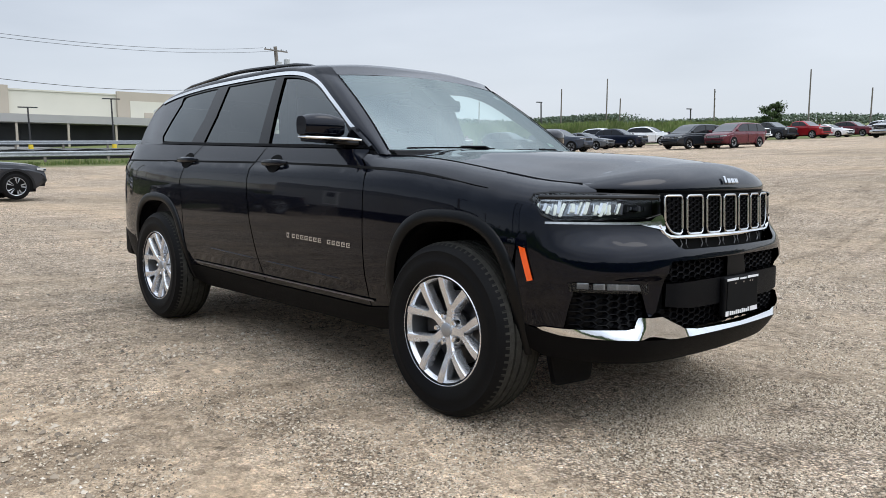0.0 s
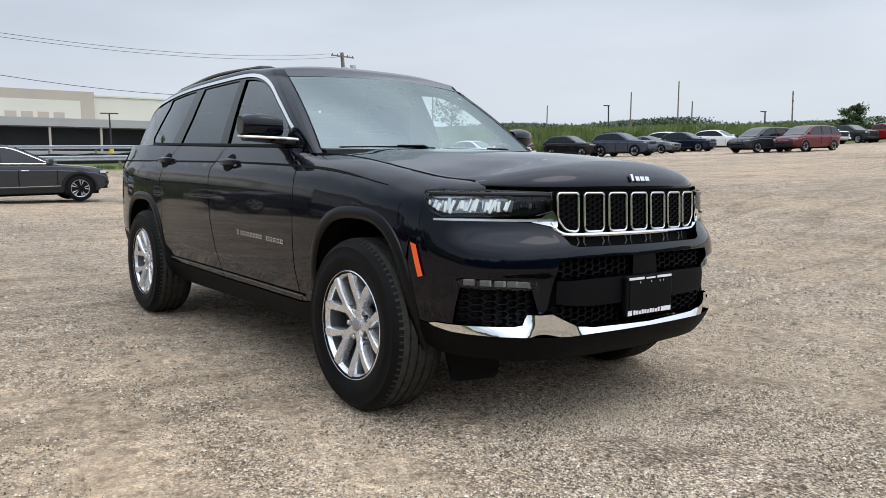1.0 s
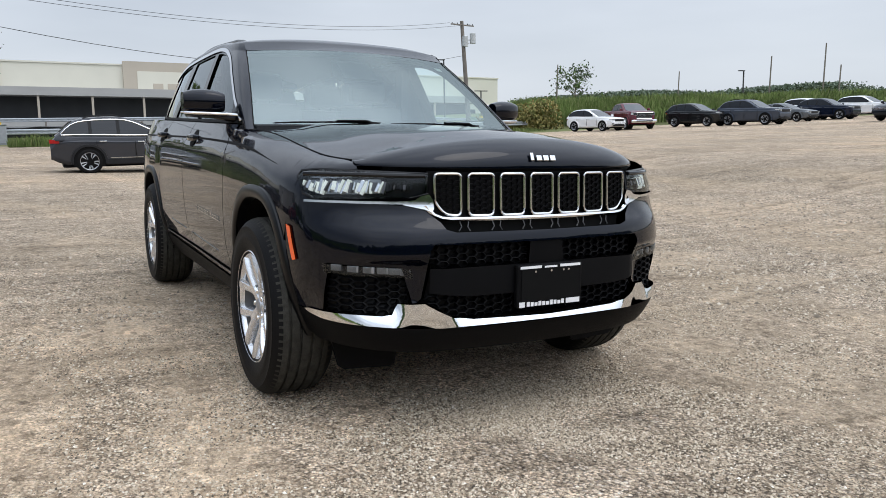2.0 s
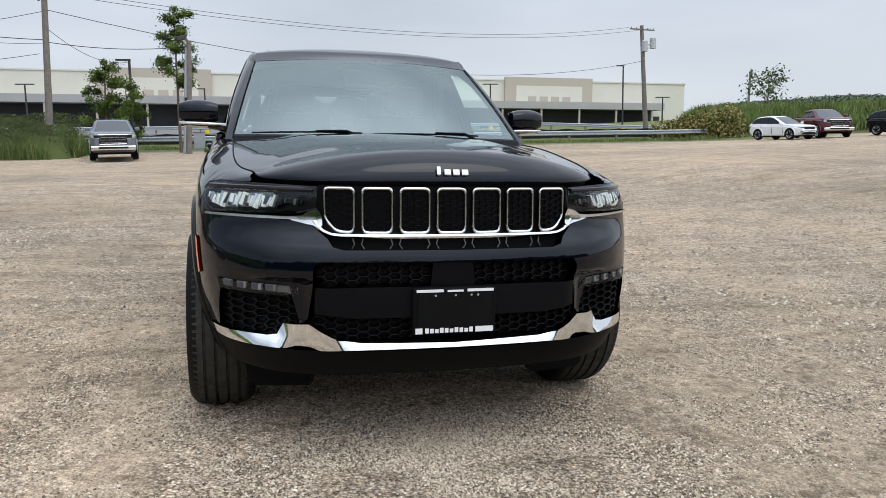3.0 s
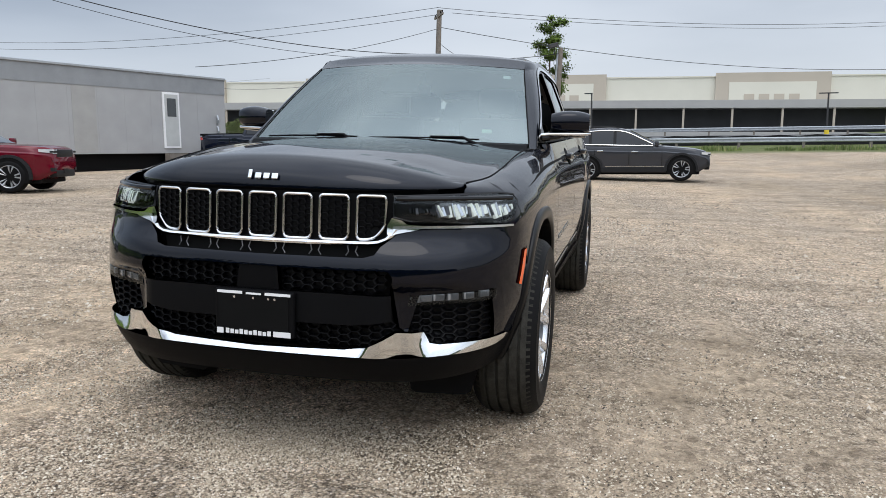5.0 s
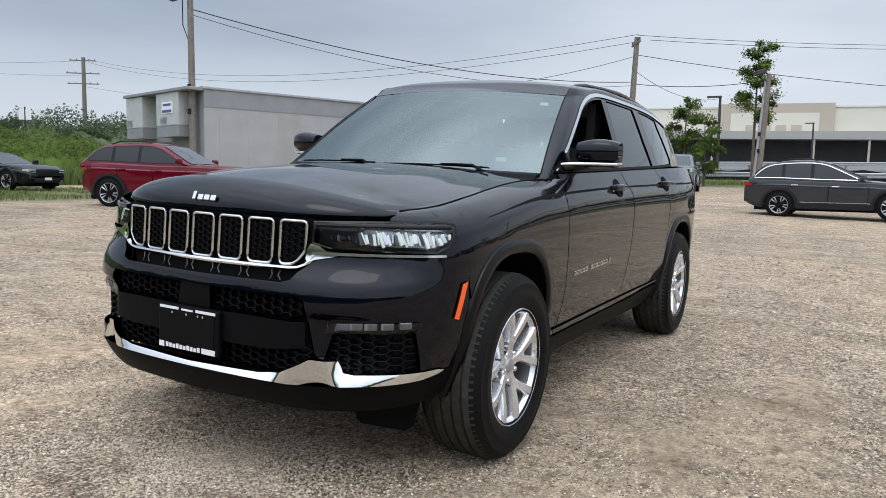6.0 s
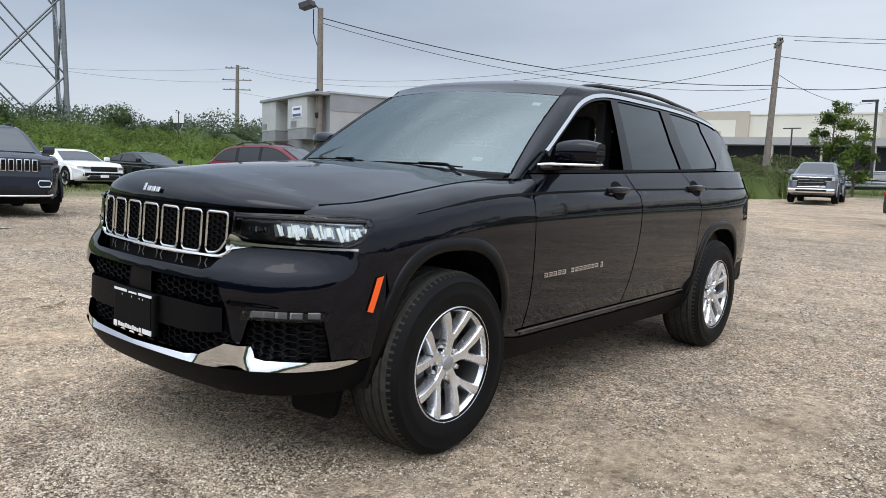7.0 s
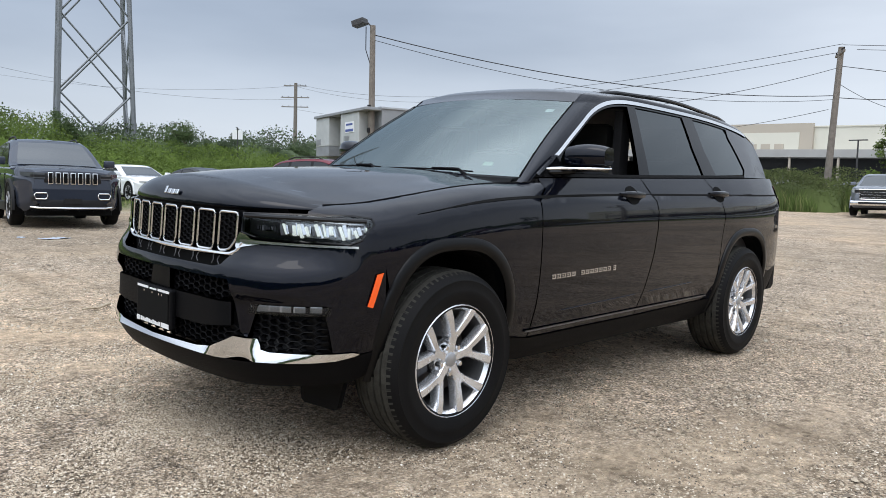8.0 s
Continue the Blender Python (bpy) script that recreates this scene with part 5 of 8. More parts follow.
for y in (-0.075, 0.0, 0.06, 0.085):
    bm = bmesh.new()
    add_rod(bm, (0.925, y, 0.622), (0.929, y, 0.622), 0.0045, n=8)
    part("plate_screw", bm, mat_satin, plate)

# ---- bonnet ----
_wx = lin(-0.72, 0.655, 44)
_we = [skin(s_of_x(x), shoulder(x) + 0.0905, 1) for x in _wx]
WING_X, WING_Y, WING_Z = [p[0] for p in _we], [p[1] for p in _we], [p[2] for p in _we]
WING_Y = list(np.convolve(np.pad(WING_Y, 3, "edge"), np.ones(7) / 7, "valid"))


CORNER_X = float(np.interp(s_of_y(WING_Y[-1]), PLAN_S, PLAN[:, 0])) - 0.062


def bonnet(u, v):
    q = 2 * u - 1
    y0 = q * WING_Y[-1]
    sy_ = s_of_y(abs(y0))
    xf = float(np.interp(sy_, PLAN_S, PLAN[:, 0])) - 0.062
    xf += (WING_X[-1] - CORNER_X) * abs(q) ** 4
    xc = -0.53 - 0.13 * q * q
    x = xf + (xc - xf) * v
    d = xf - x
    y = q * (float(np.interp(x, WING_X, WING_Y)) - 0.004 if x < WING_X[-1] else WING_Y[-1])
    ze = float(np.interp(x, WING_X, WING_Z))
    mid = 1.128 + 0.085 * (1 - math.exp(-max(d, 0) / 0.9)) / (1 - math.exp(-1.35 / 0.9))
    w_ = max(0.0, 1 - abs(q) ** 2.2)
    z = ze + (mid - ze) * w_
    # raised centre with soft creases
    z += 0.010 * (smooth(0.80, 0.52, abs(q)) - 0.3 * w_) * smooth(0.05, 0.45, d)
    # the nose rolls over in one large round
    k2 = clamp(1 - d / 0.125)
    z -= (0.106 * w_ + 0.020 * (1 - w_)) * (1 - math.sqrt(max(0.0, 1 - k2 * k2)))
    return (x, y, z)


def bonnet_v(u, v):
    # closer rows near the rolled nose
    v = clamp(v, -0.01, 1.01)
    return bonnet(u, (v ** 2.0 if v >= 0 else v * 0.02) * 0.985 + 0.015 * v)


sheet("bonnet", 56, 60, bonnet_v, mat_paint, hero)
for side in (1, -1):
    bm = bmesh.new()
    add_tube(bm, [(x, side * (y - 0.002), z + 0.0005) for x, y, z in zip(WING_X, WING_Y, WING_Z) if x > -0.64], 0.0032, 5)
    part("bonnet_gap", bm, mat_under, hero)
bm = bmesh.new()
lipz = [bonnet(u, 0.0) for u in lin(0.06, 0.94, 29)]
for i in range(28):
    a, b = lipz[i], lipz[i + 1]
    bm.faces.new([bm.verts.new(p) for p in (a, b, (b[0] - 0.03, b[1], 1.0), (a[0] - 0.03, a[1], 1.0))])
part("bonnet_lip", bm, mat_matte, hero)
bm = bmesh.new()
for k, (w_, h_) in enumerate(((0.016, 0.034), (0.026, 0.023), (0.026, 0.023), (0.026, 0.030))):
    y = -0.050 + 0.033 * k
    add_box(bm, -0.004, 0.004, -w_ / 2, w_ / 2, -0.014, h_ - 0.014 if k < 3 else 0.009, Matrix.Translation((0.846, y, 1.064)) @ pose(0, 0, 0, 0, -22, 0), bevel=0.003)
part("bonnet_badge", bm, mat_satin, hero, "small bright badge of plain bars")

# ---- windscreen, cowl, wipers, roof ----
def screen(u, v):
    q = 2 * u - 1
    yb, yt = 0.775, 0.645
    y = q * (yb + (yt - yb) * v)
    x0, x1 = -0.47 - 0.13 * q * q, -1.14 - 0.083 * q * q
    z0, z1 = 1.208 - 0.006 * q * q, 1.662 - 0.024 * q * q
    bow = 0.02 * math.sin(math.pi * clamp(v))
    return (x0 + (x1 - x0) * v + bow * 0.6, y, z0 + (z1 - z0) * v + bow * 0.5)


sheet("windscreen", 24, 16, screen, mat_clear, hero, "raked windscreen mirroring the grey sky")
sheet("screen_frit_top", 24, 2, lambda u, v: (lambda p: (p[0] - 0.006, p[1], p[2] - 0.004))(screen(u, 0.955 + 0.045 * v)), mat_gloss, hero)
for side in (1, -1):
    F = side > 0
    bm = bmesh.new()
    add_tube(bm, [Vector(screen(1.0 if F else 0.0, v)) + Vector((0.002, 0, 0.004)) for v in lin(0, 1, 14)], 0.003, 6)
    part("screen_seal", bm, mat_under, hero)


def roof(u, v):
    q = 2 * u - 1
    x = -1.14 - 0.083 * q * q + (-3.98 + 1.14) * v
    half = belt_half(x) - 0.225
    edge = rail_z(clamp(x, -3.9, -1.5)) + 0.042
    k = smooth(-0.02, 0.16, 2.84 * v)
    half = 0.645 + (half - 0.645) * k
    z = edge + (roof_mid(x) - edge) * (1 - abs(q) ** 2.4)
    top = Vector(screen(u, 1.0)).z + 0.55 * max(0.0, v) * 2.84
    z = top + (z - top) * k
    return (x, q * half, z)


sheet("roof", 32, 40, roof, mat_paint, hero)
sheet("headlining", 10, 12, lambda u, v: (lambda p: (p[0] - 0.03, p[1] * 0.97, p[2] - 0.035))(roof(u, v * 0.97)), mat_lining, hero, flip=True)
for side in (1, -1):
    # painted band between the glass or the roof and the bright strip: the pillar, then the cant rail
    def band(u, v, side=side):
        if v < 0.4:
            k = v / 0.4 * 1.10 - 0.10
            a = Vector(screen(1.0 if side > 0 else 0.0, k))
            x = -0.690 - 0.70 * k - 0.035 * k * k
        else:
            k = (v - 0.4) / 0.6
            a = Vector(roof(1.0 if side > 0 else 0.0, k))
            x = -1.425 - 2.50 * k
        b = Vector(cabin(side, 0.006)(x, rail_z(clamp(x, -4.2, -0.69)) + 0.006 - 0.7 * max(0.0, x + 0.69)))
        w_ = a.lerp(b, u)
        n = math.sin(math.pi * clamp(u)) * 0.010
        return (w_.x + n * 0.3, w_.y + side * n, w_.z + n)
    sheet("roof_side", 10, 80, band, mat_paint, hero, "painted pillar and roof side", flip=side > 0)
bm = bmesh.new()
add_prism(bm, [(-3.72, 1.685), (-3.97, 1.655), (-3.98, 1.635), (-3.72, 1.60)], -0.46, 0.46)
part("rear_spoiler", bm, mat_paint, hero)
sheet("rear_screen", 12, 6, lambda u, v: (-3.97 - 0.15 * (1 - v) + 0.02 - 0.08 * (1 - abs(2 * u - 1) ** 2), (2 * u - 1) * (0.64 - 0.16 * v), 1.28 + 0.34 * v), mat_clear, hero, "rear window", flip=True)
sheet("tailgate", 12, 8, lambda u, v: (-4.16 + 0.10 * v - 0.04 * (1 - abs(2 * u - 1) ** 2), (2 * u - 1) * 0.66, 0.62 + 0.68 * v), mat_paint, hero, flip=True)
bm = bmesh.new()
add_box(bm, -4.24, -4.05, -0.76, 0.76, 0.36, 0.64, bevel=0.05)
part("rear_bumper", bm, mat_matte, hero)
# cowl and wipers
bm = bmesh.new()
rows_ = []
for i, u in enumerate(lin(0, 1, 21)):
    p = Vector(screen(u, 0.02))
    rows_.append([bm.verts.new(v) for v in ((p.x - 0.02, p.y, p.z - 0.004), (p.x + 0.06, p.y, p.z - 0.018), (p.x + 0.11, p.y, p.z - 0.06))])
for a, b in zip(rows_[:-1], rows_[1:]):
    for k in range(2):
        bm.faces.new((a[k], a[k + 1], b[k + 1], b[k]))
part("cowl", bm, mat_matte, hero)
for u0, u1, v1 in ((0.06, 0.42, 0.012), (0.46, 0.84, 0.016)):
    bm = bmesh.new()
    pts = [Vector(screen(u0 + (u1 - u0) * k, 0.004 + 0.03 * k * (1 - k) + 0.6 * v1 * k)) + Vector((0.010, 0, 0.006)) for k in lin(0, 1, 8)]
    add_tube(bm, pts, 0.0048, 6)
    p0 = Vector(screen(u1, 0.0)) + Vector((0.03, 0, -0.018))
    add_tube(bm, [p0, pts[6] + Vector((0.008, 0, 0.008)), pts[4] + Vector((0.006, 0, 0.007))], [0.011, 0.008, 0.005], 6)
    part("wiper", bm, mat_matte, hero, soft=True)
# sensor housing, inside mirror, stickers
q = screen(0.42, 0.80)
bm = bmesh.new()
add_prism(bm, [(-0.925, 1.485), (-1.00, 1.542), (-1.07, 1.588), (-1.16, 1.61), (-1.14, 1.52), (-1.02, 1.475)], -0.15, 0.06)
part("camera_housing", bm, mat_dash, hero)
bm = bmesh.new()
add_box(bm, -1.03, -1.00, -0.13, 0.13, 1.46, 1.53, bevel=0.015)
part("inside_mirror", bm, mat_dash, hero)
for u, v, w_, h_, m_, nm in ((0.925, 0.86, 0.035, 0.03, mat_white, "inspection_sticker"), (0.86, 0.13, 0.035, 0.028, mat_green, "registration_sticker")):
    pts = [(u - w_ / 2, v - h_ / 2 * 1.6), (u + w_ / 2, v - h_ / 2 * 1.6), (u + w_ / 2, v + h_ / 2 * 1.6), (u - w_ / 2, v + h_ / 2 * 1.6)]
    panel(nm, pts, lambda a, b: (lambda p: (p[0] - 0.004, p[1], p[2] - 0.004))(screen(a, b)), m_, hero, step=0.1, thick=0.0)

# ---- underbody and interior ----
bm = bmesh.new()
add_box(bm, -3.95, 0.55, -0.55, 0.55, 0.31, 0.48, bevel=0.04)
add_box(bm, -2.65, -0.45, -0.80, 0.80, 0.36, 0.46, bevel=0.03)
part("underbody", bm, mat_under, hero)
bm = bmesh.new()
add_box(bm, -0.35, 0.60, -0.60, 0.60, 0.48, 0.98)
part("engine_bay", bm, mat_under, hero)
bm = bmesh.new()
add_box(bm, -3.8, -0.45, -0.80, 0.80, 0.46, 0.50)
part("cabin_floor", bm, mat_dash, hero)
bm = bmesh.new()
add_prism(bm, [(-0.50, 1.17), (-0.78, 1.205), (-0.95, 1.17), (-1.0, 1.0), (-0.92, 0.7), (-0.5, 0.5)], -0.79, 0.79)
part("dashboard", bm, mat_dash, hero)
bm = bmesh.new()
add_tube(bm, [Vector((-1.12 - 0.06 * math.sin(t), 0.38 + 0.185 * math.cos(t), 1.06 + 0.175 * math.sin(t))) for t in lin(0, 2 * math.pi * 23 / 24, 24)], 0.016, 8, closed=True)
add_rod(bm, (-1.10, 0.38, 1.06), (-0.95, 0.38, 1.0), 0.05, 0.04, 10)
add_box(bm, -1.13, -1.10, 0.22, 0.54, 1.03, 1.08, bevel=0.01)
part("steering_wheel", bm, mat_dash, hero, soft=True)
for y in (0.38, -0.38):
    for x, wd, name in ((-1.62, 0.50, "front_seat"), (-2.50, 0.52, "rear_seat")):
        bm = bmesh.new()
        add_box(bm, x - 0.02, x + 0.48, y - wd / 2, y + wd / 2, 0.62, 0.80, bevel=0.05)
        add_box(bm, -0.07, 0.07, -wd / 2, wd / 2, 0.0, 0.64, Matrix.Translation((x - 0.06, y, 0.74)) @ pose(0, 0, 0, 0, -13, 0), bevel=0.05)
        part(name, bm, mat_cloth, hero, "black leather seat", soft=True)
        bm = bmesh.new()
        add_box(bm, x - 0.29, x - 0.19, y - 0.135, y + 0.135, 1.39, 1.57, bevel=0.04)
        add_rod(bm, (x - 0.235, y - 0.05, 1.33), (x - 0.24, y - 0.05, 1.42), 0.008)
        add_rod(bm, (x - 0.235, y + 0.05, 1.33), (x - 0.24, y + 0.05, 1.42), 0.008)
        part("headrest", bm, mat_cloth, hero, soft=True)
for side in (1, -1):
    bm = bmesh.new()
    add_box(bm, -3.7, -0.70, min(side * 0.79, side * 0.83), max(side * 0.79, side * 0.83), 0.46, 1.19)
    part("door_lining", bm, mat_dash, hero)
    bm = bmesh.new()
    add_box(bm, -1.84, -1.74, min(side * 0.60, side * 0.655), max(side * 0.60, side * 0.655), 1.19, 1.64)
    part("pillar_lining", bm, mat_dash, hero)
# ---- wheels ----
share = wheel_meshes(mat_rubber, mat_alloy, mat_under, mat_chrome, mat_steel)
for x, y, side, spin in ((0.0, 0.832, 1, -5), (0.0, -0.832, -1, -18), (-3.091, 0.832, 1, 30), (-3.091, -0.832, -1, -12)):
    make_wheel(hero, x, y, side, spin, share)

# ---- parked vehicles ----
GLASS = mat("dark_car_glass", (0.006, 0.007, 0.009), 0.04, ior=1.5)
GLASS_PALE = mat("pale_car_glass", (0.016, 0.021, 0.024), 0.05, coat=0.2, ior=1.75)
PLASTIC = mat("grey_black_plastic", (0.011, 0.011, 0.012), 0.55, vary=0.3, scale=6, spec=0.25)
LAMP = mat("headlamp_clear", (0.62, 0.64, 0.66), 0.12, metal=0.3, coat=0.8)
TAIL = mat("tail_lamp_red", (0.45, 0.015, 0.015), 0.15, coat=0.7)
SMOKED = mat("smoked_headlamp", (0.10, 0.11, 0.12), 0.12, metal=0.3, coat=0.8)
PAINTS = {}


def paint(name, rgb, metal=0.12):
    if name not in PAINTS:
        PAINTS[name] = mat(name + "_car_paint", rgb, 0.32, metal=metal, coat=1.0, vary=0.08, scale=2, spec=0.0)
        PAINTS[name].node_tree.nodes["Principled BSDF"].inputs["Coat IOR"].default_value = 1.42
    return PAINTS[name]


WHEELS = {}


def plain_wheel(r, w, dark=False):
    """Shared meshes of a parked car's wheel: tyre, rim, spokes."""
    key = (r, w, dark)
    if key in WHEELS:
        return WHEELS[key]
    out = []
    h = w / 2
    ri = r * 0.69
    bm = bmesh.new()
    add_lathe(bm, [(ri - 0.01, h * 0.86), (ri, h * 0.95), (r * 0.86, h), (r * 0.96, h * 0.88), (r, h * 0.7), (r, -h * 0.7), (r * 0.9, -h), (ri, -h * 0.9)], 28)
    out.append(("tyre", bm, mat_rubber))
    bm = bmesh.new()
    add_lathe(bm, [(ri * 0.90, -h * 0.8), (ri * 0.92, h * 0.5), (ri * 0.95, h * 0.9), (ri, h * 0.98), (ri * 1.03, h * 0.9)], 28)
    add_lathe(bm, [(0.0, h * 0.74), (ri * 0.16, h * 0.74), (ri * 0.22, h * 0.5)], 14)
    for k in range(5):
        a = 2 * math.pi * k / 5 + 0.3
        for e in (-0.2, 0.2):
            p0 = Vector((ri * 0.12 * math.cos(a), h * 0.66, ri * 0.12 * math.sin(a)))
            p1 = Vector((ri * 0.95 * math.cos(a + e), h * 0.82, ri * 0.95 * math.sin(a + e)))
            add_rod(bm, p0, p1, ri * 0.10, ri * 0.095, 5)
    out.append(("rim", bm, mat_cap if not dark else PLASTIC))
    bm = bmesh.new()
    add_lathe(bm, [(0.0, 0.0), (ri * 0.95, 0.0), (ri * 0.96, -0.01)], 20)
    out.append(("wheel_back", bm, mat_under))
    made = []
    for nm, bm, m_ in out:
        me = bpy.data.meshes.new(nm)
        bmesh.ops.recalc_face_normals(bm, faces=bm.faces[:])
        bm.to_mesh(me)
        bm.free()
        me.polygons.foreach_set("use_smooth", [True] * len(me.polygons))
        me.set_sharp_from_angle(angle=radians(40))
        me.materials.append(m_)
        made.append((nm, me))
    WHEELS[key] = made
    return made


KINDS = {
    # wb, front and rear overhang, half width, height, ground clearance, wheel radius, top line of the lower body (x from the front axle), greenhouse: belt front, roof front, roof rear, belt rear
    "suv": dict(wb=2.75, fo=0.90, ro=0.95, hw=0.93, h=1.70, wr=0.375, top=[(0.90, 0.86), (0.86, 1.00), (0.74, 1.05), (0.25, 1.09), (-0.45, 1.12), (-1.6, 1.13), (-3.2, 1.19), (-3.60, 1.17), (-3.70, 0.90)], house=(-0.46, -1.38, -3.10, -3.62)),
    "crossover": dict(wb=2.864, fo=0.85, ro=1.0, hw=0.945, h=1.67, wr=0.37, top=[(0.85, 0.70), (0.79, 0.86), (0.65, 0.93), (0.3, 1.00), (-0.5, 1.07), (-1.8, 1.09), (-3.0, 1.13), (-3.70, 1.12), (-3.86, 0.90)], house=(-0.48, -1.60, -3.20, -3.74)),
    "minivan": dict(wb=3.09, fo=0.95, ro=1.13, hw=1.0, h=1.75, wr=0.35, top=[(0.95, 0.68), (0.88, 0.86), (0.45, 1.02), (-0.15, 1.10), (-3.8, 1.12), (-4.16, 1.08), (-4.22, 0.8)], house=(0.02, -1.05, -3.65, -4.10)),
    "pickup": dict(wb=3.57, fo=0.98, ro=1.25, hw=1.01, h=1.91, wr=0.42, top=[(0.98, 0.95), (0.94, 1.16), (0.80, 1.24), (0.3, 1.31), (-0.42, 1.35), (-2.75, 1.36), (-2.76, 1.40), (-4.78, 1.40), (-4.82, 1.02)], house=(-0.38, -1.30, -2.62, -2.78)),
    "coupe": dict(wb=2.95, fo=0.98, ro=1.10, hw=0.95, h=1.42, wr=0.36, top=[(0.98, 0.62), (0.92, 0.80), (0.4, 0.93), (-0.55, 0.98), (-3.1, 1.03), (-4.0, 1.02), (-4.05, 0.75)], house=(-0.58, -1.45, -2.55, -3.45)),
    "sedan": dict(wb=2.8, fo=0.92, ro=1.05, hw=0.92, h=1.45, wr=0.34, top=[(0.92, 0.62), (0.85, 0.80), (0.3, 0.93), (-0.45, 0.98), (-3.1, 1.03), (-3.8, 1.0), (-3.85, 0.75)], house=(-0.45, -1.35, -2.6, -3.4)),
}


def vehicle(name, kind, mid, heading, colour, rgb, label, chrome=False, rails=False, dark_wheels=False, grille=None, metal=0.12, scale=1.0, clad=False, bars=0, group="parked cars in the lot"):
    k = KINDS[kind]
    wb, hw, H, wr = k["wb"], k["hw"], k["h"], k["wr"]
    car = thing(name, pose(mid[0], mid[1], ground_z(mid[0], mid[1]), 0, 0, heading) @ Matrix.Diagonal((scale, scale, scale, 1)), label, "car" if kind != "pickup" else "pickup truck", group)
    shift = wb / 2
    col = paint(colour, rgb, metal)
    top = [(x + shift, z) for x, z in k["top"]]
    x_f, x_r = k["fo"] + shift, -wb - k["ro"] + shift
    clear = 0.24 if kind in ("coupe", "sedan") else 0.28 if kind != "pickup" else 0.36
    tops = sorted(top)
    topf = lambda x: float(np.interp(x, [p[0] for p in tops], [p[1] for p in tops]))
    # lower body: lofted sections, rounded in plan at both ends
    bm = bmesh.new()
    rings = []
    xs = [x_r, x_r + 0.05, x_r + 0.18] + lin(x_r + 0.4, x_f - 0.5, 15) + [x_f - 0.3, x_f - 0.15, x_f - 0.05, x_f]
    if kind == "pickup":
        xs = sorted(xs + [-2.755 + shift, -2.765 + shift])
    for x in xs:
        end = min(x_f - x, x - x_r)
        w = hw * (1 - (0.27 if kind == "suv" else 0.22) * (1 - smooth(0, 0.55, end)) ** 1.5 - 0.012 * (1 - smooth(0.5, 1.4, end)))
        zt = topf(x)
        zb = clear + 0.16 * (1 - smooth(0, 0.35, end))
        zm = zb + (zt - zb) * 0.55
        prof = [(0, zb), (w * 0.86, zb), (w * 0.955, zb + 0.07), (w * 0.975, zb + 0.16), (w * 0.968, zm - 0.10), (w * 0.985, zm + 0.02), (w, zt - 0.20), (w * 0.997, zt - 0.175), (w * 0.965, zt - 0.15), (w * 0.952, zt - 0.06), (w * 0.90, zt - 0.008), (w * 0.6, zt + 0.022), (0, zt + 0.030)]
        rings.append([bm.verts.new((x, y, z)) for y, z in prof] + [bm.verts.new((x, -y, z)) for y, z in prof[-2:0:-1]])
    n = len(rings[0])
    for a, b in zip(rings[:-1], rings[1:]):
        for i in range(n):
            bm.faces.new((a[i], a[(i + 1) % n], b[(i + 1) % n], b[i]))
    bm.faces.new(rings[0])
    bm.faces.new(rings[-1])
    bmesh.ops.recalc_face_normals(bm, faces=bm.faces[:])
    part("body", bm, col, car, soft=True)
    # greenhouse: sections lofted along the car under one rounded roof line
    bf, rf, rr, br = [v + shift for v in k["house"]]
    zb0 = topf(bf) - 0.03
    y_b, y_t = hw * 0.925, hw * (0.74 if kind != "minivan" else 0.78)
    line = [(br, zb0), (br * 0.5 + rr * 0.5, zb0 + (H - zb0) * 0.60), (rr, H - 0.075), (rr * 0.65 + rf * 0.35, H - 0.012), (rr * 0.3 + rf * 0.7, H), (rf - 0.12, H - 0.03), (rf + 0.05, H - 0.10), (bf, zb0)]
    gx = np.linspace(br, bf, 160)
    gz = np.interp(gx, [p[0] for p in line], [p[1] for p in line])
    soft_ = 3 if kind == "pickup" else 11
    gz = np.convolve(np.pad(gz, soft_, "edge"), np.ones(2 * soft_ + 1) / (2 * soft_ + 1), "valid")

    def roof_line(x):
        return float(np.interp(x, gx, gz))

    def wall_y(z):
        q = clamp((z - zb0) / (H - 0.06 - zb0), 0, 1.05)
        return y_b + (y_t - y_b) * (0.75 * q + 0.25 * q * q)
    bm = bmesh.new()
    rings = []
    for x in lin(br + 0.01, bf - 0.01, 34):
        zt = roof_line(x)
        drop = min(0.07, (zt - zb0) * 0.5)
        prof = [(y_b, zb0 - 0.06), (wall_y(zb0), zb0), (wall_y((zb0 + zt) / 2), (zb0 + zt) / 2), (wall_y(zt - drop), zt - drop), (wall_y(zt) - 0.045, zt - drop * 0.25), (wall_y(zt) - 0.15, zt), (wall_y(zt) * 0.45, zt + 0.012), (0, zt + 0.016)]
        rings.append([bm.verts.new((x, y, z)) for y, z in prof] + [bm.verts.new((x, -y, z)) for y, z in prof[-2::-1]])
    for a, b in zip(rings[:-1], rings[1:]):
        for i in range(len(a) - 1):
            bm.faces.new((a[i], a[i + 1], b[i + 1], b[i]))
    bmesh.ops.recalc_face_normals(bm, faces=bm.faces[:])
    part("cabin", bm, col, car, soft=True)

    # windscreen and rear window, laid just proud of the loft
    def screen_glass(nm, xa, xb, material, out):
        bm = bmesh.new()
        rows = []
        for x in lin(xa, xb, 8):
            z = roof_line(x)
            w = wall_y(z) * 0.90 - 0.05
            rows.append([bm.verts.new((x + out * 0.8, q * w, z + 0.012 * (1 - abs(q)) + 0.012)) for q in lin(-1, 1, 9)])
        for a, b in zip(rows[:-1], rows[1:]):
            for i in range(8):
                bm.faces.new((a[i], a[i + 1], b[i + 1], b[i]))
        part(nm, bm, material, car, soft=True)
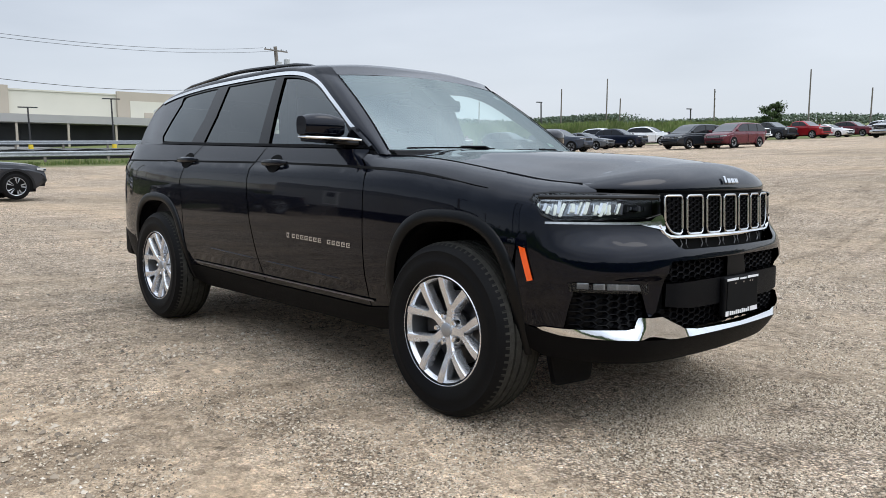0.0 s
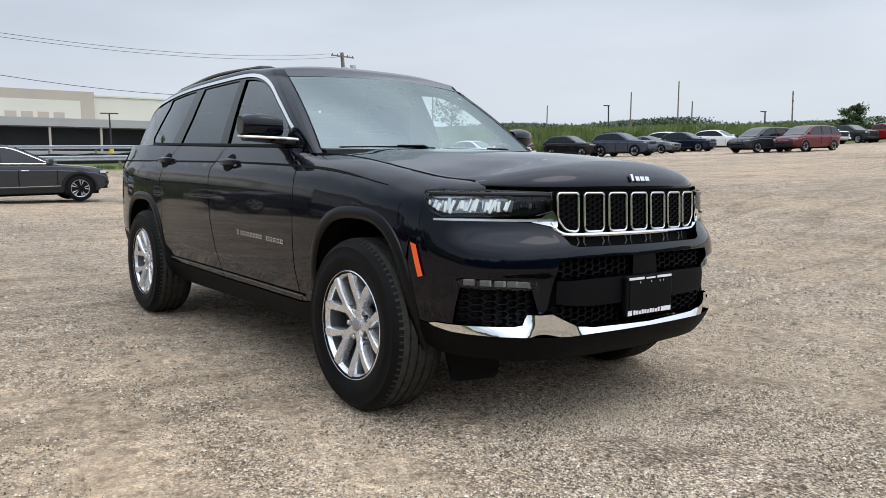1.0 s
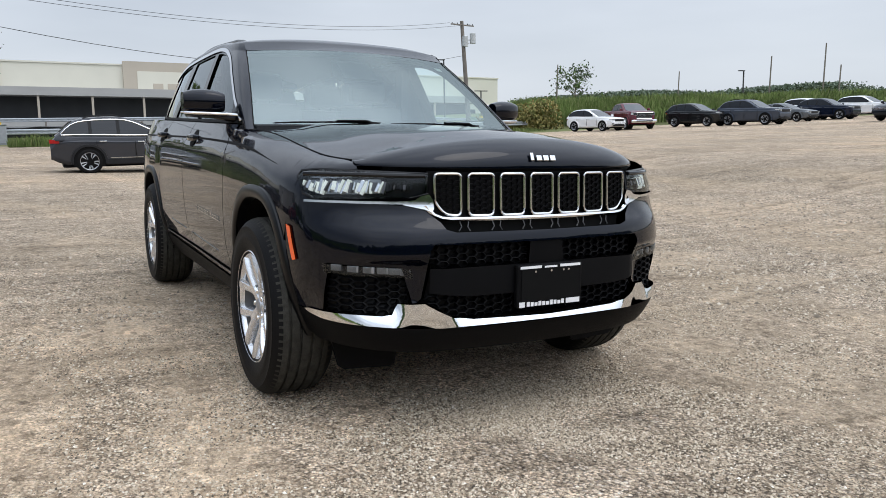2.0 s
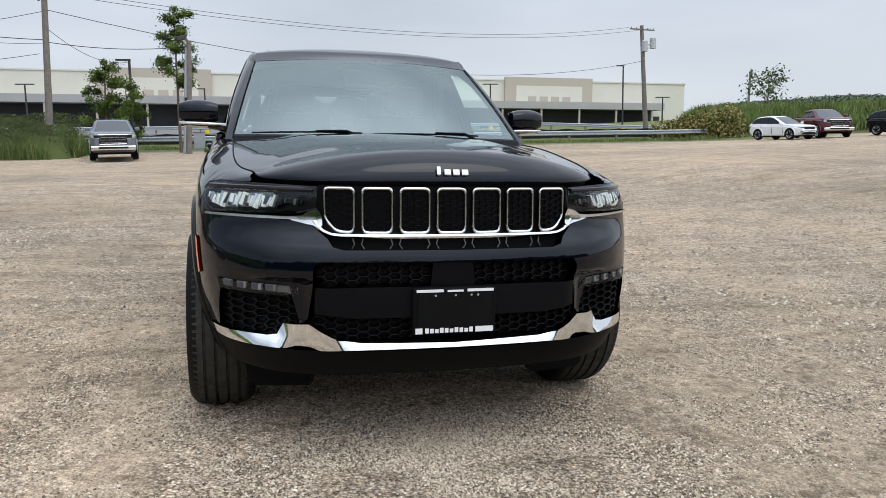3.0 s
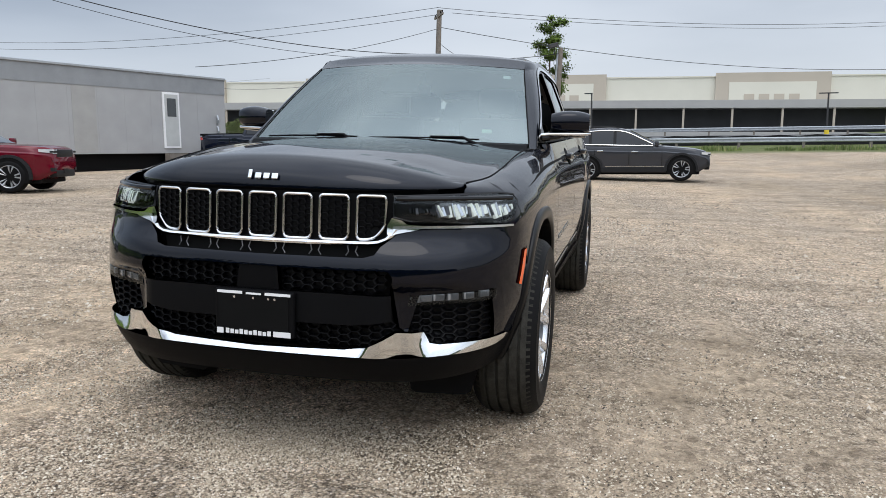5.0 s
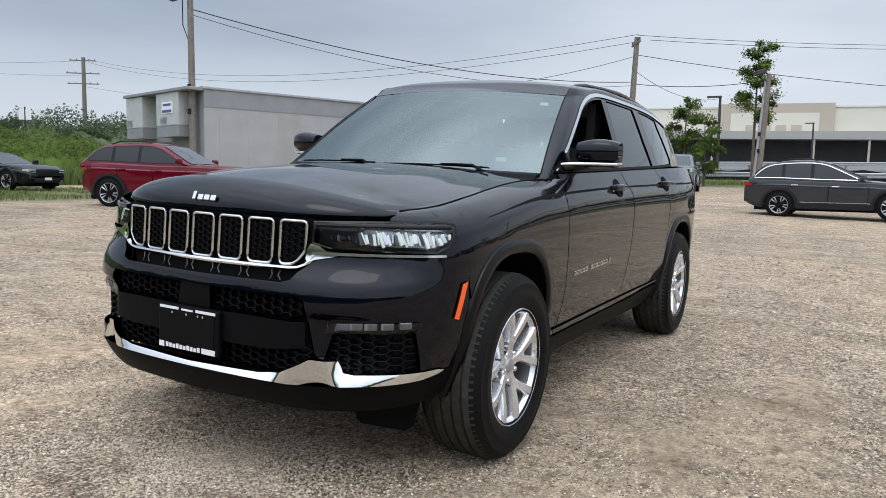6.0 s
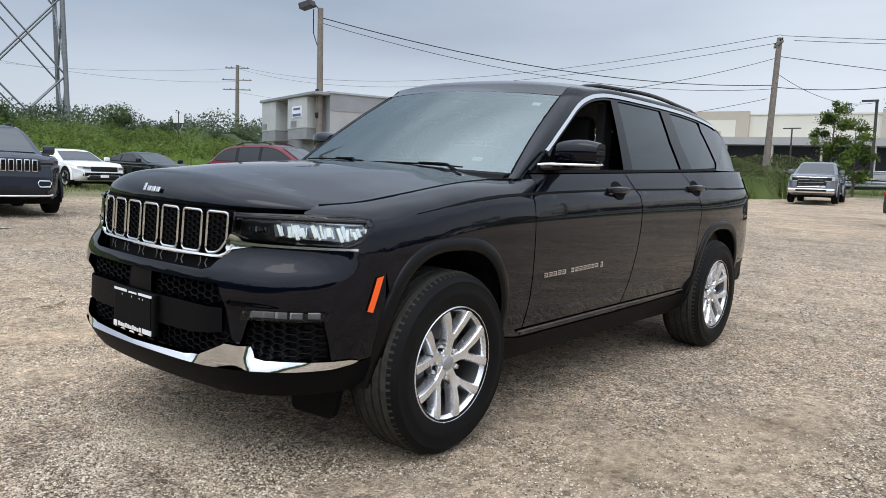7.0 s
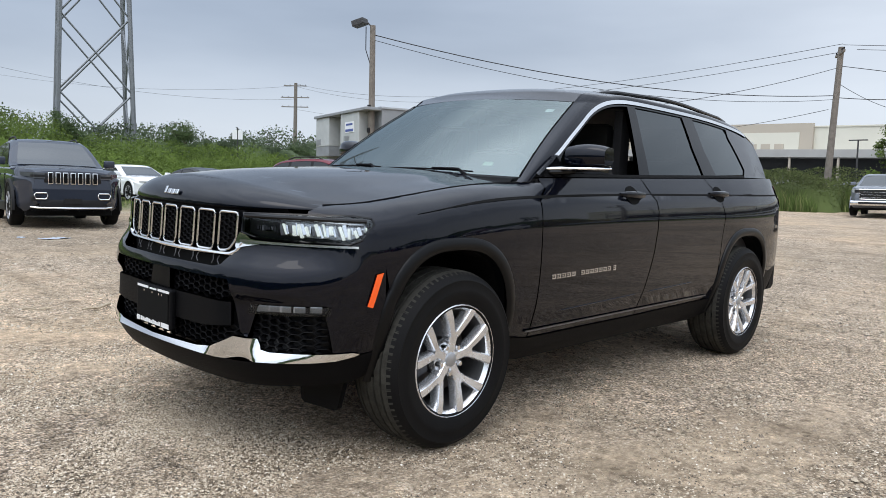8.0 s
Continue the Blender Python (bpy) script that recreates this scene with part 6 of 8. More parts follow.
    screen_glass("windscreen", bf - 0.06, rf + 0.03, GLASS_PALE, 0.012)
    screen_glass("rear_screen", br + (rr - br) * 0.25, rr - 0.04, GLASS, -0.012)
    sill_z = lambda x: max(topf(x), zb0) + 0.035
    xf0 = bf - 0.30
    for side in (1, -1):
        span = [x for x in lin(br + 0.16, bf - 0.16, 60) if roof_line(x) - 0.095 > sill_z(x) + 0.02]
        x0, x1 = span[-1], span[0]
        cuts = {"coupe": [0.0, 0.60, 0.64, 0.92], "pickup": [0.0, 0.50, 0.54, 0.97], "sedan": [0.0, 0.42, 0.46, 0.90]}.get(kind, [0.0, 0.41, 0.445, 0.70, 0.735, 0.98])
        bm = bmesh.new()
        cols = []
        for x in lin(x0 + 0.02, x0 + (x1 - x0) * cuts[-1] - 0.03, 24):
            lo_, hi_ = sill_z(x) - 0.012, max(sill_z(x) + 0.01, roof_line(x) - 0.080)
            cols.append([bm.verts.new((x, side * (wall_y(z) + 0.006), z)) for z in (lo_, (lo_ + hi_) / 2, hi_)])
        for c0, c1 in zip(cols[:-1], cols[1:]):
            for i in range(2):
                bm.faces.new((c0[i], c1[i], c1[i + 1], c0[i + 1]))
        bmesh.ops.recalc_face_normals(bm, faces=bm.faces[:])
        part("window_surround", bm, PLASTIC, car, "black window surround", soft=True)
        for a, b in zip(cuts[::2], cuts[1::2]):
            bm = bmesh.new()
            cols = []
            for x in lin(x0 + (x1 - x0) * a, x0 + (x1 - x0) * b, 10):
                lo_, hi_ = sill_z(x), max(sill_z(x) + 0.01, roof_line(x) - 0.095)
                cols.append([bm.verts.new((x, side * (wall_y(z) + 0.009), z)) for z in (lo_, (lo_ + hi_) / 2, hi_)])
            for c0, c1 in zip(cols[:-1], cols[1:]):
                for i in range(2):
                    bm.faces.new((c0[i], c1[i], c1[i + 1], c0[i + 1]))
            bmesh.ops.recalc_face_normals(bm, faces=bm.faces[:])
            part("side_window", bm, GLASS, car, soft=True)
        if chrome:
            bm = bmesh.new()
            xs_ = lin(x0 + 0.03, x1 - 0.03, 22)
            loop = [(x, max(sill_z(x), roof_line(x) - 0.082)) for x in xs_] + [(x, sill_z(x) - 0.012) for x in xs_[::-1]]
            add_tube(bm, [(x, side * (wall_y(z) + 0.020), z) for x, z in loop], 0.015, 6, closed=True)
            part("window_chrome", bm, mat_chrome, car, "bright strip round the side windows", soft=True)
        if rails:
            bm = bmesh.new()
            add_tube(bm, [(rf - 0.30, side * y_t * 0.84, H - 0.03), (rf - 0.48, side * y_t * 0.84, H + 0.04), (rr + 0.5, side * y_t * 0.84, H + 0.03), (rr + 0.25, side * y_t * 0.84, H - 0.05)], 0.018, 6)
            part("roof_rail", bm, PLASTIC, car, soft=True)
        bm = bmesh.new()
        add_box(bm, xf0 - 0.02, xf0 + 0.10, min(side * hw * 0.96, side * (hw + 0.17)), max(side * hw * 0.96, side * (hw + 0.17)), sill_z(xf0) - 0.02, sill_z(xf0) + 0.13, bevel=0.03)
        part("door_mirror", bm, col, car, soft=True)
        # door gaps, handles, sill cladding
        for dx in ((bf - 0.10, -0.55 * wb + shift, -0.92 * wb + shift) if kind != "coupe" else (bf - 0.1, -0.62 * wb + shift)):
            bm = bmesh.new()
            zt = topf(dx)
            add_box(bm, dx - 0.006, dx + 0.006, min(side * (hw - 0.02), side * (hw + 0.003)), max(side * (hw - 0.02), side * (hw + 0.003)), clear + 0.14, zt - 0.15)
            part("door_gap", bm, mat_under, car)
        for dx in ((-0.49 * wb + shift, -0.86 * wb + shift) if kind != "coupe" else (-0.52 * wb + shift,)):
            bm = bmesh.new()
            zt = topf(dx) - 0.17
            add_box(bm, dx - 0.10, dx + 0.10, min(side * (hw - 0.02), side * (hw + 0.022)), max(side * (hw - 0.02), side * (hw + 0.022)), zt - 0.018, zt + 0.018, bevel=0.01)
            part("door_handle", bm, mat_satin if chrome else col, car)
        if clad:
            bm = bmesh.new()
            add_box(bm, -wb + shift + wr + 0.08, shift - wr - 0.08, min(side * (hw - 0.10), side * (hw + 0.012)), max(side * (hw - 0.10), side * (hw + 0.012)), clear - 0.02, clear + 0.16, bevel=0.02)
            part("sill_cladding", bm, PLASTIC, car)
            if chrome:
                bm = bmesh.new()
                add_box(bm, -wb + shift + wr + 0.2, shift - wr - 0.15, min(side * hw, side * (hw + 0.02)), max(side * hw, side * (hw + 0.02)), clear + 0.165, clear + 0.19)
                part("sill_strip", bm, mat_satin, car)
        # wheels before flush near-black discs that stand in for the wells' shade
        for wx in (shift, shift - wb):
            bm = bmesh.new()
            pts = [(wx + (wr + 0.075) * math.cos(t), wr + (wr + 0.075) * math.sin(t)) for t in lin(-0.35, math.pi + 0.35, 20)]
            add_prism(bm, pts, side * (hw - 0.25), side * (hw + 0.006))
            part("wheel_well", bm, mat_under, car)
            bm = bmesh.new()
            ring = []
            for t in lin(-0.15, math.pi + 0.15, 18):
                c, s = math.cos(t), math.sin(t)
                ring.append([bm.verts.new((wx + r_ * c, side * y_, wr + r_ * s)) for r_, y_ in ((wr + 0.06, hw + 0.004), (wr + 0.065, hw + 0.02), (wr + 0.125, hw + 0.016), (wr + 0.135, hw - 0.03))])
            for a, b in zip(ring[:-1], ring[1:]):
                for i in range(3):
                    bm.faces.new((a[i], a[i + 1], b[i + 1], b[i]))
            part("wheel_arch", bm, PLASTIC if clad else col, car, soft=True)
            hub = thing_part("wheel", car)
            hub.matrix_basis = pose(wx, side * (hw - 0.10), wr, 0, 17 * (wx > 0) + 31 * side, 0 if side > 0 else 180)
            for nm, me in plain_wheel(wr, 0.235 if kind != "pickup" else 0.27, dark_wheels):
                o = new(nm, me)
                o.parent = hub
        # lamps wrap round the body's corners
        def plan_w(x):
            e = min(x_f - x, x - x_r)
            return hw * (1 - (0.27 if kind == "suv" else 0.22) * (1 - smooth(0, 0.55, e)) ** 1.5 - 0.012 * (1 - smooth(0.5, 1.4, e)))

        def wrap(nm, pts, z0, z1, material, label=""):
            bm = bmesh.new()
            n_ = len(pts)
            cols = []
            for i_, (x, y) in enumerate(pts):
                t_ = i_ / (n_ - 1)
                cols.append([bm.verts.new((x, side * y, z)) for z in (z0(t_), (z0(t_) + z1(t_)) / 2, z1(t_))])
            for a, b in zip(cols[:-1], cols[1:]):
                for i_ in range(2):
                    bm.faces.new((a[i_], b[i_], b[i_ + 1], a[i_ + 1]))
            bmesh.ops.recalc_face_normals(bm, faces=bm.faces[:])
            return part(nm, bm, material, car, label, soft=True)
        zh = topf(x_f - 0.25) - 0.10
        w0_ = plan_w(x_f)
        tall = 0.17 if kind == "pickup" else 0.075
        nose_pts = [(x_f + 0.012, w0_ * 0.70), (x_f + 0.012, w0_ * 0.97)] + [(x_f - d_, plan_w(x_f - d_) + 0.008) for d_ in (0.03, 0.07, 0.12, 0.18, 0.26)]
        lamp_ = wrap("headlamp", nose_pts, lambda t_: zh - tall + 0.05 * t_, lambda t_: zh + 0.03 + 0.01 * t_, SMOKED if bars else LAMP, "clear headlamp")
        wrap("lamp_inner", [(x + 0.003, y + 0.003) for x, y in nose_pts[:4]], lambda t_: zh - tall + 0.03, lambda t_: zh - 0.005, PLASTIC)
        zt = topf(x_r + 0.2) - 0.14
        tail_pts = [(x_r - 0.012, w0_ * 0.62), (x_r - 0.012, w0_ * 0.97)] + [(x_r + d_, plan_w(x_r + d_) + 0.008) for d_ in (0.03, 0.08, 0.15, 0.24)]
        wrap("tail_lamp", tail_pts, lambda t_: zt - 0.07, lambda t_: zt + 0.05 - 0.03 * t_, TAIL, "red tail lamp")
        fog_pts = [(x_f + 0.010, w0_ * 0.80), (x_f + 0.010, w0_ * 0.98)] + [(x_f - d_, plan_w(x_f - d_) * 0.985 + 0.006) for d_ in (0.03, 0.08)]
        if bars:
            ring_ = [(x_f + 0.016, side * (w0_ * 0.80 + 0.11 * q_), clear + 0.29 + 0.055 * r_) for q_, r_ in ((-0.9, -0.6), (-1, 0.3), (-0.8, 1), (0.7, 1), (1, 0.4), (0.8, -0.9), (-0.6, -1))]
            bm = bmesh.new()
            add_tube(bm, ring_, 0.011, 6, closed=True)
            part("fog_lamp_ring", bm, mat_chrome, car, "bright ring round the fog lamp", soft=True)
        wrap("fog_lamp", fog_pts, lambda t_: clear + 0.20, lambda t_: clear + 0.28, PLASTIC)
    # front
    zh = topf(x_f - 0.25) - 0.10
    bm = bmesh.new()
    if kind == "pickup":
        add_box(bm, x_f - 0.08, x_f + 0.012, -hw * 0.60, hw * 0.60, 0.72, zh + 0.03, bevel=0.02)
    else:
        add_box(bm, x_f - 0.10, x_f + 0.010, -hw * 0.52, hw * 0.52, zh - 0.15, zh + 0.03, bevel=0.02)
    g = part("grille", bm, PLASTIC, car, "dark front grille", soft=True)
    if bars:
        for i in range(bars):
            y = (i - (bars - 1) / 2) * hw * 0.94 / bars
            bm = bmesh.new()
            add_box(bm, x_f + 0.004, x_f + 0.018, y - 0.045, y + 0.045, zh - 0.17, zh + 0.045, bevel=0.008)
            sl = part("grille_slot", bm, mat_satin, g, soft=True)
            bm = bmesh.new()
            add_box(bm, x_f + 0.012, x_f + 0.020, y - 0.032, y + 0.032, zh - 0.155, zh + 0.03)
            part("slot_gap", bm, mat_under, sl)
    elif grille:
        for i in range(3):
            z = (0.80 if kind == "pickup" else zh - 0.11) + (0.12 if kind == "pickup" else 0.05) * i
            bm = bmesh.new()
            add_box(bm, x_f + 0.005, x_f + 0.022, -hw * 0.54 if kind == "pickup" else -hw * 0.48, hw * 0.54 if kind == "pickup" else hw * 0.48, z, z + (0.012 if kind == "pickup" else 0.022), bevel=0.003)
            part("grille_bar", bm, mat_satin if kind == "pickup" else mat_chrome, g)
    bm = bmesh.new()
    if kind == "pickup":
        add_box(bm, x_f - 0.12, x_f + 0.07, -hw * 0.94, hw * 0.94, 0.46, 0.68, bevel=0.05)
        fb = part("front_bumper", bm, mat_chrome if grille else col, car, soft=True)
        bm = bmesh.new()
        add_box(bm, x_f + 0.05, x_f + 0.078, -hw * 0.62, hw * 0.62, 0.53, 0.63, bevel=0.02)
        part("bumper_intake", bm, PLASTIC, fb)
        if grille:
            bm = bmesh.new()
            add_tube(bm, [(x_f + 0.016, s_ * hw * q_, z_) for s_, q_, z_ in ((1, 0.57, 0.74), (1, 0.60, zh + 0.01), (-1, 0.60, zh + 0.01), (-1, 0.57, 0.74))], 0.018, 6, closed=True)
            part("grille_frame", bm, mat_chrome, g, "bright frame round the grille", soft=True)
        bm = bmesh.new()
        add_box(bm, -4.74 + shift, -2.85 + shift, -hw * 0.86, hw * 0.86, 1.36, 1.436)
        part("load_bed", bm, mat_under, car)
        bm = bmesh.new()
        add_box(bm, x_r - 0.10, x_r + 0.06, -hw * 0.92, hw * 0.92, 0.50, 0.66, bevel=0.04)
        part("rear_bumper", bm, mat_satin, car, soft=True)
    else:
        add_box(bm, x_f - 0.16, x_f + 0.006, -hw * 0.60, hw * 0.60, clear + 0.06, clear + 0.24, bevel=0.03)
        part("front_intake", bm, PLASTIC, car, soft=True)
    if bars:
        bm = bmesh.new()
        add_tube(bm, [(x_f - 0.10, -hw * 0.74, clear + 0.09), (x_f + 0.012, -hw * 0.60, clear + 0.075), (x_f + 0.016, 0, clear + 0.07), (x_f + 0.012, hw * 0.60, clear + 0.075), (x_f - 0.10, hw * 0.74, clear + 0.09)], 0.018, 6)
        part("bumper_strip", bm, mat_satin, car, "bright strip along the bumper's bottom", soft=True)
    bm = bmesh.new()
    add_box(bm, x_r + 0.3, x_f - 0.3, -hw * 0.8, hw * 0.8, clear - 0.08, clear + 0.05, bevel=0.02)
    part("underbody", bm, mat_under, car)
    bm = bmesh.new()
    add_box(bm, x_f + 0.012, x_f + 0.024, -0.15, 0.15, clear + 0.15, clear + 0.25)
    part("plate", bm, mat_white if kind == "coupe" else PLASTIC, car)
    return car


vehicle("dark_crossover", "crossover", (-22.4, 1.3), 89, "graphite", (0.035, 0.037, 0.043), "dark graphite crossover with bright window strip at the lot's edge", chrome=True, rails=True, clad=True)
vehicle("red_crossover", "suv", (-10.88, -13.3), 109, "deep_red", (0.115, 0.003, 0.012), "deep red crossover with black roof rails beside the site office", rails=True, clad=True, scale=0.945)
vehicle("black_pickup", "pickup", (-24.0, -12.03), 83, "blue_black", (0.006, 0.009, 0.020), "blue-black crew cab pickup truck with chrome grille", grille=True)
vehicle("navy_pickup", "pickup", (-27.0, -13.0), 84, "navy", (0.006, 0.010, 0.024), "dark navy pickup truck parked alongside the black one", grille=True)
vehicle("silver_pickup", "pickup", (-36.9, -6.5), 8, "silver_grey", (0.15, 0.165, 0.19), "silver-grey pickup truck with chrome front bumper", grille=True, dark_wheels=True)
vehicle("slate_suv", "suv", (-3.26, -13.05), 80, "slate", (0.030, 0.036, 0.050), "slate grey SUV with seven-slot chrome grille", bars=7, rails=True, chrome=False, clad=True, scale=0.96)
vehicle("white_coupe", "coupe", (-11.2, -26.6), 90, "gloss_white", (0.78, 0.79, 0.80), "white muscle coupe with dark grille on the grass edge", metal=0.0)
vehicle("black_coupe", "coupe", (-14.6, -27.0), 97, "gloss_black", (0.012, 0.013, 0.014), "black muscle coupe parked beside the white one")
vehicle("black_suv", "suv", (-38.6, 42.4), 10, "gloss_black", (0.012, 0.013, 0.014), "black SUV in the far row of cars")
vehicle("blue_grey_suv", "suv", (-34.8, 43.9), 8, "blue_grey", (0.045, 0.055, 0.075), "blue-grey SUV in the far row of cars", rails=True, scale=1.05)
vehicle("grey_sedan", "sedan", (-37.4, 50.6), 8, "mid_grey", (0.11, 0.12, 0.13), "mid-grey sedan in the far row of cars")
vehicle("white_boxy_suv", "suv", (-39.8, 57.0), 8, "gloss_white", (0.78, 0.79, 0.80), "white boxy SUV behind the front row", metal=0.0, scale=1.06)
vehicle("navy_suv", "suv", (-37.3, 55.6), 8, "navy", (0.015, 0.02, 0.032), "navy SUV in the far row of cars")
vehicle("white_suv", "suv", (-38.9, 63.1), 8, "gloss_white", (0.78, 0.79, 0.80), "white SUV in the far row of cars", metal=0.0, scale=1.08)
vehicle("dark_minivan", "minivan", (-26.3, 48.4), -101, "charcoal", (0.022, 0.026, 0.033), "charcoal minivan facing the open lot", grille=True)
vehicle("maroon_minivan", "minivan", (-23.6, 49.3), -97, "maroon", (0.11, 0.018, 0.028), "maroon minivan facing the open lot", grille=True)
vehicle("white_crossover", "crossover", (-41.1, 34.9), 8, "gloss_white", (0.78, 0.79, 0.80), "small white crossover below the grassy bank", metal=0.0, scale=0.95)
vehicle("maroon_pickup", "pickup", (-41.3, 38.1), -18, "maroon", (0.11, 0.018, 0.028), "maroon pickup truck below the grassy bank", grille=True)
vehicle("white_pickup", "pickup", (-36.5, 77.5), -14, "gloss_white", (0.78, 0.79, 0.80), "white pickup truck among the distant parked cars", metal=0.0)
vehicle("charcoal_pickup", "pickup", (-35.0, 80.5), -14, "charcoal", (0.022, 0.026, 0.033), "charcoal pickup truck among the distant parked cars")
vehicle("red_pickup", "pickup", (-32.5, 83.0), -14, "bright_red", (0.30, 0.015, 0.02), "red pickup truck among the distant parked cars")
vehicle("maroon_sedan", "suv", (-29.7, 90.0), -10, "maroon", (0.11, 0.018, 0.028), "maroon SUV among the distant parked cars")
vehicle("white_hatchback", "sedan", (-31.0, 86.5), -10, "gloss_white", (0.78, 0.79, 0.80), "white sedan among the distant parked cars", metal=0.0)
vehicle("white_van", "suv", (-26.5, 91.5), -10, "gloss_white", (0.78, 0.79, 0.80), "white SUV among the distant parked cars", metal=0.0)
vehicle("grey_pickup", "pickup", (-21.5, 77.0), -104, "silver", (0.40, 0.41, 0.43), "silver pickup truck at the end of the row", grille=True)

# ---- site office ----
mat_metal_wall = mat("pale_grey_metal_siding", (0.35, 0.35, 0.35), 0.55, vary=0.12, scale=1.2, bump=0.05, bump_scale=30)
mat_metal_dark = mat("darker_grey_panel", (0.25, 0.26, 0.27), 0.6, vary=0.2, scale=1.5)
mat_unit = mat("air_unit_grey", (0.45, 0.46, 0.45), 0.5, vary=0.12, scale=3)
mat_wood_pole = mat("weathered_pole_wood", (0.19, 0.165, 0.14), 0.85, vary=0.35, scale=5, bump=0.3, bump_scale=50)
mat_steel_grey = mat("galvanised_steel", (0.42, 0.44, 0.46), 0.42, metal=0.6, vary=0.2, scale=4)
mat_dark_steel = mat("dark_bronze_steel", (0.035, 0.034, 0.034), 0.55, vary=0.3)
mat_cable = mat("cable_black", (0.02, 0.02, 0.022), 0.7)
mat_yellow = mat("safety_yellow", (0.72, 0.52, 0.03), 0.6, vary=0.15)
mat_print = mat("blue_print", (0.06, 0.09, 0.28), 0.6)


def site_office():
    a, e = Vector((-18.0, -19.72)), Vector((-28.3, -16.7))
    length = (e - a).length
    ang = math.degrees(math.atan2(e.y - a.y, e.x - a.x))
    zg = ground_z(-22, -18) - 0.09
    top = 4.05
    # local x runs along the long wall away from the end with the units, y to the wall's outer side
    box = thing("site_office", pose(a.x, a.y, zg, 0, 0, ang), "long grey metal site office trailer with two wall air units", "trailer")
    w = 5.7
    bm = bmesh.new()
    add_box(bm, 0, length, 0, w, 0.75, 3.35)
    part("wall", bm, mat_metal_wall, box)
    bm = bmesh.new()
    add_box(bm, -0.012, length + 0.012, -0.02, w + 0.02, 3.30, top - 0.10)
    part("fascia", bm, mat_metal_dark, box, "dark grey parapet band")
    bm = bmesh.new()
    add_box(bm, -0.06, length + 0.06, -0.07, w + 0.07, top - 0.10, top, bevel=0.02)
    part("roof", bm, mat_steel_grey, box)
    bm = bmesh.new()
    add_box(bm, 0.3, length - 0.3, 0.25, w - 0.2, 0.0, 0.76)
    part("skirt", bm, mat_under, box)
    for i in range(int(length / 1.22)):
        bm = bmesh.new()
        x = 1.22 * (i + 1) - 0.6
        add_box(bm, x - 0.012, x + 0.012, -0.005, 0.0, 0.76, 3.30)
        part("wall_seam", bm, mat_metal_wall, box)
    bm = bmesh.new()
    add_box(bm, 3.22, 4.20, -0.008, 0.0, 0.80, 3.28)
    part("patch_panel", bm, mat("faded_panel", (0.34, 0.335, 0.32), 0.6, vary=0.15, scale=1.5), box, "darker replaced wall panel")
    for x0, x1, z0, z1, nm in ((7.28, 8.14, 0.95, 3.26, "door"),):
        bm = bmesh.new()
        add_box(bm, x0, x1, -0.05, 0.0, z0, z1, bevel=0.01)
        f = part(nm, bm, mat_white, box, "white framed " + nm)
        bm = bmesh.new()
        add_box(bm, x0 + 0.09, x1 - 0.09, -0.062, -0.05, z0 + 0.09, z1 - 0.09)
        part("door_leaf", bm, mat_unit, f)
        bm = bmesh.new()
        add_box(bm, x0 + 0.2, x1 - 0.2, -0.068, -0.062, z1 - 1.0, z1 - 0.25)
        part("pane", bm, GLASS_PALE, f)
    # end wall, a sheet darker than the side walls, with two tall units
    bm = bmesh.new()
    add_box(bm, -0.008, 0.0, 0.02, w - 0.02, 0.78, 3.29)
    part("end_panel", bm, mat_metal_dark, box, "darker grey end wall")
    for y0, y1 in ((0.85, 2.75), (4.05, 5.62)):
        bm = bmesh.new()
        add_box(bm, -0.62, 0.0, y0, y1, 2.62, 3.88, bevel=0.03)
        u = part("air_unit", bm, mat_unit, box, "tall grey wall air conditioner")
        bm = bmesh.new()
        for k in range(6):
            add_box(bm, -0.635, -0.62, y0 + 0.95, y0 + 1.5, 2.70 + 0.045 * k, 2.722 + 0.045 * k)
        part("louvre", bm, mat_metal_dark, u)
        bm = bmesh.new()
        add_box(bm, -0.60, 0.0, y0 + 0.02, y1 - 0.02, 2.20, 2.62)
        part("duct", bm, mat_metal_dark, u)
    bm = bmesh.new()
    add_box(bm, -0.70, -0.012, -0.02, w + 0.02, 3.88, 4.0, bevel=0.02)
    part("canopy", bm, mat_metal_dark, box, "dark ledge over the air units")
    bm = bmesh.new()
    add_box(bm, -0.64, -0.62, 1.30, 2.20, 3.08, 3.52)
    sg = part("notice", bm, mat_white, box, "white notice with blue lettering bars")
    bm = bmesh.new()
    add_box(bm, -0.65, -0.64, 1.42, 2.08, 3.37, 3.45)
    add_box(bm, -0.65, -0.64, 1.36, 2.14, 3.12, 3.22)
    part("notice_print", bm, mat_print, sg)
    bm = bmesh.new()
    for k in range(4):
        add_box(bm, 7.25, 8.2, -0.35 - 0.28 * k, -0.06 - 0.28 * k, 0.0, 0.74 - 0.18 * k)
    part("entry_steps", bm, mat_wood_pole, box)
    bm = bmesh.new()
    for p in range(3):
        add_tube(bm, [(length - 0.5, -0.03, 1.0 + 0.5 * p), (length - 0.5, -0.09, 1.2 + 0.5 * p), (length - 0.5, -0.03, 1.4 + 0.5 * p)], 0.05, 6)
    part("meter_pipes", bm, mat_steel_grey, box)


site_office()


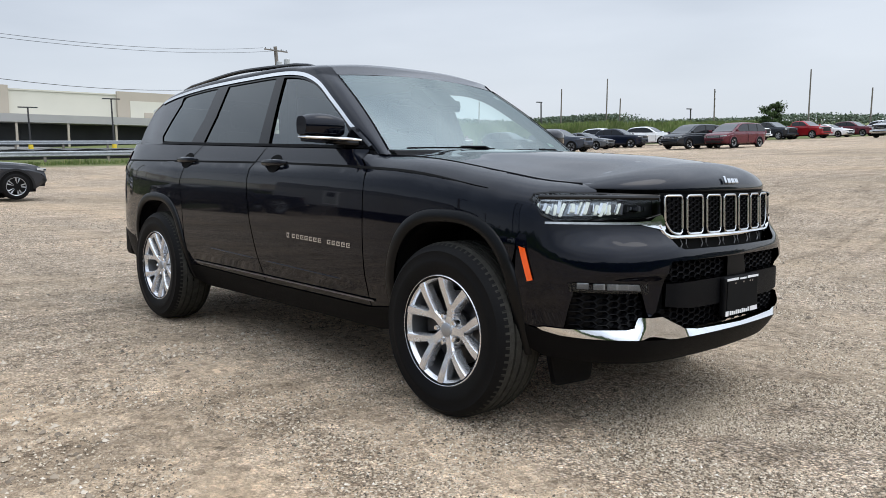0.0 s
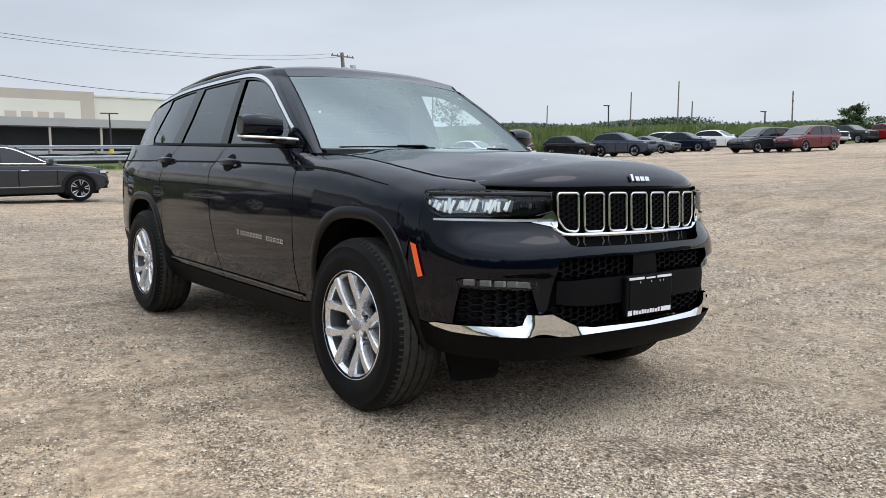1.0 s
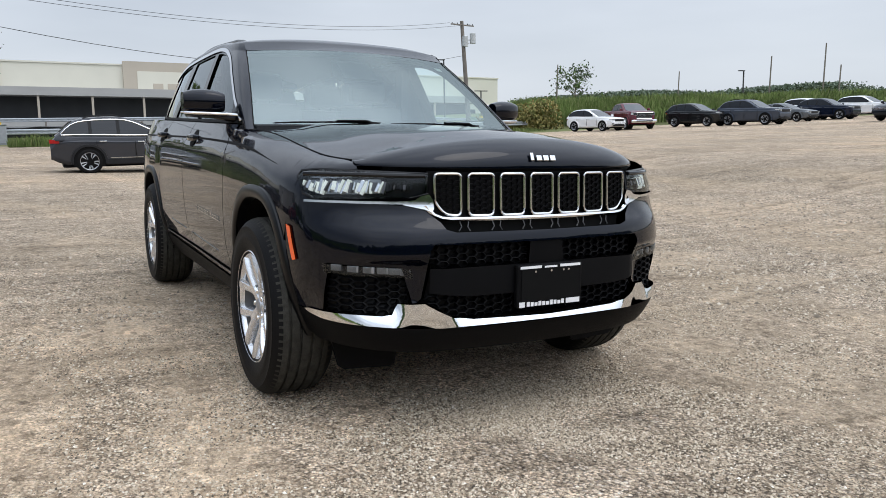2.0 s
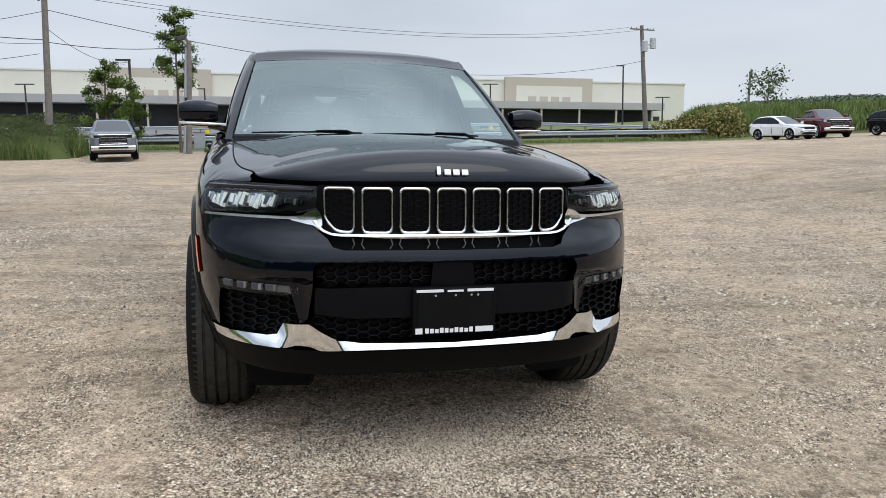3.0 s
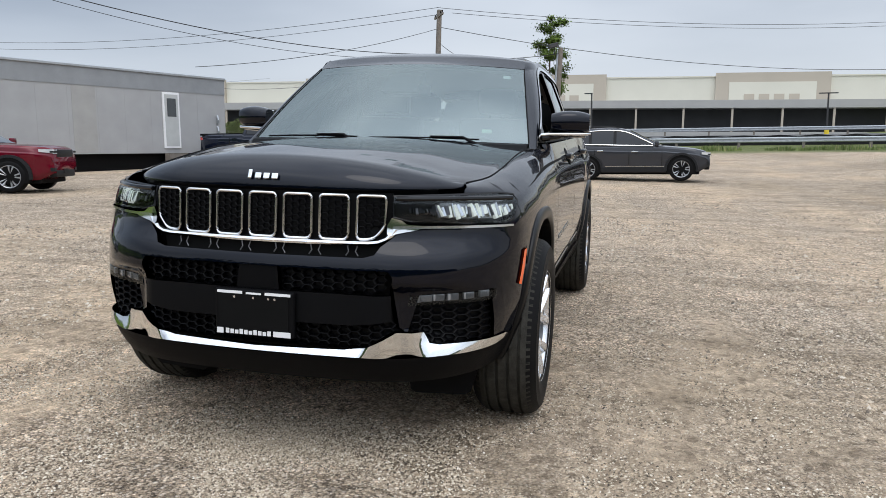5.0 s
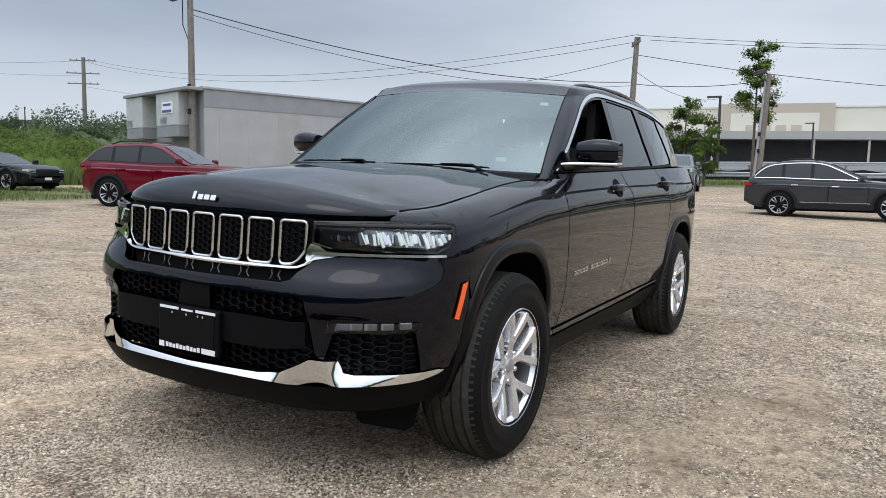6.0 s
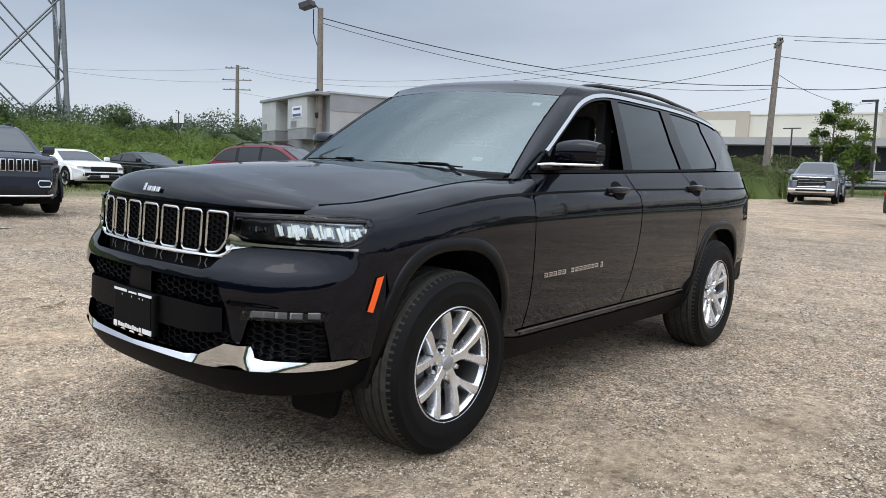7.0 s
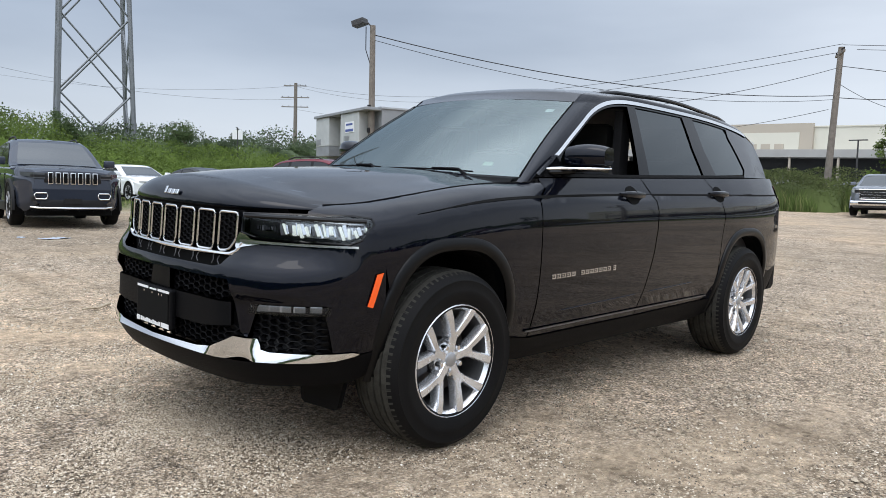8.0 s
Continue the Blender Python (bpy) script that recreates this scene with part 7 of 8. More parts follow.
# ---- utility poles and wires ----
def pole(name, base, top_z, r0, r1, label, lean=(0, 0), arms=(), material=mat_wood_pole, cans=0, box_lamp=False):
    z0 = ground_z(base[0], base[1])
    p = thing(name, pose(base[0], base[1], z0), label, "utility pole" if material is mat_wood_pole else "lamp post", "poles along the lot")
    h = top_z - z0
    bm = bmesh.new()
    add_rod(bm, (0, 0, -0.3), (lean[0], lean[1], h), r0, r1, 10)
    part("pole_shaft", bm, material, p, soft=True)
    for z, half, ang in arms:
        k = (z - z0) / h
        bm = bmesh.new()
        add_box(bm, -0.05, 0.05, -half, half, -0.06, 0.06, Matrix.Translation((lean[0] * k + 0.1, lean[1] * k, z - z0)) @ pose(0, 0, 0, 0, 0, ang))
        arm = part("crossarm", bm, material, p)
        for q in (-0.9, -0.45, 0.45, 0.9):
            bm = bmesh.new()
            c = Vector((lean[0] * k + 0.1, lean[1] * k, z - z0)) + Matrix.Rotation(radians(ang), 3, "Z") @ Vector((0, q * half, 0.06))
            add_rod(bm, c, c + Vector((0, 0, 0.13)), 0.03, 0.045, 8)
            part("insulator", bm, PLASTIC, arm)
    for i in range(cans):
        bm = bmesh.new()
        q = Vector((0.2, -0.45 + 0.9 * i, h - 2.2 - 0.3 * (i == 0)))
        add_rod(bm, q, q + Vector((0, 0, 1.0)), 0.30, 0.30, 14)
        add_rod(bm, q + Vector((0, 0, 1.0)), q + Vector((0, 0, 1.08)), 0.30, 0.12, 14)
        add_box(bm, -0.05, 0.05, -0.25, 0.25, 0.3, 0.4, Matrix.Translation((0.1, q.y * 0.4, q.z)))
        part("transformer", bm, mat_unit, p, "grey transformer can", soft=True)
    if box_lamp:
        bm = bmesh.new()
        add_box(bm, -0.22, 0.22, -0.34, 0.20, -0.12, 0.12, Matrix.Translation((lean[0] + 0.3, lean[1] - 0.35, h + 0.12)) @ pose(0, 0, 0, 14, 0, 20), bevel=0.03)
        add_tube(bm, [(lean[0], lean[1], h - 0.1), (lean[0] + 0.12, lean[1] - 0.15, h + 0.1), (lean[0] + 0.25, lean[1] - 0.25, h + 0.1)], 0.03, 6)
        part("floodlight", bm, mat_dark_steel, p, "dark floodlight head")
        bm = bmesh.new()
        add_tube(bm, [(lean[0] + 0.05, lean[1] - 0.35, h), (lean[0], lean[1] - 0.4, h - 0.9), (lean[0] + 0.02, lean[1] - 0.1, h - 1.5), (lean[0], lean[1], h - 2.0)], 0.02, 5)
        part("feed_cable", bm, mat_cable, p)
        for dz in (3.2, 4.1):
            bm = bmesh.new()
            add_box(bm, 0.08, 0.22, -0.06, 0.06, h - dz - 0.1, h - dz + 0.1, bevel=0.02)
            part("camera", bm, PLASTIC, p)
    return p


pole("utility_pole", (-40.5, -10.1), 9.05, 0.19, 0.14, "leaning weathered wooden utility pole by the weeds", lean=(0.0, 0.35), arms=((8.7, 0.95, -62),))
pole("utility_pole", (-66.1, 38.8), 12.0, 0.26, 0.18, "wooden utility pole with transformer cans behind the guard rail", lean=(0.0, -0.7), arms=((11.6, 1.6, 15),), cans=2)
pole("utility_pole", (-17.9, -20.2), 7.55, 0.15, 0.11, "slim wooden lamp pole with a floodlight by the site office", lean=(0.05, 0.0), box_lamp=True)
pole("utility_pole", (-61.4, -86.4), 15.6, 0.32, 0.22, "far utility pole with three crossarms", arms=((15.2, 1.6, 40), (13.6, 2.0, 40), (12.3, 1.9, 40)))
pole("utility_pole", (-42.45, -3.35), 6.9, 0.16, 0.13, "grey pole with floodlights beside the slim tree", lean=(0.05, 0.35), box_lamp=True)
pole("utility_pole", (-42.5, -3.6), 6.6, 0.10, 0.09, "thin leaning steel pole beside the slim tree", lean=(0.05, 0.45), material=mat_steel_grey)
pole("utility_pole", (-9.0, -92.0), 19.0, 0.25, 0.18, "far utility pole behind the bushes", arms=((15.5, 1.8, 60),))
for bx, by, tz, name in ((-90.7, 114.4, 12.85, "a"), (-83.9, 119.5, 14.5, "b"), (-82.0, 121.0, 10.8, "c"), (-53.3, 136.0, 14.5, "d"), (-44.4, 139.3, 10.9, "e"), (-112.0, 84.0, 12.0, "f"), (-128.0, 96.0, 14.0, "g"), (-120.0, 122.0, 12.5, "h")):
    pole("utility_pole", (bx, by), tz, 0.15, 0.11, "far bare wooden pole beyond the grassy bank", lean=(0.1, 0.25))
pole("utility_pole", (-76.7, 147.2), 13.3, 0.17, 0.12, "far wooden pole with crossarms", arms=((12.6, 1.2, 30), (11.2, 1.4, 30), (9.8, 1.2, 30)))


def wire(a, b, sag, r=0.014):
    a, b = Vector(a), Vector(b)
    bm = bmesh.new()
    pts = []
    for i in range(21):
        t = i / 20
        p = a.lerp(b, t)
        p.z -= sag * 4 * t * (1 - t)
        pts.append(p)
    add_tube(bm, pts, r, 5)
    return tagged(part("overhead_wire", bm, mat_cable), "thin black overhead cable strung between poles", "cable", "overhead wires")


wire((-40.2, -9.6, 9.1), (-66.2, 36.8, 11.8), 1.35)
wire((-40.8, -9.1, 8.9), (-66.6, 39.4, 11.8), 1.45)
wire((-40.5, -9.8, 8.1), (-66.3, 38.2, 8.6), 2.2, 0.018)
wire((-40.2, -9.6, 9.15), (-60.6, -85.2, 15.3), 2.2)
wire((-40.8, -9.9, 8.85), (-62.2, -87.4, 15.3), 2.4)
wire((-40.5, -9.9, 8.0), (-28.0, -17.9, 4.9), 0.35)
wire((-17.9, -20.2, 7.2), (-40.5, -10.0, 6.6), 0.75, 0.02)
wire((-17.9, -20.2, 7.0), (-40.5, -10.0, 6.4), 0.9, 0.012)
wire((-40.5, -9.9, 6.5), (-42.4, -3.0, 6.6), 0.25, 0.02)
wire((-40.5, -9.9, 7.3), (-56.0, -7.7, 7.1), 0.7)
wire((-40.5, -10.2, 5.9), (-58.0, -40.0, 7.4), 1.0)
wire((-61.4, -86.4, 15.2), (-20.0, -130.0, 19.0), 2.5)
wire((-61.4, -86.6, 13.4), (-9.0, -92.0, 16.4), 2.5)
wire((-61.4, -86.6, 12.0), (-120.0, -60.0, 13.5), 2.0)


# ---- lattice tower ----
mat_tower = mat("dull_tower_steel", (0.17, 0.18, 0.19), 0.55, metal=0.3, vary=0.2, scale=3)


def lattice_tower():
    z0 = ground_z(-32, -76)
    t = thing("lattice_tower", pose(-29.9, -76.8, z0, 0, 0, -18), "tall galvanised steel lattice tower behind the bushes", "tower")
    H, w0, w1 = 48.0, 3.55, 2.2
    half = lambda z: w0 + (w1 - w0) * z / H
    for sx in (-1, 1):
        for sy in (-1, 1):
            bm = bmesh.new()
            add_rod(bm, (sx * w0, sy * w0, 0), (sx * w1, sy * w1, H), 0.24, 0.20, 6)
            part("leg", bm, mat_tower, t)
    z = 1.0
    while z < H - 7:
        dz = 7.4
        for ax in range(4):
            c = [(-1, -1), (1, -1), (1, 1), (-1, 1)]
            a, b = c[ax], c[(ax + 1) % 4]
            h0, h1 = half(z), half(z + dz)
            bm = bmesh.new()
            add_rod(bm, (a[0] * h0, a[1] * h0, z), (b[0] * h1, b[1] * h1, z + dz), 0.09, 0.09, 4)
            add_rod(bm, (b[0] * h0, b[1] * h0, z), (a[0] * h1, a[1] * h1, z + dz), 0.09, 0.09, 4)
            part("cross_brace", bm, mat_tower, t)
        z += dz
    bm = bmesh.new()
    for s in (-0.25, 0.25):
        add_rod(bm, (w0 * 0.9, s - 2.2, 0), (w1 * 0.9, s - 1.0, H), 0.05, 0.05, 4)
    for i in range(70):
        zz = 1 + 0.6 * i
        k = zz / H
        add_rod(bm, ((w0 + (w1 - w0) * k) * 0.9, -2.45 + 1.2 * k, zz), ((w0 + (w1 - w0) * k) * 0.9, -1.95 + 1.2 * k, zz), 0.02, 0.02, 4)
    part("ladder", bm, mat_tower, t)


lattice_tower()


# ---- guard rail and fences ----
def guard_rail(x, y0, y1):
    g = thing("guard_rail", pose(x, y0, 0), "long galvanised guard rail on short posts", "guard rail")
    prof = [(0.0, 0.40), (0.06, 0.44), (0.06, 0.50), (0.0, 0.55), (0.0, 0.59), (0.06, 0.64), (0.06, 0.70), (0.0, 0.74)]
    n = int((y1 - y0) / 4)
    bm = bmesh.new()
    rings = []
    for i in range(n + 1):
        y = i * 4.0
        z = ground_z(x, y0 + y)
        rings.append([bm.verts.new((px, y, pz + z)) for px, pz in prof])
    for a, b in zip(rings[:-1], rings[1:]):
        for i in range(len(prof) - 1):
            bm.faces.new((a[i], a[i + 1], b[i + 1], b[i]))
    part("rail", bm, mat_steel_grey, g, soft=True)
    for i in range(n + 1):
        bm = bmesh.new()
        z = ground_z(x, y0 + 4 * i)
        add_box(bm, -0.14, -0.01, 4 * i - 0.08, 4 * i + 0.08, z - 0.1, z + 0.75)
        part("rail_post", bm, mat_wood_pole, g)


guard_rail(-51.5, -24, 36)
guard_rail(-74.0, -60, 52)


def silt_fence(x, y0, y1):
    bm = bmesh.new()
    n = int((y1 - y0) / 1.2)
    prev = None
    for i in range(n + 1):
        y = y0 + 1.2 * i
        z = ground_z(x, y)
        h = 0.74 + 0.12 * noise.noise((y * 0.5, 1, 0)) - 0.1 * (i % 2)
        d = 0.10 * noise.noise((y * 0.9, 4, 0))
        cur = [bm.verts.new((x + d, y, z)), bm.verts.new((x + d + 0.05, y, z + h)), bm.verts.new((x + d - 0.02, y, z + h))]
        if prev:
            for a in range(2):
                bm.faces.new((prev[a], prev[a + 1], cur[a + 1], cur[a]))
        prev = cur
    ob = part("silt_fence", bm, PLASTIC)
    return tagged(ob, "sagging black plastic silt fence behind the guard rail", "fence")


silt_fence(-55.5, -20, 35)


def chain_fence():
    f = thing("chain_fence", pose(-44.5, -16, ground_z(-44.5, -16)), "grey chain-link fence panel in the weeds", "fence")
    for i in range(4):
        bm = bmesh.new()
        add_rod(bm, (0, 1.8 * i, 0), (0, 1.8 * i, 1.9), 0.03, n=6)
        part("fence_post", bm, mat_steel_grey, f)
    bm = bmesh.new()
    for i in range(37):
        y = 0.15 * i
        for dy in (1.0, -1.0):
            y1 = y + dy * 1.8
            t = 1.0
            if y1 < 0:
                t = y / 1.8
            if y1 > 5.4:
                t = (5.4 - y) / 1.8
            if t > 0.05:
                add_rod(bm, (0, y, 0.05), (0, y + dy * 1.8 * t, 0.05 + 1.8 * t), 0.006, n=3, caps=False)
    part("wire_mesh", bm, mat_steel_grey, f)


chain_fence()


# ---- car park lamps by the warehouse ----
def lot_lamp(x, y, top, twin=False):
    z = ground_z(x, y)
    p = thing("lot_lamp", pose(x, y, z), "dark slim car park lamp on a yellow concrete foot", "street lamp", "warehouse car park lamps")
    h = top - z
    bm = bmesh.new()
    add_rod(bm, (0, 0, 0.7), (0, 0, h), 0.11, 0.09, 8)
    part("post", bm, mat_dark_steel, p)
    bm = bmesh.new()
    add_rod(bm, (0, 0, 0), (0, 0, 0.75), 0.28, 0.26, 12)
    part("foot", bm, mat_yellow, p, "yellow concrete foot")
    bm = bmesh.new()
    add_box(bm, -0.15, 0.15, -1.0 if twin else -0.9, 1.0 if twin else 0.1, h - 0.06, h + 0.06)
    part("lamp_head", bm, mat_dark_steel, p)


for x, y, top, tw in ((-84.8, 46.1, 10.0, False), (-94.1, 22.6, 7.15, True), (-91.3, 30.9, 8.2, True), (-91.1, 55.4, 6.5, True), (-56.0, -7.8, 7.2, False), (-96.0, -4.2, 7.9, False), (-96.0, -24.0, 8.4, True), (-67.9, 81.3, 8.0, False), (-51.4, 92.7, 6.5, False)):
    lot_lamp(x, y, top, tw)

# ---- the warehouse ----
mat_cream = mat("cream_panel_wall", (0.62, 0.595, 0.50), 0.75, vary=0.05, scale=0.2)
mat_beige = mat("beige_panel_wall", (0.44, 0.385, 0.31), 0.75, vary=0.06, scale=0.2)
mat_canopy = mat("grey_canopy", (0.36, 0.35, 0.33), 0.7, vary=0.08, scale=0.3)
# near-black puts the canopy's shade into the dock wall and doors
mat_dock = mat("canopy_shade_dock_wall", (0.035, 0.036, 0.038), 0.8, vary=0.3, scale=0.3)


def warehouse():
    w = thing("warehouse", pose(-170, 0, 0, -1.0), "long cream warehouse with beige framed blocks and a loading canopy", "warehouse")
    y0, y1 = -150.0, 108.0

    def slab(nm, x0, x1, ya, yb, z0, z1, m_, label="", parent=None):
        bm = bmesh.new()
        add_box(bm, x0, x1, ya, yb, z0, z1)
        return part(nm, bm, m_, parent or w, label)
    slab("wall", -40, 0, y0, y1, 0, 15.9, mat_cream)
    slab("roof", -40.2, 0.2, y0 - 0.2, y1 + 0.2, 15.9, 16.2, mat_cream)
    for yc in (71.4, 28.0, -16.6, -64.4, -108.0):
        f = slab("framed_block", 0.0, 0.8, yc - 11.1, yc + 11.1, 10.4, 16.75, mat_beige, "beige framed block")
        slab("inner_panel", 0.8, 0.9, yc - 8.4, yc + 8.4, 10.4, 14.8, mat_cream, parent=f)
        for k in range(4):
            q = yc - 4.4 + 2.9 * k
            slab("window", 0.9, 1.0, q - 1.0, q + 1.0, 11.0, 12.35, mat_beige, parent=f)
    slab("canopy", 0, 6.0, y0, y1 - 9, 9.3, 10.9, mat_canopy, "grey loading canopy")
    slab("dock_wall", 0.0, 0.05, y0, y1 - 9, 4.5, 9.3, mat_dock, "dock wall, near-black for the shade under the canopy")
    for k in range(26):
        y = y1 - 12 - 9.5 * k
        slab("canopy_column", 5.3, 5.7, y - 0.2, y + 0.2, 3.2, 9.3, mat_beige)
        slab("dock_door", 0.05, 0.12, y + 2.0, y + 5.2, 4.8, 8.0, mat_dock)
    slab("dock_platform", 0, 6.2, y0, y1 - 9, 1.0, 4.5, mat_canopy)


warehouse()

# ---- trees, bushes, tall grass ----
mat_bark = mat("grey_brown_bark", (0.13, 0.10, 0.075), 0.9, vary=0.4, scale=6, bump=0.4, bump_scale=30)
LEAF = {
    "weed": island_material("dull_weeds", ((0.0, (0.066, 0.084, 0.028)), (0.5, (0.080, 0.102, 0.034)), (1.0, (0.108, 0.118, 0.046))), 0.7, 0.5),
    "mid": island_material("mid_green_leaves", ((0.0, (0.088, 0.134, 0.025)), (0.5, (0.108, 0.160, 0.031)), (1.0, (0.132, 0.186, 0.042))), 0.6, 0.55),
    "dark": island_material("dark_green_leaves", ((0.0, (0.048, 0.078, 0.026)), (0.5, (0.066, 0.102, 0.036)), (1.0, (0.092, 0.132, 0.050))), 0.6, 0.4),
    # greyer green: the haze over far trees is mixed into the colour
    "hazy": island_material("haze_tinted_green_leaves", ((0.0, (0.060, 0.088, 0.048)), (0.5, (0.082, 0.112, 0.060)), (1.0, (0.105, 0.138, 0.074))), 0.7, 0.2),
    # distance haze is put into this paler leaf colour
    "far": island_material("haze_tinted_distant_leaves", ((0.0, (0.09, 0.125, 0.085)), (0.5, (0.12, 0.155, 0.105)), (1.0, (0.16, 0.19, 0.13))), 0.7),
    "grass": island_material("tall_grass", ((0.0, (0.07, 0.105, 0.026)), (0.4, (0.105, 0.15, 0.038)), (0.8, (0.15, 0.195, 0.060)), (1.0, (0.25, 0.24, 0.10))), 0.7, 0.6),
    "reed": island_material("bright_reeds", ((0.0, (0.085, 0.13, 0.03)), (0.4, (0.13, 0.185, 0.048)), (0.8, (0.175, 0.23, 0.070)), (1.0, (0.27, 0.27, 0.12))), 0.7, 0.4),
    "ochre": island_material("dry_scrub", ((0.0, (0.09, 0.10, 0.025)), (0.5, (0.20, 0.18, 0.055)), (1.0, (0.32, 0.25, 0.09))), 0.7),
}


def raw_mesh(name, v, f, material):
    me = bpy.data.meshes.new(name)
    me.vertices.add(len(v))
    me.vertices.foreach_set("co", np.asarray(v, np.float32).ravel())
    k = f.shape[1]
    me.loops.add(f.size)
    me.loops.foreach_set("vertex_index", f.ravel().astype(np.int32))
    me.polygons.add(len(f))
    me.polygons.foreach_set("loop_start", (k * np.arange(len(f))).astype(np.int32))
    me.update()
    me.validate()
    me.materials.append(material)
    return me


def leaves(centres, size, rng):
    """Small folded leaf sprays at the centres: two triangles each, turned at random."""
    n = len(centres)
    a = rng.normal(size=(n, 3))
    a /= np.linalg.norm(a, axis=1)[:, None]
    b = np.cross(a, rng.normal(size=(n, 3)))
    b /= np.linalg.norm(b, axis=1)[:, None] + 1e-9
    s = size * (0.6 + 0.8 * rng.random(n))[:, None]
    bend = np.cross(a, b) * s * 0.25
    p = np.stack([centres - a * s, centres + b * s * 0.55 + bend, centres + a * s, centres - b * s * 0.55 + bend], 1)
    f = np.arange(4 * n).reshape(n, 4)
    return p.reshape(-1, 3), f


def tree(name, base, height, spread, trunk_r, label, leaf="mid", count=2600, size=0.16, low=0.25, seed=1, limbs=9, bare=False, category="tree"):
    rng = np.random.default_rng(seed)
    z0 = ground_z(base[0], base[1])
    t = thing(name, pose(base[0], base[1], z0), label, category)
    bm = bmesh.new()
    bend = rng.normal(size=2) * 0.03 * height
    spine = [Vector((bend[0] * (k / 6) ** 2, bend[1] * (k / 6) ** 2, height * 0.92 * k / 6)) for k in range(7)]
    add_tube(bm, spine, [trunk_r * (1 - 0.8 * k / 6) for k in range(7)], 8)
    part("trunk", bm, mat_bark, t, soft=True)
    tips = []
    for i in range(limbs):
        k = low + (0.95 - low) * (i + 0.5) / limbs
        p = spine[min(5, int(k * 6))].lerp(spine[min(6, int(k * 6) + 1)], k * 6 - int(k * 6))
        ang = i * 2.4 + rng.random()
        reach = spread * (1.0 - 0.55 * k) * (0.7 + 0.6 * rng.random())
        end = p + Vector((math.cos(ang) * reach, math.sin(ang) * reach, reach * (0.25 + 0.5 * rng.random())))
        mid = p.lerp(end, 0.5) + Vector((0, 0, 0.08 * reach))
        bm = bmesh.new()
        add_tube(bm, [p, mid, end], [trunk_r * 0.38 * (1 - 0.5 * k), trunk_r * 0.22, trunk_r * 0.08], 5)
        part("limb", bm, mat_bark, t)
        tips += [(end, 1.0), (mid, 0.6)]
        for _ in range(2):
            q = mid.lerp(end, rng.random()) + Vector(rng.normal(size=3)) * reach * 0.3
            tips.append((q, 0.8))
    tips.append((spine[-1], 0.8))
    per = count // len(tips)
    pts = []
    for q, w in tips:
        r = spread * 0.27 * (0.6 + 0.7 * rng.random()) * w
        d = rng.normal(size=(per, 3)) * np.array([1, 1, 0.75]) * r * 0.62
        pts.append(np.array(q)[None] + d)
    pts = np.concatenate(pts)
    pts = pts[pts[:, 2] > 0.15]
    v, f = leaves(pts, size, rng)
    o = new("crown", raw_mesh("crown", v, f, LEAF[leaf]))
    o.parent = t
    return t


def bush_row(name, spots, height, label, leaf="mid", seed=2, size=0.22, dens=1.0):
    """A bank of shrubs as one sheet of leaf sprays, uneven along its top."""
    rng = np.random.default_rng(seed)
    out = []
    for x, y, r, h in spots:
        n = int(260 * dens * r * h / 2)
        d = rng.normal(size=(n, 3))
        d /= np.linalg.norm(d, axis=1)[:, None]
        d *= (rng.random(n) ** 0.45)[:, None]
        p = np.stack([x + d[:, 0] * r, y + d[:, 1] * r, ground_z(x, y) + np.abs(d[:, 2]) * h], 1)
        out.append(p)
    p = np.concatenate(out)
    v, f = leaves(p, size, rng)
    ob = new(name, raw_mesh(name, v, f, LEAF[leaf]))
    return tagged(ob, label, "bushes", kind="stuff")


def grass_blades(name, spots, material, label, seed=4, category="tall grass"):
    """Blades as bent slips, each rooted on the ground."""
    rng = np.random.default_rng(seed)
    P = spots(rng)
    n = len(P)
    h = P[:, 3]
    w = P[:, 4]
    a = rng.random(n) * 6.283
    lean = rng.normal(size=(n, 2)) * 0.22 * h[:, None]
    dx, dy = np.cos(a) * w, np.sin(a) * w
    x, y, z = P[:, 0], P[:, 1], P[:, 2]
    v = np.stack([
        np.stack([x - dx, y - dy, z], 1), np.stack([x + dx, y + dy, z], 1),
        np.stack([x + dx * 0.7 + lean[:, 0] * 0.35, y + dy * 0.7 + lean[:, 1] * 0.35, z + h * 0.55], 1), np.stack([x - dx * 0.7 + lean[:, 0] * 0.35, y - dy * 0.7 + lean[:, 1] * 0.35, z + h * 0.55], 1),
        np.stack([x + lean[:, 0], y + lean[:, 1], z + h], 1)], 1).reshape(-1, 3)
    i = 5 * np.arange(n)
    f = np.concatenate([np.stack([i, i + 1, i + 2], 1), np.stack([i, i + 2, i + 3], 1), np.stack([i + 3, i + 2, i + 4], 1)])
    ob = new(name, raw_mesh(name, v, f, material))
    return tagged(ob, label, category, kind="stuff")


# grassy bank behind the far row of cars
BANK = spline([(-57.0, 36.0), (-53.5, 44.0), (-51.0, 52.0), (-48.5, 62.0), (-46.5, 74.0), (-45.0, 88.0), (-44.0, 104.0)], 200)


def bank_height(k):
    return 2.7 * smooth(0.0, 0.06, k) * (1 - 0.15 * smooth(0.4, 1.0, k))


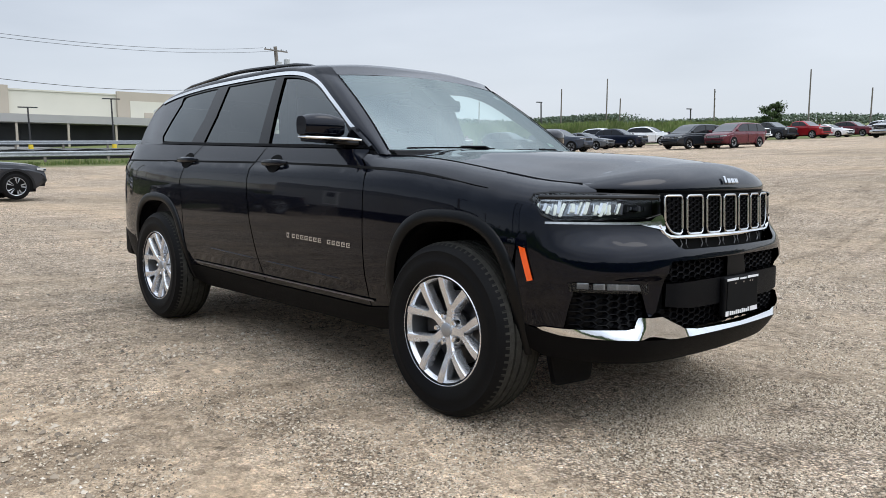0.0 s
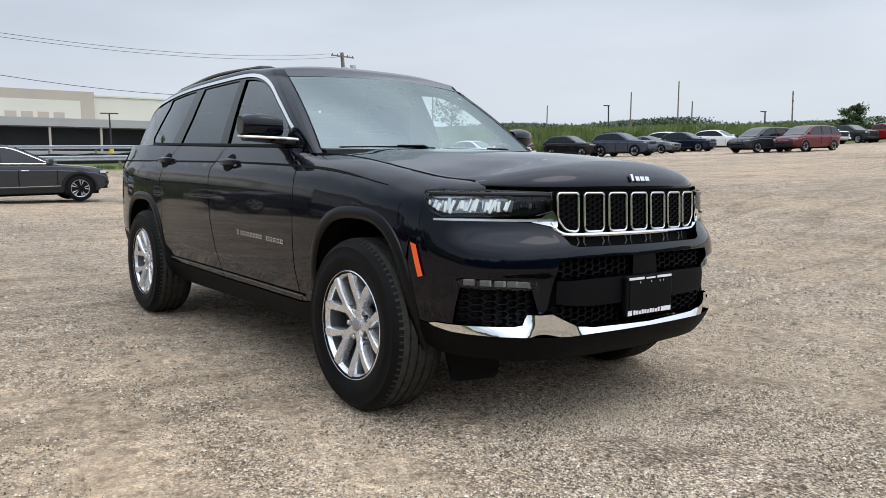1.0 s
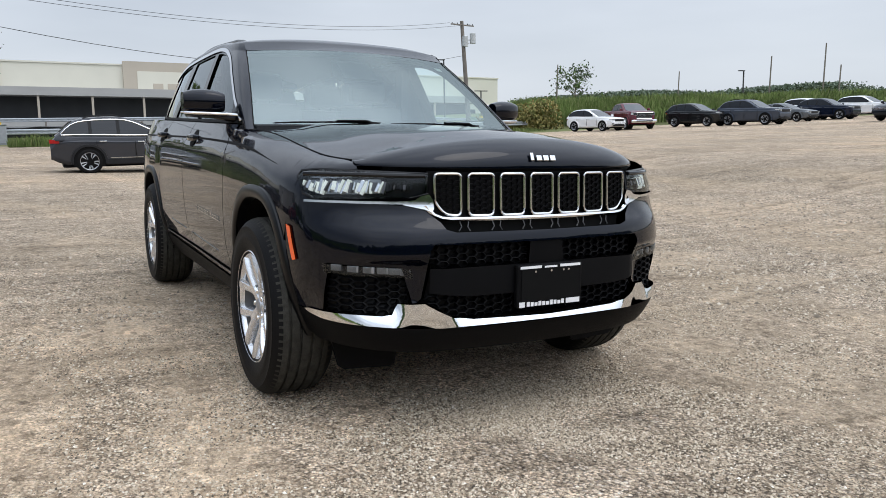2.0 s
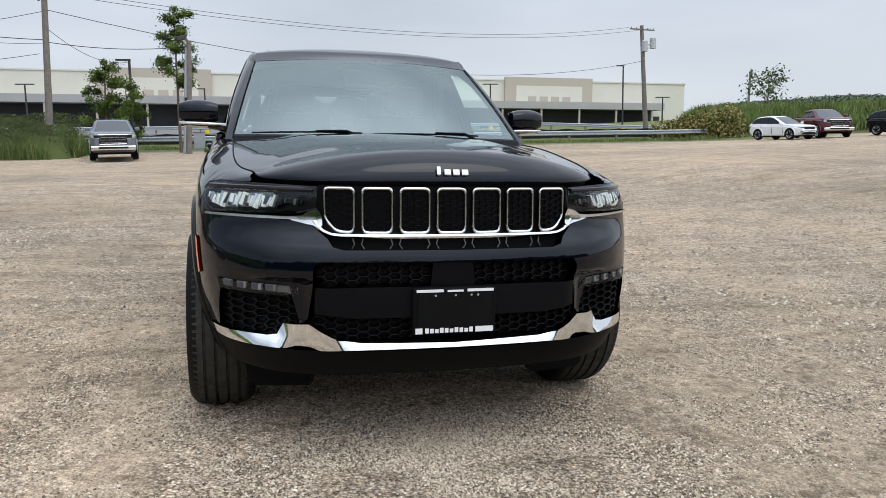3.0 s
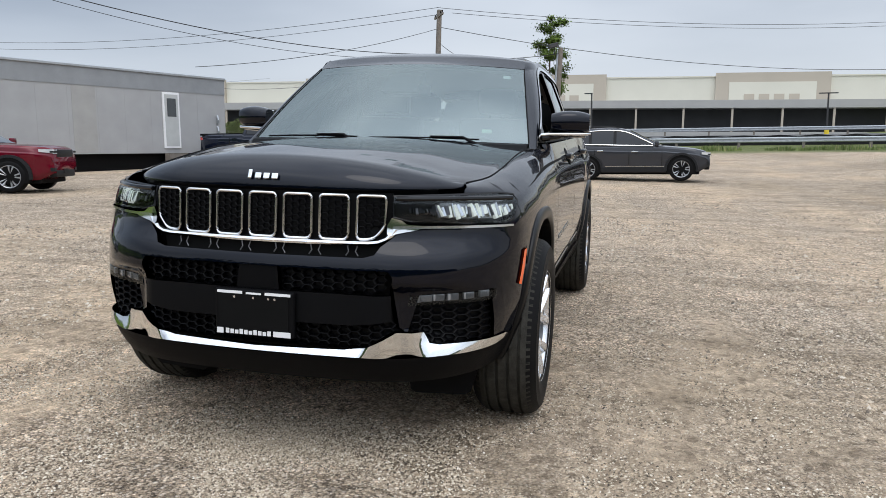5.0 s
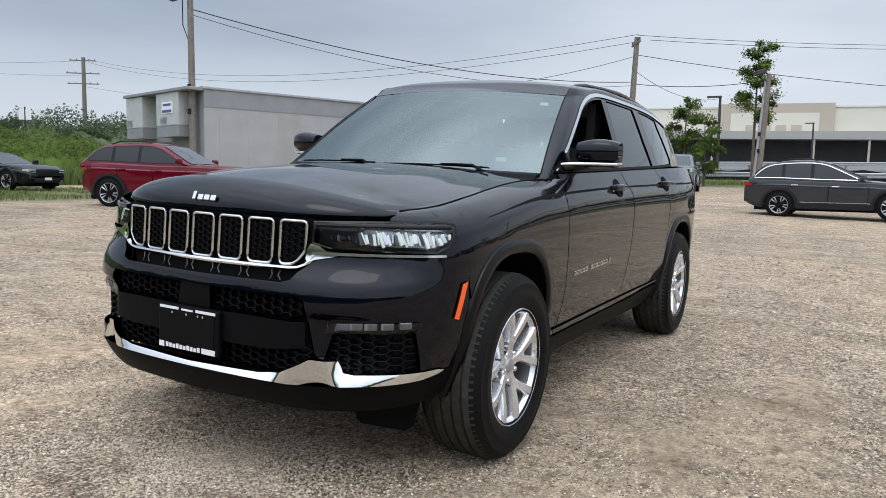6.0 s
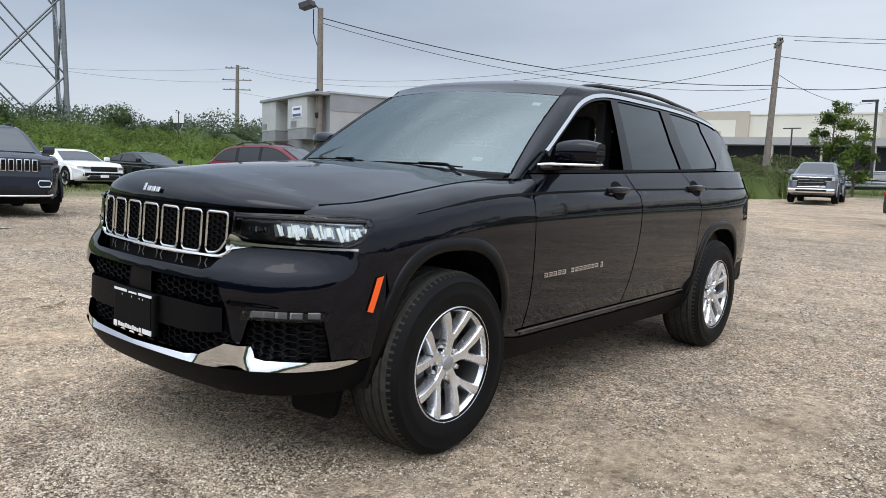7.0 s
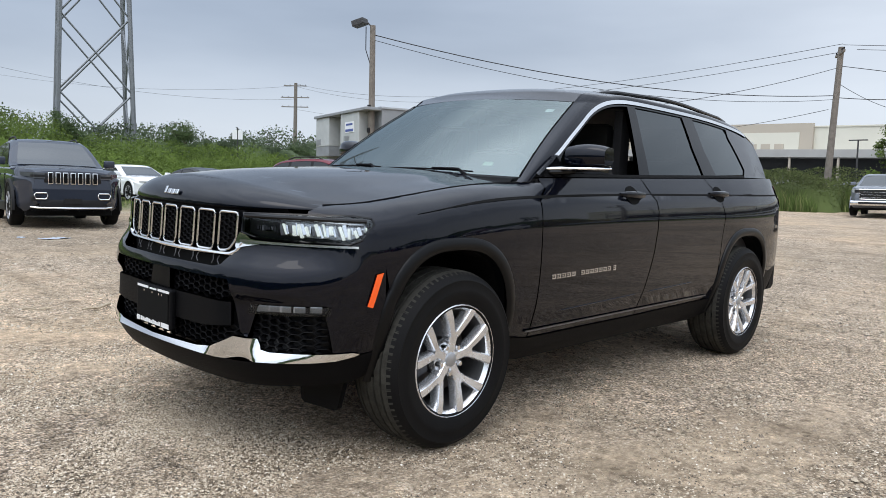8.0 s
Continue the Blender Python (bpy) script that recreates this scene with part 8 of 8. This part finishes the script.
def build_bank():
    verts, faces = [], []
    n = len(BANK)
    for i, (x, y) in enumerate(BANK):
        k = i / (n - 1)
        t = BANK[min(n - 1, i + 1)] - BANK[max(0, i - 1)]
        t = t / np.hypot(*t)
        nx, ny = t[1], -t[0]
        H = bank_height(k)
        for d, hh in ((2.5, -0.1), (1.2, 0.45), (0.0, 0.85), (-1.5, 1.0), (-5.0, 1.0), (-9.0, 0.7), (-14.0, -0.1)):
            px, py = x + nx * d, y + ny * d
            verts.append((px, py, ground_z(px, py) + (H * hh * 0.55 if hh > 0 else hh) + 0.25 * noise.noise((px * 0.3, py * 0.3, 0)) * max(hh, 0)))
    for i in range(n - 1):
        for j in range(6):
            a = i * 7 + j
            faces.append((a, a + 1, a + 8, a + 7))
    me = bpy.data.meshes.new("grass_bank")
    me.from_pydata(verts, [], faces)
    me.polygons.foreach_set("use_smooth", [True] * len(me.polygons))
    ob = put_mesh("grass_bank", me, mat("bank_soil_and_turf", (0.07, 0.10, 0.03), 0.9, vary=0.5, scale=1.5, second=(0.12, 0.11, 0.05)))
    tagged(ob, "long low bank of earth under tall grass", "bank", kind="structure")

    def spots(rng):
        m = 46000
        k = rng.random(m)
        idx = np.minimum((k * (n - 1)).astype(int), n - 2)
        t = BANK[idx + 1] - BANK[idx]
        t /= np.hypot(t[:, 0], t[:, 1])[:, None]
        d = 2.0 - 9.0 * rng.random(m) ** 1.6
        px, py = BANK[idx, 0] + t[:, 1] * d, BANK[idx, 1] - t[:, 0] * d
        prof = np.interp(d, (-9, -5, -1.5, 0, 1.2, 2.5), (0.7, 1.0, 1.0, 0.85, 0.45, 0.0))
        H = np.array([bank_height(q) for q in k])
        z = np.array([ground_z(a, b) for a, b in zip(px, py)]) + H * prof * 0.55 - 0.05
        clump = np.array([noise.noise((a * 0.35, b * 0.35, 2)) for a, b in zip(px, py)])
        h = (0.75 + 0.8 * rng.random(m) + 0.5 * clump) * (0.35 + 0.65 * H / 2.7)
        return np.stack([px, py, z, np.maximum(h, 0.2), 0.03 + 0.045 * rng.random(m)], 1)
    grass_blades("bank_grass", spots, LEAF["reed"], "tall green reeds and grass on the bank")


build_bank()
bush_row("dry_shrubs", [(-53.5 + 0.4 * k, 33.5 + 0.9 * k, 1.5, 1.6 + 0.25 * k) for k in range(6)], 2.0, "ochre and green shrubs at the bank's end", "ochre", 5, 0.16, 1.3)


# weeds along the lot's southern and western edges
def edge_weeds(x0, x1, y0, y1, m, hmin, hmax, mask=None, w=(0.012, 0.03)):
    def spots(rng):
        x = x0 + (x1 - x0) * rng.random(m)
        y = y0 + (y1 - y0) * rng.random(m)
        c = np.array([noise.noise((a * 0.4, b * 0.4, 7)) for a, b in zip(x, y)])
        keep = c > -0.35 if mask is None else mask(x, y, c)
        x, y, c = x[keep], y[keep], c[keep]
        z = np.array([ground_z(a, b) for a, b in zip(x, y)]) - 0.02
        h = hmin + (hmax - hmin) * rng.random(len(x)) * np.clip(0.7 + c, 0.2, 1.3)
        return np.stack([x, y, z, h, w[0] + (w[1] - w[0]) * rng.random(len(x))], 1)
    return spots


grass_blades("south_weeds", edge_weeds(-48, 14, -35.2, -31.5, 45000, 0.4, 1.4, w=(0.010, 0.026)), LEAF["grass"], "thick tall weeds along the lot's edge", 11, "weeds")
grass_blades("turf_edge", edge_weeds(-17.5, 4, -33, -18, 22000, 0.04, 0.20, w=(0.008, 0.02)), LEAF["grass"], "short grass round the parked coupes", 12, "grass")
grass_blades("pole_weeds", edge_weeds(-43.0, -37.4, -18.5, -8.6, 16000, 0.3, 1.5, w=(0.010, 0.028)), LEAF["grass"], "tall weeds round the utility pole's foot", 13, "weeds")
grass_blades("office_weeds", edge_weeds(-38, -30, -19.5, -14.5, 10000, 0.3, 1.4, w=(0.010, 0.028)), LEAF["grass"], "tall weeds beside the site office", 14, "weeds")
grass_blades("rail_grass", edge_weeds(-51.0, -48.6, -22, 36, 8000, 0.08, 0.4, w=(0.015, 0.035)), LEAF["grass"], "strip of rough grass before the guard rail", 15, "grass")
grass_blades("verge_tuft", edge_weeds(-46.8, -44.0, -2.6, 1.0, 1600, 0.15, 0.7, w=(0.015, 0.035)), LEAF["grass"], "tuft of grass at the lot's exit", 16, "grass")

rng0 = np.random.default_rng(21)


def thicket(name, x0, x1, y0, y1, height, n, size, leaf, label, seed, category="bushes", mass=0.45):
    """A continuous mass of leaf sprays whose top rolls with two scales of noise."""
    rng = np.random.default_rng(seed)
    x = x0 + (x1 - x0) * rng.random(n)
    y = y0 + (y1 - y0) * rng.random(n)
    def top(a, b):
        return max(0.3, height(a, b) * (0.82 + 0.42 * noise.noise((a * 0.16, b * 0.16, seed)) + 0.22 * noise.noise((a * 0.55, b * 0.55, seed + 3))))
    h = np.array([top(a, b) for a, b in zip(x, y)])
    z = np.array([ground_z(a, b) for a, b in zip(x, y)]) + h * rng.random(n) ** 0.40
    v, f = leaves(np.stack([x, y, z], 1), size, rng)
    # an added mound beneath the leaves fills the dark holes between them
    nx, ny = max(6, int((x1 - x0) / mass)), max(6, int((y1 - y0) / mass))
    inner = np.array([(a, b, ground_z(a, b) + (top(a, b) * (0.48 + 0.24 * rng.random()) if 0 < i < nx and 0 < j < ny else -0.1)) for i, a in enumerate(lin(x0, x1, nx + 1)) for j, b in enumerate(lin(y0, y1, ny + 1))])
    k = (np.arange(nx)[:, None] * (ny + 1) + np.arange(ny)[None]).ravel()
    f = np.concatenate([f, len(v) + np.stack([k, k + ny + 1, k + ny + 2, k + 1], 1)])
    v = np.concatenate([v, inner])
    ob = new(name, raw_mesh(name, v, f, LEAF[leaf]))
    return tagged(ob, label, category, kind="stuff")


thicket("south_bushes", -48, 16, -42, -33.2, lambda x, y: 2.5 + 0.5 * smooth(-34, -40, y) + 1.9 * smooth(-13.2, -10.8, x), 170000, 0.052, "mid", "dense rolling green bushes behind the weeds", 22)
thicket("south_trees", -95, 30, -88, -66, lambda x, y: 5.8 + 1.2 * smooth(-30, 10, x), 100000, 0.13, "hazy", "dark line of leafy trees beyond the weeds, tinted for haze", 25, "trees", 0.9)
bush_row("office_bushes", [(-34.5 + 1.2 * k, -21.5 - 1.0 * k, 1.5, 1.6 + 0.6 * rng0.random()) for k in range(4)], 2, "green bushes behind the site office", "mid", 23, 0.15)
thicket("pole_bushes", -43.5, -37.8, -18.5, -8.8, lambda x, y: 2.6, 22000, 0.05, "weed", "green shrubs and weeds round the utility pole", 24)
thicket("office_thicket", -38.5, -30.5, -20.5, -13.5, lambda x, y: 2.5, 18000, 0.05, "weed", "green shrubs beside the site office", 27)

tree("slim_tree", (-44.4, -3.9), 8.9, 1.25, 0.10, "tall slim tree with a sparse uneven crown", "mid", 10000, 0.06, 0.42, 31, 12)
tree("round_tree", (-46.0, -8.1), 5.7, 1.35, 0.09, "young leafy tree behind the silver pickup", "mid", 7000, 0.065, 0.10, 32, 12)
tree("round_tree", (-46.3, -6.9), 4.6, 1.1, 0.08, "low leafy tree behind the silver pickup", "mid", 5500, 0.065, 0.10, 33, 11)
tree("lone_tree", (-42.3, 97.3), 4.5, 1.7, 0.12, "round dark tree beyond the distant cars", "dark", 3400, 0.13, 0.2, 34, 12)
tree("bare_tree", (-91.6, 72.4), 7.2, 3.6, 0.16, "thin open tree behind the bank", "dark", 900, 0.2, 0.3, 35, 14)
for k, (x, y, high, wide) in enumerate(((-62.0, -66.0, 4.2, 2.0), (-50.0, -70.0, 4.0, 2.0), (-38.2, -56.4, 3.6, 1.4), (-31.0, -53.7, 3.5, 1.8), (-26.6, -51.6, 4.2, 1.9), (-15.6, -45.5, 4.0, 1.7))):
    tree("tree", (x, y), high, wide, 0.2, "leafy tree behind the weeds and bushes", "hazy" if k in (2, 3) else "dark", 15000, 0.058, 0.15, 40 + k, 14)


# distant woods along the horizon
def far_woods(name, pts, seed):
    rng = np.random.default_rng(seed)
    c = spline(pts, 240)
    out = []
    for x, y in c:
        h = 3.6 + 2.6 * noise.noise((x * 0.03, y * 0.03, 1)) + 1.2 * noise.noise((x * 0.11, y * 0.11, 4))
        n = 230
        d = rng.normal(size=(n, 3)) * np.array([3.4, 3.4, 1.0])
        zz = ground_z(x, y) + h * rng.random(n) ** 0.42
        out.append(np.stack([x + d[:, 0], y + d[:, 1], zz], 1))
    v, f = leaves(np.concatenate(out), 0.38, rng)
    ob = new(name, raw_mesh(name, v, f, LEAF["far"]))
    return tagged(ob, "distant line of woods along the horizon, haze put into its colour", "woods", kind="stuff")


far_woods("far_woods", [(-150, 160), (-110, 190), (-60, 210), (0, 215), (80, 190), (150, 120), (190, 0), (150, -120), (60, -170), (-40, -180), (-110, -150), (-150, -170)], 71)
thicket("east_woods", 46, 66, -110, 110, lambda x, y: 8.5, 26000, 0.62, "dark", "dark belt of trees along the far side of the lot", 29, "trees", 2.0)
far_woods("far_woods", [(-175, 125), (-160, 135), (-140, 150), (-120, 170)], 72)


# two pale road signs on one post, and a grey cabinet by the rail
def road_sign(x, y, top):
    z = ground_z(x, y)
    sign = thing("road_sign", pose(x, y, z, 0, 0, 52), "pair of small white signs on a thin post in the weeds", "sign")
    bm = bmesh.new()
    add_rod(bm, (0, 0, 0), (0, 0, top), 0.045, 0.045, 8)
    part("post", bm, mat_dark_steel, sign)
    for k in (-1, 1):
        bm = bmesh.new()
        add_box(bm, 0.05, 0.07, k * 0.18 - 0.15, k * 0.18 + 0.15, top - 0.75, top - 0.15, bevel=0.008)
        part("sign_plate", bm, mat_white, sign)


def utility_cabinet(x, y):
    cab = thing("utility_cabinet", pose(x, y, ground_z(x, y)), "grey steel utility cabinet on a plinth by the guard rail", "cabinet")
    bm = bmesh.new()
    add_box(bm, -0.30, 0.30, -0.38, 0.38, 0.0, 0.12)
    part("plinth", bm, mat_metal_dark, cab)
    bm = bmesh.new()
    add_box(bm, -0.25, 0.25, -0.34, 0.34, 0.12, 1.12, bevel=0.02)
    part("body", bm, mat_steel_grey, cab)
    bm = bmesh.new()
    add_box(bm, 0.25, 0.262, -0.30, 0.30, 0.18, 1.06, bevel=0.004)
    part("door", bm, mat_steel_grey, cab)
    bm = bmesh.new()
    add_box(bm, -0.30, 0.30, -0.39, 0.39, 1.12, 1.16, bevel=0.01)
    part("lid", bm, mat_metal_dark, cab)


road_sign(-24.8, -41.4, 4.2)
utility_cabinet(-48.2, -3.0)


# litter on the gravel
def stick(x, y, length, ang, r):
    bm = bmesh.new()
    add_tube(bm, [(length * (k - 0.5), 0.015 * math.sin(5 * k), r + 0.006 * math.sin(9 * k)) for k in lin(0, 1, 7)], [r * (1.0 - 0.35 * k) for k in lin(0, 1, 7)], 7)
    st_ = thing("stick", pose(x, y, ground_z(x, y) + 0.01, 0, 0, ang), "pale dry stick lying on the gravel", "stick")
    part("branch", bm, mat("dry_pale_wood", (0.46, 0.38, 0.27), 0.8, vary=0.3, scale=20), st_)
    bm = bmesh.new()
    add_tube(bm, [(0.1 * length, 0, r), (0.25 * length, 0.05, r * 1.4), (0.34 * length, 0.11, r * 1.2)], [r * 0.7, r * 0.5, r * 0.3], 6)
    part("twig", bm, mat("dry_twig_wood", (0.40, 0.32, 0.22), 0.8, vary=0.3, scale=20), st_)


def plastic_scrap(x, y, w, ang, seed):
    bm = bmesh.new()
    n = 9
    grid = [[bm.verts.new((w * (i / n - 0.5) * (1 + 0.25 * noise.noise((i * 0.9, j * 0.9, seed))), 0.55 * w * (j / n - 0.5) * (1 + 0.25 * noise.noise((i * 0.7, j * 0.7, seed + 2))), 0.018 + 0.016 * noise.noise((i * 0.8, j * 0.8, seed + 5)))) for j in range(n + 1)] for i in range(n + 1)]
    for i in range(n):
        for j in range(n):
            bm.faces.new((grid[i][j], grid[i + 1][j], grid[i + 1][j + 1], grid[i][j + 1]))
    t_ = thing("plastic_scrap", pose(x, y, ground_z(x, y), 0, 0, ang), "crumpled pale blue plastic scrap on the gravel", "litter")
    part("film", bm, MAT_SCRAP, t_, soft=True)


MAT_SCRAP = mat("pale_blue_film", (0.46, 0.52, 0.60), 0.35, vary=0.15, scale=12)
stick(-0.05, -2.95, 0.34, 35, 0.012)
stick(0.35, -3.1, 0.20, 150, 0.008)
plastic_scrap(-1.86, -8.95, 0.42, 20, 1)
plastic_scrap(-1.5, -9.25, 0.2, 70, 4)
